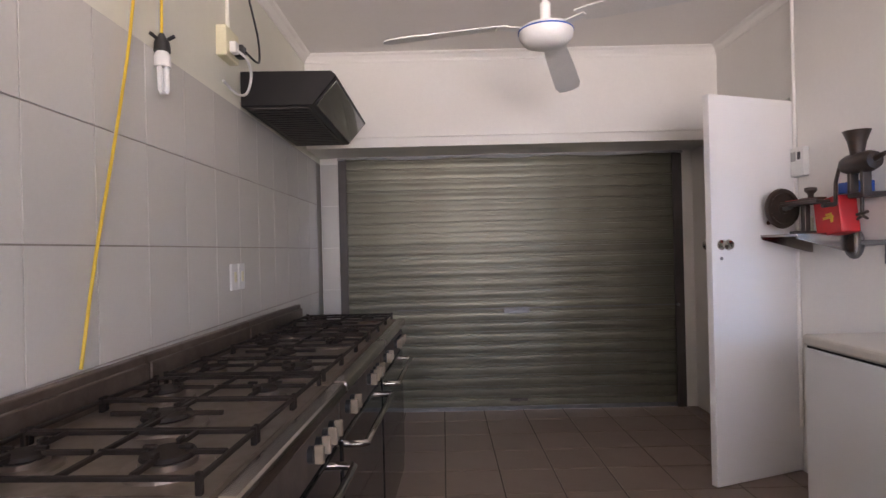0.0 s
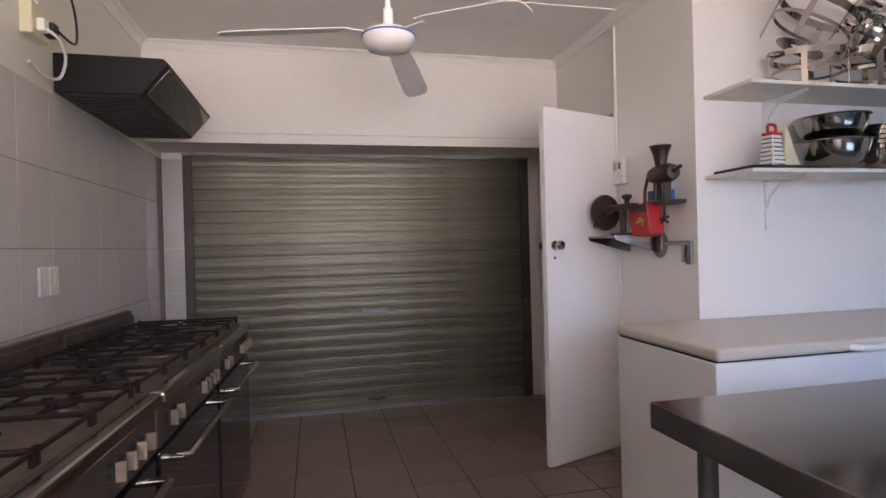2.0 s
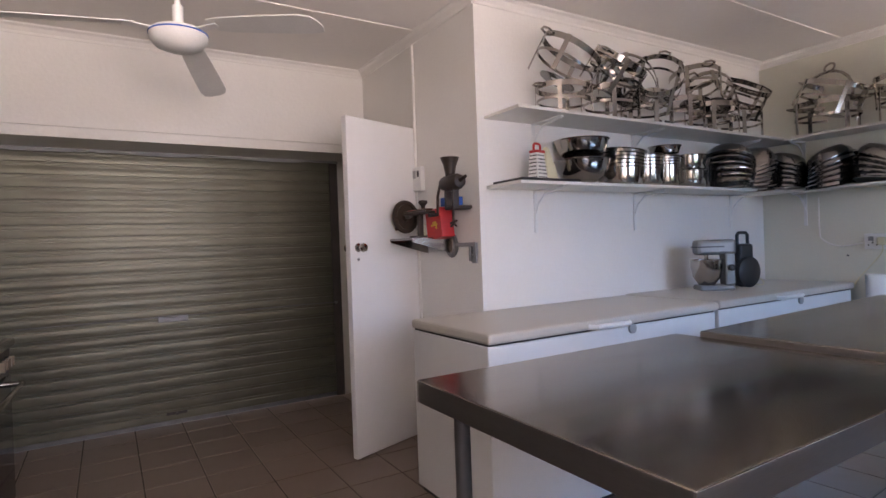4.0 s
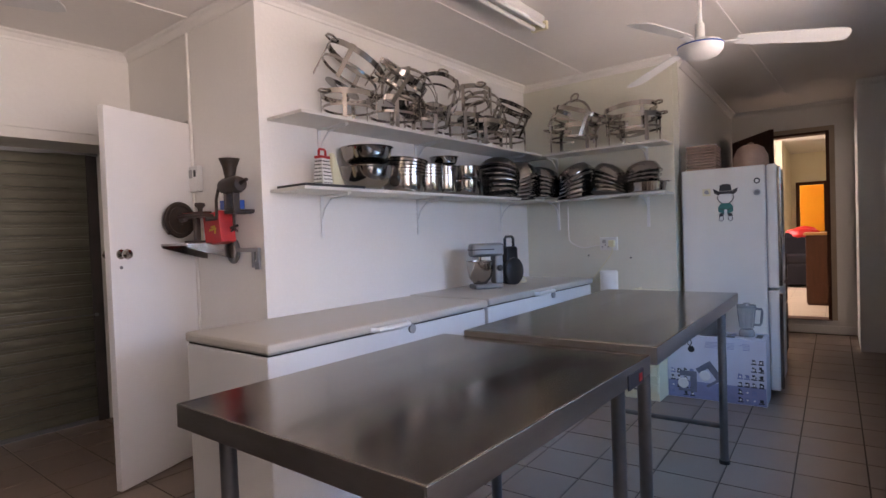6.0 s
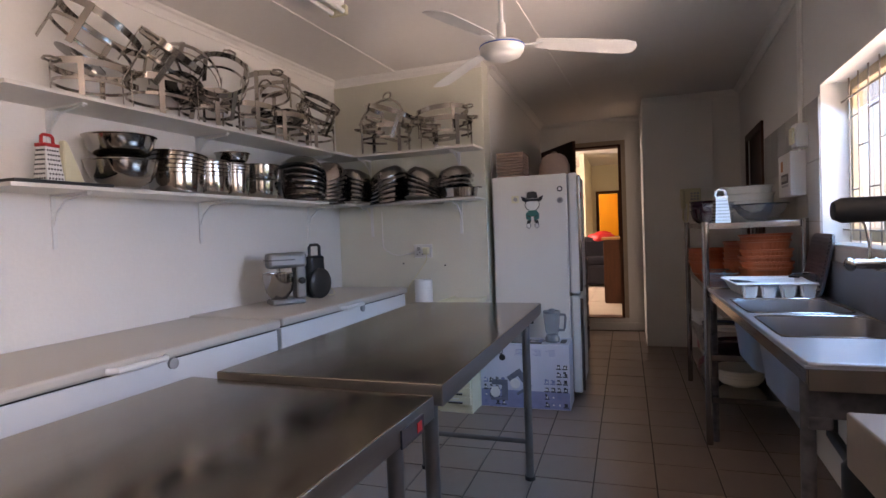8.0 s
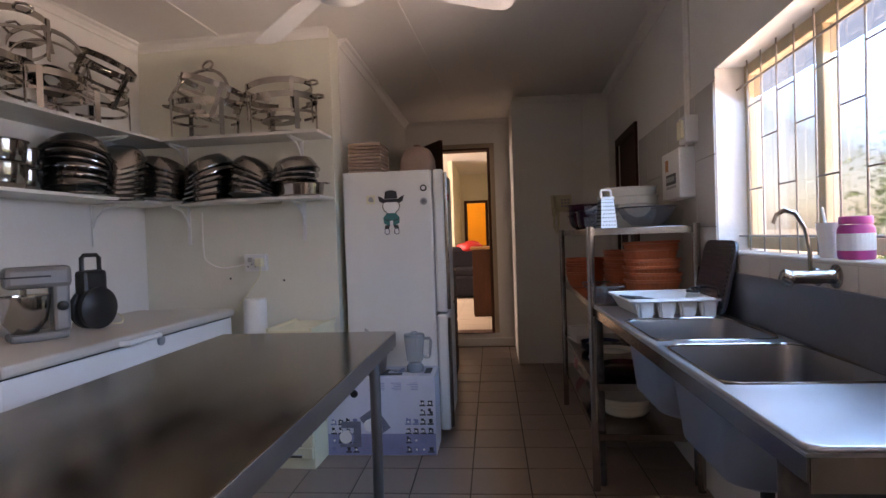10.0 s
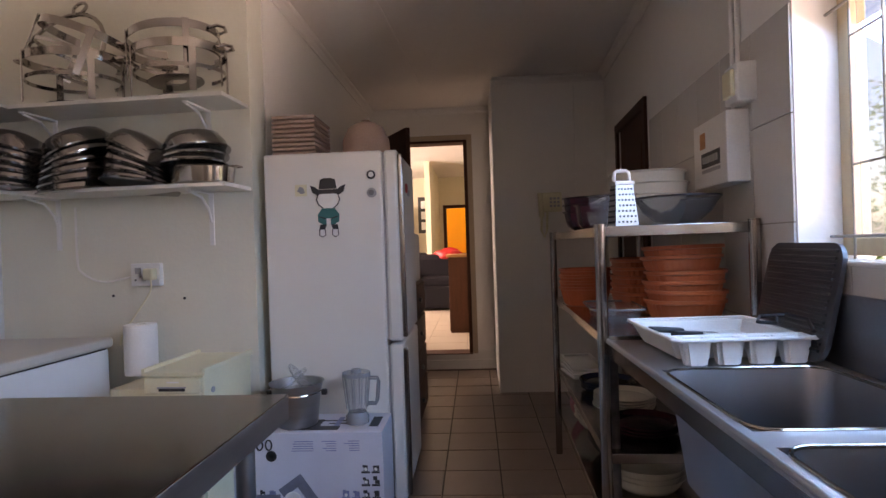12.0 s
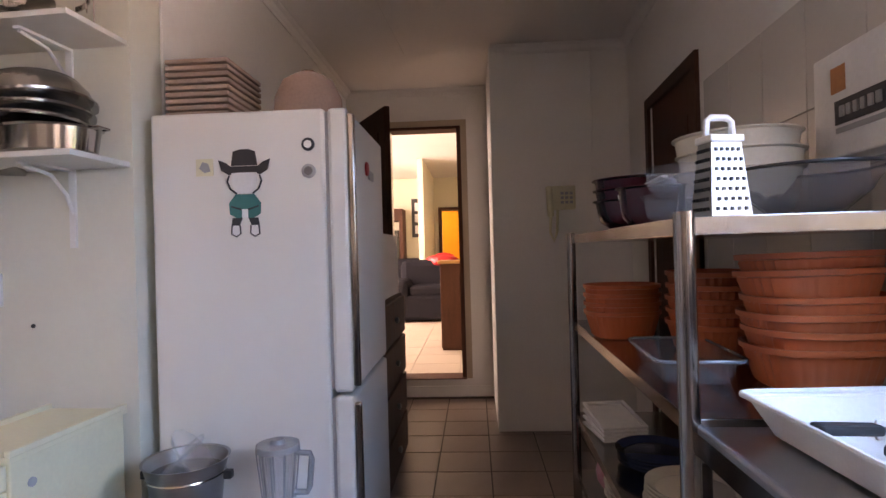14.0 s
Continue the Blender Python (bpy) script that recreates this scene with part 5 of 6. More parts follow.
gl2.matrix_basis = T(0.01, 0.03, 0.18, 0, -35, -10)
jug = thing("blender_jug", "clear blender jug with white lid and handle", "jug", T(5.41, 0.345, 0.4735))
part("foot", lathe(bmesh.new(), [(0.0, 0), (0.05, 0), (0.052, 0.03), (0.04, 0.05), (0.0, 0.05)], 26), SMOKE, jug, "", True)
part("jar", lathe(bmesh.new(), [(0.04, 0.05), (0.045, 0.06), (0.06, 0.2), (0.062, 0.215), (0.057, 0.215), (0.042, 0.065), (0.037, 0.055)], 28), CLEAR, jug, "clear ribbed jar", True)
part("lid", lathe(bmesh.new(), [(0.0, 0.24), (0.02, 0.24), (0.024, 0.228), (0.062, 0.226), (0.064, 0.21), (0.0, 0.21)][::-1], 28), SMOKE, jug, "", True)
part("handle", sweep(bmesh.new(), [(0, -0.055, 0.20), (0, -0.095, 0.198), (0, -0.10, 0.18), (0, -0.092, 0.10), (0, -0.085, 0.085), (0, -0.048, 0.085)], 0.009, 8), SMOKE, jug, "", True)
for k in range(10):
    a = k * math.pi / 5
    part("rib", rod(bmesh.new(), (0.046 * math.cos(a), 0.046 * math.sin(a), 0.065), (0.061 * math.cos(a), 0.061 * math.sin(a), 0.205), 0.0022, 6), SMOKE, jug)
ash = thing("black_bowl", "black plastic bowl on the carton", "bowl", T(5.33, 0.80, 0.4735))
part("bowl", lathe(bmesh.new(), [(0.0, 0.0), (0.05, 0.0), (0.065, 0.045), (0.068, 0.045), (0.06, 0.005), (0.0, 0.006)], 26), BLACK, ash, "", True)

# ---- magnets and things on the fridge ----
TEAL = surface("teal_print", (0.02, 0.16, 0.15), 0.5, stain=0.05, bump=0.0)


def flat_shape(name, pts, mat, parent, label="", t=0.003):
    bm = bmesh.new()
    a = [bm.verts.new((-t, y, z)) for y, z in pts]
    b2 = [bm.verts.new((0, y, z)) for y, z in pts]
    bm.faces.new(a)
    bm.faces.new(b2[::-1])
    for k in range(len(pts)):
        j = (k + 1) % len(pts)
        bm.faces.new((a[k], a[j], b2[j], b2[k]))
    return part(name, bm, mat, parent, label)


mag = thing("figure_magnet", "cut-out magnet with black hat, green shirt and boots", "magnet", T(FX - 0.0005, 0.485, 1.36) @ Matrix.Diagonal((1, -1, 1, 1)))
flat_shape("hat", [(-0.085, 0.20), (-0.06, 0.19), (-0.045, 0.178), (0.045, 0.178), (0.06, 0.19), (0.085, 0.20), (0.075, 0.165), (0.05, 0.15), (0.03, 0.158), (-0.03, 0.158), (-0.05, 0.15), (-0.075, 0.165)], INK, mag, "black brim")
flat_shape("crown", [(-0.043, 0.18), (-0.036, 0.225), (-0.015, 0.232), (0.015, 0.232), (0.036, 0.225), (0.043, 0.18)], INK, mag, "", 0.0035)
flat_shape("head", [(-0.042, 0.157), (-0.042, 0.12), (-0.03, 0.09), (0.03, 0.09), (0.042, 0.12), (0.042, 0.157)], PLASTIC_W, mag)
for s in (-1, 1):
    part("outline", sweep(bmesh.new(), [(-0.003, s * 0.05, 0.148), (-0.003, s * 0.056, 0.13), (-0.003, s * 0.046, 0.105), (-0.003, s * 0.026, 0.09)], 0.003, 6), INK, mag)
flat_shape("shirt", [(-0.03, 0.088), (0.03, 0.088), (0.052, 0.06), (0.05, 0.025), (0.028, 0.012), (-0.028, 0.012), (-0.05, 0.025), (-0.052, 0.06)], TEAL, mag, "green shirt", 0.0035)
flat_shape("arms", [(-0.045, 0.052), (0.0, 0.038), (0.045, 0.052), (0.045, 0.047), (0.0, 0.032), (-0.045, 0.047)], INK, mag, "", 0.0045)
flat_shape("hand_patch", [(-0.010, 0.04), (0.010, 0.04), (0.010, 0.012), (-0.010, 0.012)], PLASTIC_W, mag, "", 0.005)
for s in (-1, 1):
    flat_shape("leg", [(s * 0.01, 0.012), (s * 0.042, 0.012), (s * 0.046, -0.012), (s * 0.02, -0.012)], INK, mag)
    flat_shape("boot", [(s * 0.018, -0.012), (s * 0.044, -0.012), (s * 0.046, -0.04), (s * 0.030, -0.048), (s * 0.016, -0.038)], PLASTIC_W, mag)
    part("boot_outline", sweep(bmesh.new(), [(-0.003, s * 0.018, -0.012), (-0.003, s * 0.016, -0.038), (-0.003, s * 0.030, -0.048), (-0.003, s * 0.046, -0.04), (-0.003, s * 0.044, -0.012)], 0.0025, 6), INK, mag)
for y, z, r, lab in ((0.275, 1.60, 0.021, "round dial magnet on the fridge"), (0.275, 1.515, 0.023, "dark grey round magnet on the fridge")):
    g = thing("round_magnet", lab, "magnet", T(FX - 0.0005, y, z))
    part("disc", lathe(bmesh.new(), [(r, 0), (r, 0.005), (r * 0.85, 0.007), (0.0, 0.007)], 22, m=T(0, 0, 0, 0, 0, -90)), INK if r < 0.022 else GREYPL, g, "", True)
    part("face", lathe(bmesh.new(), [(r * 0.6, 0.0071), (r * 0.6, 0.008), (0.0, 0.008)], 18, m=T(0, 0, 0, 0, 0, -90)), PLASTIC_W if r < 0.022 else GALV, g)
rm = thing("round_magnet", "red round magnet with a grey strip on the fridge door", "magnet", T(FX + 0.30, FY - 0.6455, 1.56))
part("disc", lathe(bmesh.new(), [(0.026, 0), (0.026, 0.006), (0.02, 0.009), (0.0, 0.009)], 20, m=T(0, 0, 0, 0, 90)), RED, rm, "", True)
part("strip", boxes((0.035, 0.12, -0.006, 0, -0.035, 0.0), bevel=0.002), GREYPL, rm)
pm = thing("photo_magnet", "small faded picture magnet on the fridge", "magnet", T(FX - 0.0005, 0.615, 1.535))
flat_shape("card", [(-0.028, -0.025), (0.028, -0.025), (0.028, 0.03), (-0.028, 0.03)], PLASTIC_C, pm)
flat_shape("patch", [(-0.02, -0.01), (0.0, -0.015), (0.018, 0.0), (0.006, 0.02), (-0.012, 0.015)], GREYPL, pm, "", 0.004)

eggs = thing("egg_tray_stack", "stack of beige cardboard egg trays on the fridge", "egg trays", T(5.60, 0.55, FH + 0.001))
CARD = surface("egg_card", (0.36, 0.25, 0.20), 0.9, stain=0.12, stain_size=0.1, grain=0.1, bump=0.3)
for k in range(9):
    part("tray", boxes((0.0, 0.29, 0.0, 0.215, k * 0.022, k * 0.022 + 0.016), bevel=0.004), CARD, eggs)
dome = thing("wicker_cover", "pale domed food cover on the fridge", "food cover", T(5.78, 0.335, FH + 0.001))
part("dome", lathe(bmesh.new(), [(0.12, 0.0), (0.122, 0.03), (0.118, 0.09), (0.09, 0.15), (0.05, 0.175), (0.0, 0.18)], 30), CARD, dome, "", True)
part("knob", lathe(bmesh.new(), [(0.02, 0.178), (0.025, 0.19), (0.0, 0.197)], 16), CARD, dome, "", True)

# ---- cupboard, brown door in the passage ----
cup = thing("drawer_chest", "dark brown chest of drawers with a pale box on top", "drawers", T(6.40, 0.82, 0))
part("carcass", boxes((0, 0.85, -0.60, 0, 0.0, 1.0), bevel=0.004), WOOD, cup)
for k in range(4):
    d = part("drawer", boxes((0.02, 0.83, -0.622, -0.601, 0.06 + k * 0.235, 0.275 + k * 0.235), bevel=0.005), WOOD, cup)
    part("knob", lathe(bmesh.new(), [(0.012, 0), (0.02, 0.015), (0.0, 0.025)], 12, m=T(0.425, -0.622, 0.17 + k * 0.235, 0, 90)), GALV, d, "", True)
cream_box = thing("storage_box", "pale cream metal box standing on the drawers", "box", T(6.45, 0.79, 1.001))
part("body", boxes((0, 0.7, -0.57, 0, 0, 0.345), bevel=0.008), FRIDGE, cream_box)
wb = thing("wall_phone", "white handset lying on the cream box", "telephone", T(6.62, 0.28, 1.348))
part("body", boxes((0, 0.16, 0, 0.08, 0, 0.05), bevel=0.01), PLASTIC_W, wb)
part("handset", sweep(bmesh.new(), [(0.0, 0.04, 0.05), (0.02, 0.04, 0.10), (0.08, 0.04, 0.115), (0.14, 0.04, 0.10), (0.16, 0.04, 0.05)], 0.018, 8), PLASTIC_W, wb, "", True)
bdoor = thing("door", "dark brown panelled wooden door standing open", "door", T(8.40, 0.79, 0.0, math.degrees(math.atan2(-0.47, -0.80))))
part("leaf", boxes((0.0, 0.90, -0.02, 0.02, 0.17, 2.26), bevel=0.004), WOOD, bdoor)
for z0, z1 in ((0.3, 1.05), (1.2, 2.1)):
    part("panel", boxes((0.12, 0.78, -0.028, -0.02, z0, z1), bevel=0.006), WOOD, bdoor)
built("trim", boxes((8.535, 8.549, -0.20, -0.15, 0.155, 2.36), (8.535, 8.549, -0.15, 0.46, 2.31, 2.36)), surface("passage_trim", (0.42, 0.33, 0.24), 0.5, stain=0.1), "painted timber door frame", Matrix())
built("step", boxes((8.50, 8.72, -0.15, 0.46, 0.1551, 0.163), bevel=0.002), WOOD, "brown threshold on the step", Matrix())
built("trim", boxes((8.536, 8.715, -0.149, -0.115, 0.164, 2.309), (8.536, 8.715, -0.115, 0.459, 2.285, 2.309)), WOOD, "dark timber lining of the raised doorway", Matrix())
built("baseboard", boxes((8.535, 8.549, -0.384, 0.829, 0.0, 0.09)), PAINT, "white skirting", Matrix())

# south door (dark)
sd = thing("door", "dark brown panelled wooden door, closed", "door", A @ T(3.75, -3.378, 0))
part("leaf", boxes((0.003, 0.737, -0.04, 0.0, 0.005, 2.045), bevel=0.003), WOOD, sd)
for z0, z1 in ((0.2, 0.95), (1.15, 1.85)):
    part("panel", boxes((0.12, 0.62, 0.0, 0.006, z0, z1), bevel=0.004), WOOD, sd)
built("trim", boxes((3.69, 3.75, -3.369, -3.35, 0, 2.09), (4.49, 4.55, -3.369, -3.35, 0, 2.09), (3.75, 4.49, -3.369, -3.35, 2.03, 2.09)), WOOD, "dark brown door frame", A)

# wall phone on the column
ph = thing("wall_telephone", "cream wall telephone with hanging cord", "telephone", T(7.618, -0.83, 1.50))
part("base", boxes((-0.05, 0, -0.10, 0.06, 0, 0.16), bevel=0.01), PLASTIC_C, ph)
part("handset", sweep(bmesh.new(), [(-0.07, 0.08, 0.15), (-0.085, 0.08, 0.10), (-0.085, 0.075, 0.0), (-0.07, 0.07, -0.04)], 0.022, 8), PLASTIC_C, ph, "", True)
bm = bmesh.new()
for r in range(3):
    for q in range(3):
        box(bm, -0.053, -0.05, -0.08 + q * 0.03, -0.06 + q * 0.03, 0.04 + r * 0.03, 0.058 + r * 0.03)
part("keypad", bm, GREYPL, ph)
part("cord", sweep(bmesh.new(), [(-0.06, 0.07, -0.04), (-0.05, 0.075, -0.15), (-0.05, 0.05, -0.21), (-0.05, 0.03, -0.15), (-0.04, 0.02, 0.0)], 0.009, 8), PLASTIC_C, ph, "", True)
cable("phone_cable", [(7.61, -1.05, 1.6), (7.612, -1.06, 2.1), (7.612, -1.06, CEIL - 0.06)], 0.004, PAINT, "thin painted cable up the wall", Matrix(), 2)

# ---- window over the sinks ----
win = tagged(new("window_1"), "timber casement window with thin burglar bars", "window", "", "structure")
win.matrix_world = A
FV0, FV1 = -3.54, -3.49
for d in ((W0, W0 + 0.05, FV0, FV1, S0 + 0.02, S1), (W1 - 0.05, W1, FV0, FV1, S0 + 0.02, S1), (W0 + 0.05, W1 - 0.05, FV0, FV1, S0 + 0.02, S0 + 0.07), (W0 + 0.05, W1 - 0.05, FV0, FV1, S1 - 0.05, S1), (1.41, 1.455, FV0, FV1, S0 + 0.07, S1 - 0.05), (0.86, 0.905, FV0, FV1, S0 + 0.07, S1 - 0.05)):
    part("window_frame", boxes(d, bevel=0.004), TIMBER, win)
for a, b2 in ((W0 + 0.05, 0.86), (0.905, 1.41), (1.455, W1 - 0.05)):
    pane = part("pane", boxes((a, b2, -3.517, -3.513, S0 + 0.07, S1 - 0.05)), GLASS, win)
    pane.visible_shadow = False
bars = thing("burglar_bars", "thin rusty white burglar bars inside the window", "bars", A)
for k in range(11):
    u = W1 - 0.10 - k * 0.135
    part("bar", rod(bmesh.new(), (u, -3.465, S0 + 0.005), (u, -3.465, S1), 0.0034, 8), surface("bar_paint", (0.30, 0.26, 0.22), 0.5, stain=0.2, stain_size=0.05) if k == 0 else bpy.data.materials["bar_paint"], bars)
for k in range(10):
    u = W1 - 0.10 - k * 0.135
    for z in ((0.27, 0.62), (0.47,))[k % 2]:
        part("cross_bar", rod(bmesh.new(), (u - 0.135, -3.465, S0 + z), (u, -3.465, S0 + z), 0.0034, 8), bpy.data.materials["bar_paint"], bars)
for z in (S0 + 0.075, S1 - 0.10):
    part("cross_bar", rod(bmesh.new(), (W0, -3.46, z), (W1, -3.46, z), 0.0045, 8), bpy.data.materials["bar_paint"], bars)
built("window_sill", boxes((W0, W1, -3.49, -3.358, S0, S0 + 0.012), bevel=0.003), WALL_TILE, "white tiled window sill", A)

# items on the sill
tub = thing("pink_tub", "pink plastic tub with white label on the sill", "tub", A @ T(1.12, -3.42, S0 + 0.0125) @ Matrix.Scale(0.84, 4))
PINK = surface("pink_plastic", (0.42, 0.04, 0.20), 0.35, stain=0.08, bump=0.02)
part("body", lathe(bmesh.new(), [(0.0, 0), (0.05, 0), (0.053, 0.01), (0.053, 0.10), (0.045, 0.115), (0.0, 0.115)], 26), PINK, tub, "", True)
part("lid", lathe(bmesh.new(), [(0.048, 0.116), (0.048, 0.138), (0.045, 0.142), (0.0, 0.142)], 26), PINK, tub, "ribbed pink lid", True)
part("label", lathe(bmesh.new(), [(0.0535, 0.03), (0.0538, 0.031), (0.0538, 0.085), (0.0535, 0.086)], 26), PLASTIC_W, tub, "white paper label")
cup1 = thing("plastic_cup", "white plastic cup with a spoon on the sill", "cup", A @ T(1.235, -3.42, S0 + 0.0125) @ Matrix.Scale(0.95, 4))
part("cup", lathe(bmesh.new(), [(0.0, 0), (0.033, 0), (0.046, 0.11), (0.043, 0.11), (0.031, 0.004), (0.0, 0.004)], 24), PLASTIC_W, cup1, "", True)
part("spoon", rod(bmesh.new(), (0.01, 0, 0.01), (0.04, 0.01, 0.16), 0.004), PLASTIC_W, cup1)

# tap
tap = thing("wall_tap", "chrome wall tap with swan neck and two handles", "tap", A @ T(1.10, -3.3595, 1.135) @ Matrix.Diagonal((0.85, 0.68, 0.92, 1)))
bm = lathe(bmesh.new(), [(0.036, 0), (0.036, 0.008), (0.022, 0.014), (0.02, 0.04), (0.0, 0.04)], 20, m=T(0, 0, 0, 0, -90))
part("flange", bm, STEEL_SHINY, tap, "", True)
part("body", rod(bmesh.new(), (0, 0.03, 0), (0.0, 0.17, 0), 0.02, 18), STEEL_SHINY, tap, "", True)
for yy in (0.06, 0.19):
    bm = lathe(bmesh.new(), [(0.012, -0.03), (0.024, -0.02), (0.027, 0.0), (0.02, 0.02), (0.0, 0.024)], 12, m=T(0.03 if yy < 0.1 else 0.0, yy, 0.0, 0, -60))
    part("handle", bm, STEEL_SHINY, tap, "chrome handle", True)
part("spout", sweep(bmesh.new(), [(0.0, 0.10, 0.01), (0.0, 0.10, 0.08), (0.005, 0.115, 0.15), (0.015, 0.145, 0.195), (0.025, 0.18, 0.205), (0.032, 0.21, 0.19), (0.034, 0.22, 0.165)], 0.008, 10), STEEL_SHINY, tap, "curved spout", True)

# distribution board, isolator, pipes
db = thing("distribution_board", "white electrical distribution board with dark breaker window", "fuse box", A @ T(2.33, -3.37, 1.44))
part("housing", boxes((0, 0.33, 0, 0.085, 0, 0.25), bevel=0.005), PLASTIC_W, db)
part("breaker_window", boxes((0.06, 0.24, 0.085, 0.0875, 0.075, 0.13)), INK, db, "black breaker window")
for k in range(6):
    part("breaker", boxes((0.075 + k * 0.025, 0.09 + k * 0.025, 0.0876, 0.093, 0.09, 0.115), bevel=0.001), GREYPL, db)
part("sticker", boxes((0.20, 0.255, 0.085, 0.0862, 0.15, 0.21)), surface("orange_sticker", (0.55, 0.22, 0.08), 0.6), db, "orange warning sticker")
part("label_strip", boxes((0.06, 0.24, 0.085, 0.0862, 0.055, 0.068)), GREYPL, db)
iso = thing("isolator_switch", "white isolator switch box above the board", "switch", A @ T(2.265, -3.37, 1.705))
part("housing", boxes((0, 0.11, 0, 0.07, 0, 0.13), bevel=0.005), PLASTIC_W, iso)
part("cover", boxes((0.018, 0.092, 0.07, 0.085, 0.02, 0.11), bevel=0.004), PLASTIC_C, iso)
for u in (2.40, 2.45):
    cable("conduit_pipe", [(u, -3.36, 1.69 if u > 2.42 else 1.84), (u, -3.36, 2.2), (u, -3.36, CEIL - 0.056)], 0.010, PAINT, "painted conduit rising to the ceiling", A, 2)

# ---- on the sink bench ----
ct = thing("cutlery_tray", "white plastic dish drainer with four cutlery cups", "dish drainer", T(4.50, -1.085, SH + 0.001, 2) @ Matrix.Diagonal((0.80, 0.86, 0.82, 1)))
bm = bmesh.new()
rings = []
for inset, z in ((0.035, 0.004), (0.0, 0.075), (-0.012, 0.08), (-0.012, 0.084), (0.004, 0.08), (0.038, 0.009)):
    rings.append([bm.verts.new(p) for p in ((inset, inset, z), (0.41 - inset, inset, z), (0.41 - inset, 0.42 - inset, z), (inset, 0.42 - inset, z))])
for a, b2 in zip(rings, rings[1:]):
    for k in range(4):
        bm.faces.new((a[k], a[(k + 1) % 4], b2[(k + 1) % 4], b2[k]))
bm.faces.new(rings[0])
bm.faces.new(rings[-1])
bmesh.ops.bevel(bm, geom=list(bm.edges), offset=0.004, segments=2, affect="EDGES")
part("tray", bm, PLASTIC_W, ct)
for k in range(4):
    y0 = 0.015 + k * 0.10
    bm = bmesh.new()
    rings = []
    for inset, z in ((0.012, 0.002), (0.0, 0.085), (-0.004, 0.088), (0.004, 0.086), (0.015, 0.006)):
        rings.append([bm.verts.new(p) for p in ((-0.075 + inset, y0 + inset, z), (-0.008 - inset, y0 + inset, z), (-0.008 - inset, y0 + 0.09 - inset, z), (-0.075 + inset, y0 + 0.09 - inset, z))])
    for a, b2 in zip(rings, rings[1:]):
        for q in range(4):
            bm.faces.new((a[q], a[(q + 1) % 4], b2[(q + 1) % 4], b2[q]))
    bm.faces.new(rings[0])
    bm.faces.new(rings[-1])
    bmesh.ops.bevel(bm, geom=[e for e in bm.edges if abs((e.verts[0].co - e.verts[1].co).z) > 0.02], offset=0.012, segments=3, affect="EDGES")
    part("cutlery_cup", bm, PLASTIC_W, ct, "", True)
def rounded(x0, x1, y0, y1, r, z):
    return [(cx + r * math.cos(radians(a0 + 18 * k)), cy + r * math.sin(radians(a0 + 18 * k)), z) for cx, cy, a0 in ((x1 - r, y1 - r, 0), (x0 + r, y1 - r, 90), (x0 + r, y0 + r, 180), (x1 - r, y0 + r, 270)) for k in range(6)]


part("rim", sweep(bmesh.new(), rounded(-0.083, 0.424, -0.014, 0.434, 0.025, 0.086), 0.0065, 8, True), PLASTIC_W, ct, "rolled white rim", True)
part("divider", boxes((-0.008, 0.008, -0.008, 0.428, 0.076, 0.09), bevel=0.004), PLASTIC_W, ct)
for k in range(5):
    y0 = 0.010 + k * 0.1
    part("cup_bridge", boxes((-0.078, -0.006, y0 - 0.008, y0 + 0.008, 0.076, 0.089), bevel=0.004), PLASTIC_W, ct)
for k in range(9):
    part("plate_rib", boxes((0.05 + k * 0.035, 0.058 + k * 0.035, 0.06, 0.22, 0.009, 0.05), bevel=0.003), PLASTIC_W, ct)
for k, (x, y, a) in enumerate(((0.12, 0.30, 20), (0.2, 0.33, 5))):
    kn = thing("kitchen_knife", "kitchen knife with black handle lying in the drainer", "knife", T(4.44 + x, -1.10 + y, SH + 0.066, a - 80, 0, 6))
    part("handle", boxes((-0.06, 0.05, -0.012, 0.012, -0.008, 0.008), bevel=0.005), BLACK, kn)
    part("blade", boxes((0.05, 0.16, -0.012, 0.01, -0.001, 0.001)), STEEL_SHINY, kn)
whisk = thing("wire_tool", "dark wire kitchen tool lying over the drainer", "utensil", T(4.50, -1.0, SH + 0.09))
part("wire", sweep(bmesh.new(), [(-0.08, -0.06, 0.0), (-0.02, -0.08, 0.02), (0.05, -0.06, 0.025), (0.07, 0.0, 0.02), (0.02, 0.03, 0.012), (-0.02, 0.0, 0.012), (0.04, -0.03, 0.02)], 0.005, 8), BLACK, whisk, "", True)

rib = thing("ribbed_griddle", "dark ribbed griddle plate leaning against the wall", "griddle", A @ T(1.80, -3.305, SH + 0.004) @ pose(0, 0, 0, 12, 0, 0) @ Matrix.Diagonal((1.12, 1, 1.12, 1)))
bm = bmesh.new()
ring = []
for cx, cz, a0 in ((0.30, 0.23, 0), (0.05, 0.23, 90), (0.05, 0.05, 180), (0.30, 0.05, 270)):
    for k in range(6):
        a = radians(a0 + 18 * k)
        ring.append((cx + 0.05 * math.cos(a), cz + 0.05 * math.sin(a)))
fa = [bm.verts.new((x, 0, z)) for x, z in ring]
fb = [bm.verts.new((x, 0.012, z)) for x, z in ring]
bm.faces.new(fa)
bm.faces.new(fb[::-1])
for k in range(24):
    bm.faces.new((fa[k], fa[(k + 1) % 24], fb[(k + 1) % 24], fb[k]))
DARKGREY = surface("griddle_metal", (0.10, 0.10, 0.105), 0.35, 0.6, stain=0.2, stain_size=0.1)
part("plate", bm, DARKGREY, rib)
for k in range(15):
    z = 0.025 + k * 0.0165
    part("rib", boxes((0.02, 0.33, 0.012, 0.019, z, z + 0.008), bevel=0.002), DARKGREY, rib)

# ---- dishes on the rack ----
RT = RH + 0.0035
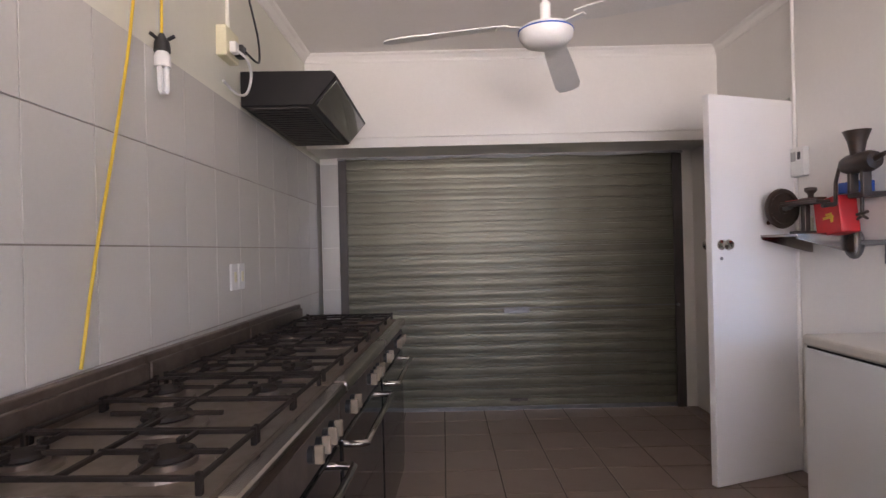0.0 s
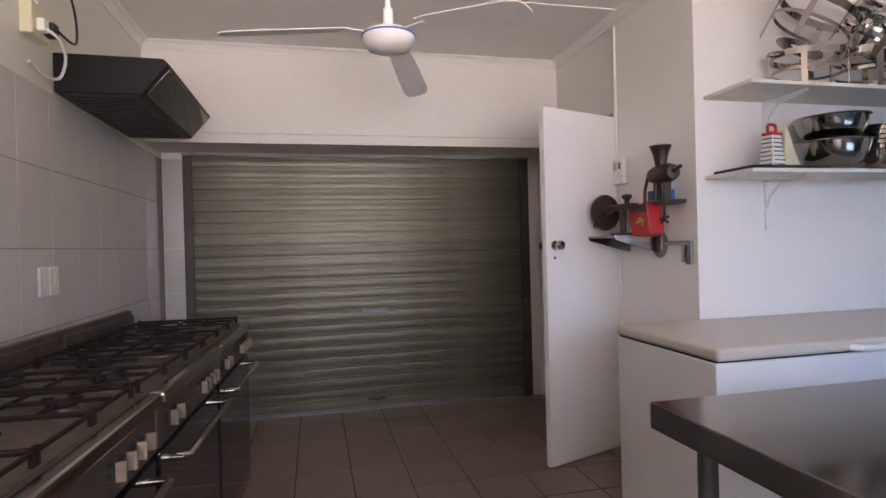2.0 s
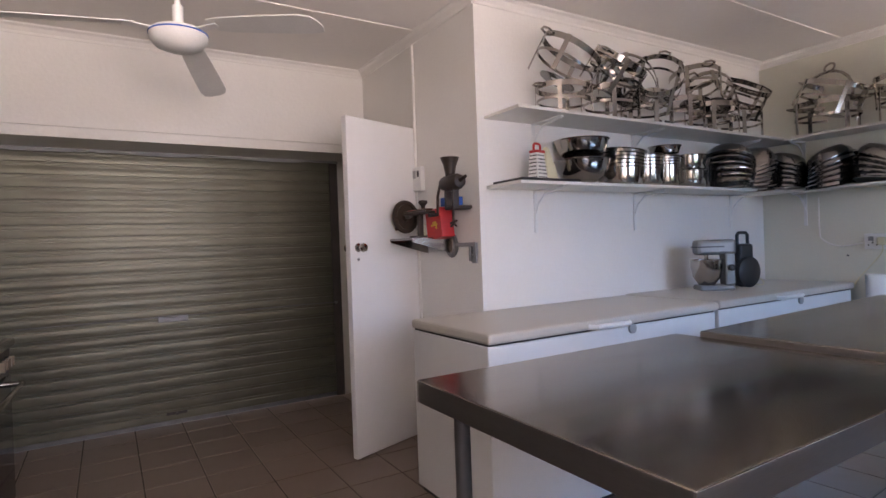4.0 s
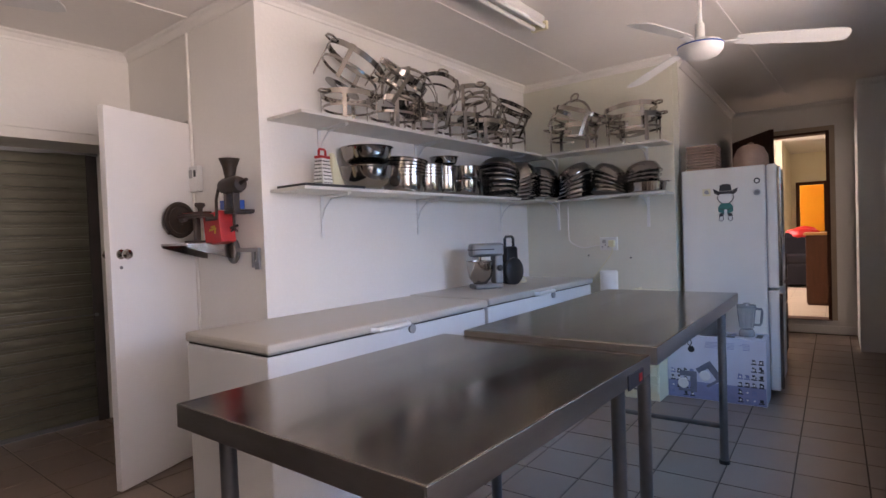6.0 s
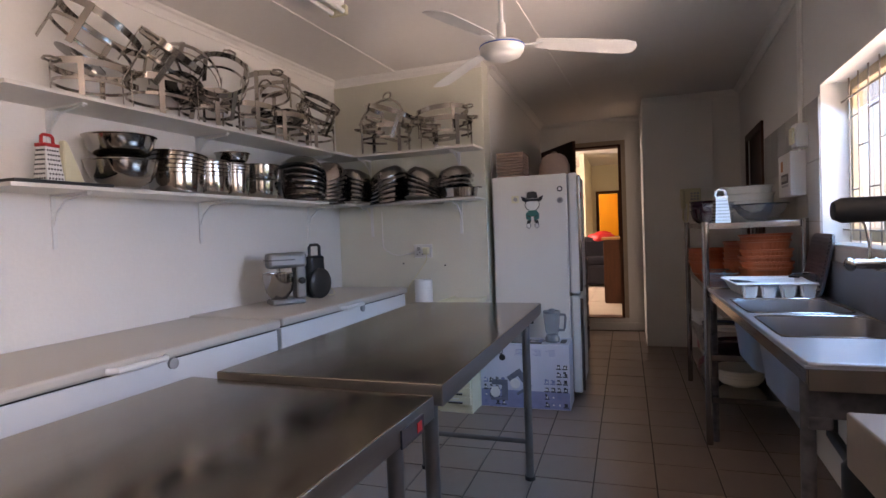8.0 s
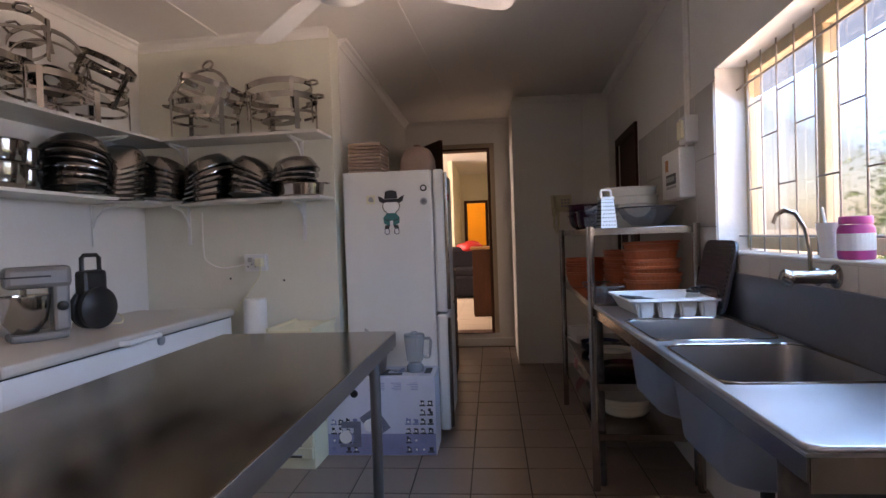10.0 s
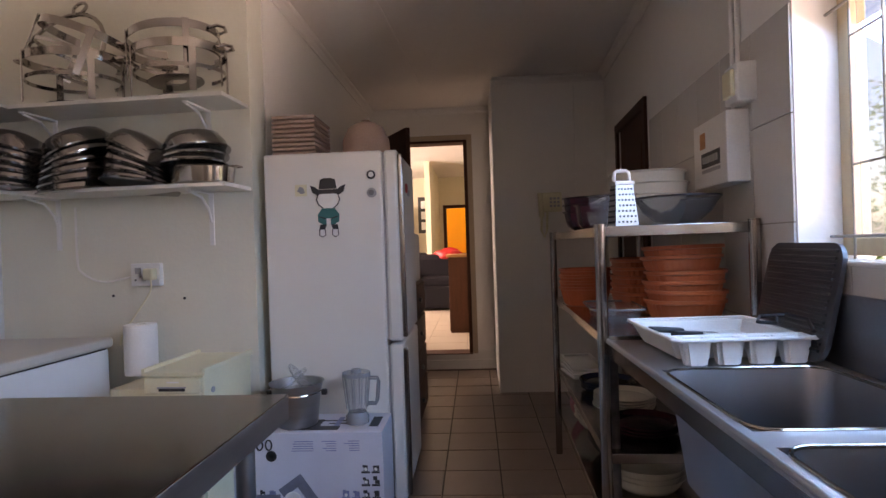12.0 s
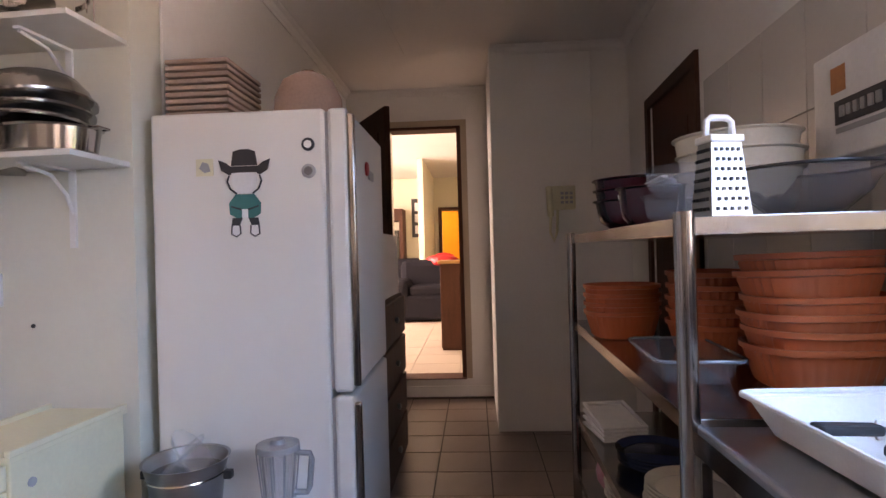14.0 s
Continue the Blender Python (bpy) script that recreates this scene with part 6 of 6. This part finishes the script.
box_grater(T(4.92, -0.722, RT, -78) @ Matrix.Scale(0.94, 4), "steel box grater with white handle on the rack", PLASTIC_W, EDGESTEEL)


def vessel(name, label, cat, x, y, z, r0, r1, h, mat, group="", sx=1.0, rz=0.0, count=1, step=0.03):
    first = None
    for k in range(count):
        m = T(x + rng.uniform(-0.004, 0.004), y + rng.uniform(-0.004, 0.004), z + k * step, rz)
        first = copy_thing(first, m) if first else open_vessel(name, label, cat, m, r0, r1, h, mat, group, sx=sx)


IVORY = surface("ivory_ceramic", (0.72, 0.68, 0.58), 0.25, stain=0.05, bump=0.02)
MAROON = surface("maroon_glaze", (0.045, 0.008, 0.014), 0.25, stain=0.15, bump=0.02)
BLUEGLASS = surface("smoky_glass", (0.20, 0.20, 0.21), 0.1, stain=0.05, stain_size=0.05, grain=0.0, bump=0.0, rough_var=0.02)
BLUEGLASS.node_tree.nodes["Principled BSDF"].inputs["Alpha"].default_value = 0.32
vessel("white_bowl", "large ivory plastic bowl in a stack on the rack", "bowl", 5.30, -0.93, RT, 0.10, 0.145, 0.13, IVORY, "ivory bowls", count=3, step=0.045)
vessel("cream_bowl", "cream bowl behind the grater", "bowl", 5.60, -1.02, RT, 0.08, 0.11, 0.14, IVORY)
vessel("glass_dish", "clear glass dish on the rack", "dish", 5.14, -0.74, RT, 0.075, 0.09, 0.06, CLEAR, "glass dishes", count=2, step=0.063)
vessel("oven_dish", "dark maroon oven dish nested in others", "dish", 5.56, -0.765, RT, 0.095, 0.125, 0.085, MAROON, "maroon dishes", 1.1, 90, 3, 0.032)
vessel("oven_dish", "dark maroon oven dish nested in others", "dish", 5.335, -0.725, RT, 0.065, 0.085, 0.10, MAROON, "maroon dishes", 1.0, 0)
cloth = thing("white_ladle", "white plastic ladle lying in the dishes", "ladle", T(5.37, -0.72, RT + 0.105, 20, 0, 12))
part("ladle", boxes((-0.08, 0.06, -0.012, 0.012, 0, 0.01), (0.05, 0.1, -0.025, 0.025, -0.003, 0.012), bevel=0.004), PLASTIC_W, cloth)
gb2 = thing("glass_bowl", "ribbed smoky glass salad bowl on the rack", "bowl", T(5.055, -0.955, RT))
bm = bmesh.new()
rings, N = [], 144
for r, h in ((0.05, 0.0), (0.075, 0.01), (0.115, 0.05), (0.145, 0.095), (0.152, 0.10), (0.146, 0.10), (0.110, 0.052), (0.07, 0.014), (0.01, 0.006)):
    outer = 0.01 < h < 0.099 and r > 0.07
    rings.append([bm.verts.new(((r + (0.005 * math.cos(18 * 2 * math.pi * k / N + h * 60) if outer else 0)) * math.cos(2 * math.pi * k / N), (r + (0.005 * math.cos(18 * 2 * math.pi * k / N + h * 60) if outer else 0)) * math.sin(2 * math.pi * k / N), h)) for k in range(N)])
for a, b2 in zip(rings, rings[1:]):
    for k in range(N):
        bm.faces.new((a[k], a[(k + 1) % N], b2[(k + 1) % N], b2[k]))
bm.faces.new(rings[0][::-1])
bm.faces.new(rings[-1])
part("bowl", bm, BLUEGLASS, gb2, "", True)
part("rim", sweep(bmesh.new(), circle(0.149, 0.149, 0.101, 36), 0.004, 6, True), BLACK, gb2, "dark rim", True)


def planter(m, s=1.0):
    t = thing("terracotta_trough", "ribbed terracotta-coloured plastic trough in a stack", "planter", m, "terracotta troughs")
    N = 108
    bm = bmesh.new()
    rings = []
    for i, (r, h, ribs) in enumerate(((0.10, 0.0, 0), (0.12, 0.002, 0), (0.125, 0.01, 1), (0.148, 0.075, 1), (0.15, 0.08, 0), (0.162, 0.082, 0), (0.163, 0.094, 0), (0.155, 0.095, 0), (0.145, 0.08, 0), (0.118, 0.012, 0), (0.02, 0.01, 0))):
        ring = []
        for k in range(N):
            a = 2 * math.pi * k / N
            q = 4.0
            e = (abs(math.cos(a)) ** q + abs(math.sin(a)) ** q) ** (-1 / q)
            rr = r * s * (e * 0.5 + 0.5) + (0.0045 if ribs and k % 3 == 0 else 0)
            ring.append(bm.verts.new((rr * math.cos(a) * 0.92, rr * math.sin(a) * 1.1, h)))
        rings.append(ring)
    rim = bmesh.new()
    lip = [[rim.verts.new(v.co) for v in ring] for ring in (rings[4], rings[5], rings[6], rings[7], rings[8])]
    for a, b2 in zip(lip, lip[1:] + lip[:1]):
        for k in range(N):
            rim.faces.new((a[k], a[(k + 1) % N], b2[(k + 1) % N], b2[k]))
    for n, (a, b2) in enumerate(zip(rings, rings[1:])):
        if n in (4, 5, 6, 7):
            continue
        for k in range(N):
            bm.faces.new((a[k], a[(k + 1) % N], b2[(k + 1) % N], b2[k]))
    bm.faces.new(rings[0][::-1])
    bm.faces.new(rings[-1])
    part("trough", bm, TERRA, t, "", True)
    part("rim", rim, TERRA, t, "", True)
    return t


Z2 = 0.931
trough = planter(T(5.09, -0.985, Z2), 0.80)
for k in range(1, 6):
    copy_thing(trough, T(5.09 + rng.uniform(-0.006, 0.006), -0.985 + rng.uniform(-0.006, 0.006), Z2 + 0.036 * k + (0.018 if k > 3 else 0), rng.uniform(-3, 3), rng.uniform(-1, 1), 2 if k > 3 else 0))
for k in range(5):
    copy_thing(trough, T(5.47 + rng.uniform(-0.006, 0.006), -0.93, Z2 + 0.036 * k, 90 + rng.uniform(-4, 4), 0, 0))
small = planter(T(5.80, -0.755, Z2), 0.72)
for k in range(1, 4):
    copy_thing(small, T(5.80, -0.755, Z2 + 0.03 * k, rng.uniform(-5, 5)))
gd = thing("baking_dish", "clear rectangular glass baking dish on the rack", "dish", T(5.24, -0.755, Z2, -4))
bm = bmesh.new()
rings = [[bm.verts.new(p) for p in rounded(-a, a, -b2, b2, 0.03, z)] for a, b2, z in ((0.135, 0.075, 0.0), (0.155, 0.092, 0.05), (0.172, 0.104, 0.053), (0.172, 0.104, 0.058), (0.152, 0.088, 0.056), (0.132, 0.072, 0.007))]
for a, b2 in zip(rings, rings[1:]):
    for k in range(24):
        bm.faces.new((a[k], a[(k + 1) % 24], b2[(k + 1) % 24], b2[k]))
bm.faces.new(rings[0][::-1])
bm.faces.new(rings[-1])
part("dish", bm, CLEAR, gd, "", True)
part("rim", sweep(bmesh.new(), rounded(-0.168, 0.168, -0.10, 0.10, 0.034, 0.0575), 0.004, 6, True), SMOKE, gd, "thick glass rim", True)
for k in range(4):
    tr = thing("polystyrene_tray", "white foam tray in a leaning stack", "tray", T(5.98, -0.76, 0.531 + k * 0.020, 8, 0, -6 * k * 0.5), "foam trays")
    part("tray", boxes((-0.10, 0.10, -0.07, 0.07, 0, 0.006), (-0.115, 0.115, -0.085, -0.07, 0.006, 0.016), (-0.115, 0.115, 0.07, 0.085, 0.006, 0.016), (-0.115, -0.10, -0.07, 0.07, 0.006, 0.016), (0.10, 0.115, -0.07, 0.07, 0.006, 0.016), bevel=0.002), PLASTIC_W, tr)
NAVY = surface("navy_plate", (0.03, 0.04, 0.09), 0.25, stain=0.1, bump=0.02)
for x, mat, n, lab in ((5.66, NAVY, 4, "dark blue dinner plate in a stack"), (5.36, IVORY, 5, "cream dinner plate in a stack"), (5.08, MAROON, 3, "dark dinner plate in a stack")):
    vessel("dinner_plate", lab, "plate", x, -0.82, 0.531, 0.08, 0.12, 0.018, mat, "dinner plates", count=n, step=0.012)
for x, mat, n, lab in ((5.85, IVORY, 3, "white serving bowl on the lower shelf"), (5.5, BLUEGLASS, 2, "glass serving bowl on the lower shelf"), (5.15, IVORY, 3, "cream serving bowl on the lower shelf")):
    vessel("serving_bowl", lab, "bowl", x, -0.84, 0.281, 0.07, 0.14, 0.07, mat, "serving bowls", count=n, step=0.02)
bag = thing("pink_bag", "pink flowered cloth bag on the lower rack shelf", "bag", T(5.98, -0.80, 0.281))
PINKCLOTH = surface("pink_cloth", (0.55, 0.28, 0.30), 0.85, stain=0.25, stain_size=0.05, grain=0.1, bump=0.3, dirt=(0.4, 0.06, 0.08), dirt_amount=0.8)
bm = bmesh.new()
bmesh.ops.create_icosphere(bm, subdivisions=3, radius=0.11)
for v in bm.verts:
    n2 = noise.noise(v.co * 12) * 0.02
    v.co = Vector((v.co.x * 1.0, v.co.y * 0.9, max(v.co.z, -0.1) * 0.95 + 0.096)) + v.co.normalized() * n2
    v.co.z = max(v.co.z, 0.0)
part("cloth", bm, PINKCLOTH, bag, "", True)

# ---- contact grill beside the walkway ----
grill = thing("contact_grill", "taupe-framed griddle on a stand with thick black bar handle", "grill", T(2.29, -0.50, 0))
part("frame", boxes((-0.55, 0.0, -0.09, 0.0, 0.93, 1.015), (-0.55, 0.0, -0.56, -0.47, 0.93, 1.015), (-0.10, 0.0, -0.47, -0.09, 0.93, 1.015), (-0.55, -0.45, -0.47, -0.09, 0.93, 1.015), bevel=0.004), TAUPE, grill, "taupe painted frame")
part("plate", boxes((-0.449, -0.101, -0.469, -0.091, 0.94, 0.975)), BLACK, grill, "black griddle plate")
for x in (-0.5, -0.05):
    for y in (-0.5, -0.06):
        part("leg", rod(bmesh.new(), (x, y, 0), (x, y, 0.93), 0.02, 14), GALV, grill, "", True)
for y in (-0.54, -0.14):
    part("arm", boxes((0.0, 0.05, y - 0.012, y + 0.012, 0.96, 1.30), bevel=0.003), STEEL_DARK, grill)
hb = bmesh.new()
lathe(hb, [(0.0, 0.0), (0.014, 0.003), (0.02, 0.015), (0.02, 0.555), (0.014, 0.567), (0.0, 0.57)], 18, m=T(0.05, 0.0, 1.318, 0, 90))
part("handle", hb, BLACK, grill, "thick black bar handle", True)

# ---- fluorescent fitting ----
fl = thing("tube_light", "white twin fluorescent batten, switched off", "lamp", T(4.14, 1.30, 0, 177))
part("batten", boxes((0, 1.22, -0.03, 0.03, CEIL - 0.055, CEIL - 0.001), bevel=0.006), PLASTIC_W, fl)
for y in (-0.035, 0.035):
    part("tube", rod(bmesh.new(), (0.02, y, CEIL - 0.075), (1.20, y, CEIL - 0.075), 0.014, 14), PLASTIC_W, fl, "", True)
for x in (0.0, 1.19):
    part("end_cap", boxes((x, x + 0.03, -0.055, 0.055, CEIL - 0.092, CEIL - 0.04), bevel=0.005), PLASTIC_C, fl)

# table edge plate
lp = thing("name_plate", "small black and red plate fixed on the table edge", "plate", T(2.627, 0.30, 0.845, -3))
part("plate", boxes((-0.20, -0.08, -0.026, -0.0215, -0.012, 0.03)), INK, lp)
part("mark", boxes((-0.12, -0.095, -0.0275, -0.026, -0.003, 0.02)), RED, lp, "red mark")

# ---- lounge beyond the step ----
LW = surface("lounge_paint", (0.72, 0.66, 0.50), 0.7, stain=0.05)
built("wall_lounge", boxes((8.70, 16.2, 4.0, 4.15, 0.1, 2.85), (8.70, 16.2, -2.05, -1.9, 0.1, 2.85), (16.0, 16.15, 0.46, 4.0, 0.1, 2.85), (16.0, 16.15, -1.9, 0.0, 0.1, 2.85), (16.0, 16.15, 0.0, 0.46, 2.12, 2.85), (8.70, 8.85, 0.83, 4.0, 0.1, 2.85), (8.70, 8.85, -1.9, -0.9, 0.1, 2.85), (13.4, 16.0, 0.62, 0.72, 0.15, 2.85)), LW, "pale cream lounge walls", Matrix())
built("ceiling_lounge", boxes((8.70, 16.2, -2.05, 4.15, 2.85, 2.95)), CEILING, "white lounge ceiling", Matrix())
# far room's yellow light is put into the wall colour, plus an unseen lamp
YW = surface("yellow_glow_paint", (0.75, 0.45, 0.06), 0.7, stain=0.05)
built("wall_yellow", boxes((18.0, 18.1, -1.2, 1.8, 0.1, 2.7), (16.15, 18.0, 1.7, 1.8, 0.1, 2.7), (16.15, 18.0, -1.3, -1.2, 0.1, 2.7), (16.15, 18.1, -1.2, 1.8, 2.7, 2.8), (16.15, 18.1, -1.2, 1.8, 0.0, 0.15)), YW, "far room walls coloured yellow for its lit glow", Matrix())
pl = bpy.data.lights.new("room_lamp", "POINT")
pl.energy, pl.color, pl.shadow_soft_size = 20, (1.0, 0.78, 0.4), 0.1
new("room_lamp", pl).location = (17.0, 1.0, 2.2)
built("trim", boxes((15.96, 15.999, -0.07, 0.0, 0.15, 2.19), (15.96, 15.999, 0.46, 0.53, 0.15, 2.19), (15.96, 15.999, 0.0, 0.46, 2.12, 2.19)), WOOD, "brown door frame", Matrix())
cab = thing("sideboard", "dark brown wooden sideboard end beside the doorway", "sideboard", T(9.85, -0.62, 0.1502))
part("body", boxes((0, 0.45, 0, 0.76, 0.03, 0.95), (0.01, 0.44, 0.01, 0.75, 0, 0.03), bevel=0.004), WOOD, cab)
part("top", boxes((-0.02, 0.47, -0.02, 0.785, 0.95, 0.985), bevel=0.008), surface("pale_wood_top", (0.42, 0.22, 0.08), 0.35, stain=0.2), cab, "polished lighter top")


def sofa(m, w):
    t = thing("sofa", "dark grey leather sofa with rounded cushions", "sofa", m, "lounge sofas")
    L = bpy.data.materials.get("dark_leather") or surface("dark_leather", (0.014, 0.013, 0.017), 0.8, spec=0.1, stain=0.2, stain_size=0.3, bump=0.1)
    part("base", boxes((0, 0.9, 0, w, 0.04, 0.42), bevel=0.05), L, t)
    part("back", boxes((0.62, 0.95, 0.02, w - 0.02, 0.38, 0.95), bevel=0.1), L, t)
    for y in (0.0, w - 0.22):
        part("arm", boxes((-0.02, 0.9, y, y + 0.22, 0.06, 0.66), bevel=0.08), L, t)
    for k in range(2):
        part("cushion", boxes((0.02, 0.66, 0.22 + k * (w - 0.44) / 2, 0.21 + (k + 1) * (w - 0.44) / 2, 0.40, 0.56), bevel=0.05), L, t)
    return t


sofa(T(12.2, -1.0, 0.1502), 2.0)
sofa(T(14.4, 0.75, 0.1502, 0), 2.1)
throw = thing("red_throw", "red cloth thrown over the sofa back", "throw", T(12.98, 0.30, 1.085))
bm = bmesh.new()
bmesh.ops.create_icosphere(bm, subdivisions=3, radius=0.26)
for v in bm.verts:
    v.co = Vector((v.co.x * 0.7, v.co.y * 1.0, v.co.z * 0.45)) + v.co.normalized() * noise.noise(v.co * 7) * 0.05
part("cloth", bm, RED, throw, "", True)
tv = thing("wall_unit", "dark wall unit with television and wooden shelves", "wall unit", T(15.4, 1.25, 0.1502))
part("carcass", boxes((0, 0.55, 0, 1.6, 0, 0.5), (0, 0.55, 0, 0.08, 0.5, 2.0), (0, 0.55, 1.52, 1.6, 0.5, 2.0), (0, 0.55, 0.08, 1.52, 1.75, 2.0), bevel=0.005), WOOD, tv)
part("screen", boxes((0.2, 0.26, 0.12, 1.48, 0.62, 1.55), bevel=0.01), OVENGLASS, tv, "dark glossy screen")
pic = thing("picture_frame", "dark picture frame with three small photographs", "picture", T(15.995, 0.80, 1.55))
part("frame", boxes((-0.025, 0, 0, 0.32, 0, 0.85), bevel=0.005), BLACK, pic)
for k in range(3):
    part("photo", boxes((-0.028, -0.025, 0.07, 0.25, 0.08 + k * 0.25, 0.26 + k * 0.25)), PLASTIC_W, pic)
LT = mesh_of("tile", boxes((0.003, 0.447, 0.003, 0.447, 0, 0.012), bevel=0.001), surface("lounge_tile", (0.40, 0.33, 0.26), 0.55, stain=0.06, stain_size=0.3, grain=0.0, bump=0.0, random_tint=0.03))
for i in range(15):
    for j in range(-4, 4):
        o = new("tile", LT)
        o.parent = floor_lounge
        o.location = (8.72 + i * 0.45, -0.08 + j * 0.45, 0.1425)

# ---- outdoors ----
# added self-glowing sheet that whitens the view through the sink window
built("backdrop", boxes((-22, 34, -30.2, -30.0, -0.3, 16.0)), glowing("backdrop_glow", (0.95, 0.97, 1.0), 2.4), "plain glowing backdrop for the washed-out view outside", Matrix())
hedge_rng = random.Random(11)


def shrub(x, y, w, h, n, label):
    t = thing("shrub", label, "shrub", T(x, y, -0.3))
    bm = bmesh.new()
    for k in range(5):
        a = k * 1.3
        rod(bm, (0, 0, 0), (0.35 * w * math.cos(a), 0.35 * w * math.sin(a), h * 0.7), 0.05, 8, 0.012)
    part("trunk", bm, BARK, t)
    bm = bmesh.new()
    for k in range(n):
        a, rr = hedge_rng.uniform(0, 6.28), hedge_rng.random() ** 0.5
        z = h * (0.15 + 0.85 * hedge_rng.random())
        rad = w * 0.6 * rr * (1.1 - 0.5 * z / h)
        c = Vector((rad * math.cos(a), rad * math.sin(a), z))
        m = Matrix.Translation(c) @ Euler((hedge_rng.uniform(-1, 1), hedge_rng.uniform(-1, 1), hedge_rng.uniform(0, 6))).to_matrix().to_4x4()
        s = hedge_rng.uniform(0.04, 0.09)
        vs = [bm.verts.new(m @ Vector(p)) for p in ((-s, 0, 0), (0, -s * 0.5, 0.01), (s, 0, 0), (0, s * 0.5, 0.01))]
        bm.faces.new(vs)
    part("crown", bm, LEAF, t)["kind"] = "stuff"


for k, (x, y, w, h) in enumerate(((5.5, -5.0, 2.0, 2.1), (7.4, -5.6, 2.4, 2.4), (9.4, -6.0, 2.4, 2.2), (3.6, -6.2, 2.2, 1.9), (12.0, -8.0, 3.5, 4.2), (1.5, -7.5, 2.2, 2.0))):
    shrub(x, y, w, h, 2600, "green leafy shrub outside the window" if k != 4 else "taller grey-green tree outside the window")

# ---- floor tiles ----
P = 0.305


def tile_mesh(name, w, h, t, mat, g=0.004):
    return mesh_of(name, boxes((g, w - g, g, h - g, 0, t), bevel=0.0012), mat)


tile_a = tile_mesh("tile", P, P, 0.009, FLOOR_TILE)
inv = A.inverted()
for i in range(-5, 8):
    for j in range(-6, 4):
        u, v = -1.651 + i * P, 0.828 + j * P
        if -2.9 < u < -0.05 and -0.75 < v < 1.97:
            o = new("tile", tile_a)
            o.parent = floor
            o.location = (u, v, -0.009 + random.uniform(-0.0006, 0.0006))
rest = bmesh.new()
for i in range(-19, 15):
    for j in range(-5, 7):
        x, y = 4.5 + i * P, j * P
        q = inv @ Vector((x, y + P, 0))
        if q.y > -0.6 and q.x < 0.05 or x > 8.35 or q.x > 2.9 and q.y > -1.2 or q.y > 0.1:
            continue
        if x > 3.3 and -1.3 < y < 0.7:
            o = new("tile", tile_a)
            o.parent = floor
            o.matrix_basis = inv @ T(x, y, -0.009 + random.uniform(-0.0006, 0.0006))
        else:
            for face in (((x + 0.004, y + 0.004), (x + P - 0.004, y + 0.004), (x + P - 0.004, y + P - 0.004), (x + 0.004, y + P - 0.004)),):
                top = [rest.verts.new((a, b, 0)) for a, b in face]
                bot = [rest.verts.new((a, b, -0.006)) for a, b in face]
                rest.faces.new(top)
                for k in range(4):
                    rest.faces.new((top[k], bot[k], bot[(k + 1) % 4], top[(k + 1) % 4]))
r = part("tiles", rest, FLOOR_TILE, floor)
r.matrix_basis = inv
r["kind"] = "stuff"

# ---- wall tiles ----
TW, TH = 0.262, 0.322
wt = mesh_of("tile", boxes((0, 0.007, 0.0022, TW - 0.0022, 0.0022, TH - 0.0022), bevel=0.0006), WALL_TILE)
part("grout", boxes((-2.876, -2.8725, -3.3, 1.965, 0.0, 1.933)), GROUT, wall_west)
for i in range(-4, 12):
    for k in range(6):
        v = -1.086 + i * TW
        if k < 2 and v < 0.6 or v + TW > 2.05:
            continue
        o = new("tile", wt)
        o.parent = wall_west
        o.location = (-2.8735, v, 0.0009 + k * TH)
# tiles round the window and the sinks
part("grout", boxes((W1, 3.62, -3.37, -3.3665, 0.64, 1.935), (0.0, W1, -3.37, -3.3665, 0.64, S0 - 0.002), (0.0, W0 - 0.001, -3.37, -3.3665, S0, 1.935)), GROUT, bpy.data.objects["wall_south"])
ws = mesh_of("tile", boxes((0.0018, TW - 0.0018, 0, 0.007, 0.0018, TH - 0.0018), bevel=0.001), WALL_TILE)
wsh = mesh_of("tile", boxes((0.0018, TW - 0.0018, 0, 0.007, 0.0018, 0.215), bevel=0.001), WALL_TILE)
for i in range(-8, 6):
    for k in range(2, 6):
        u = W1 + 0.001 + i * TW
        over_window = u < W1 - 0.01 and u + TW > W0
        if u > 3.4 or u < -0.3 or over_window and k > 3:
            continue
        o = new("tile", wsh if over_window and k == 3 else ws)
        o.parent = bpy.data.objects["wall_south"]
        o.location = (u, -3.3675, 0.0009 + k * TH)
# tiles on the pier beside the shutter
for k in range(6):
    o = new("tile", mesh_of("tile", boxes((0.002, 0.132, -0.007, 0, 0.0018, TH - 0.0018), bevel=0.001), WALL_TILE) if k == 0 else o.data)
    o.parent = wall_west
    o.location = (-2.869, 1.969, 0.0009 + k * TH)
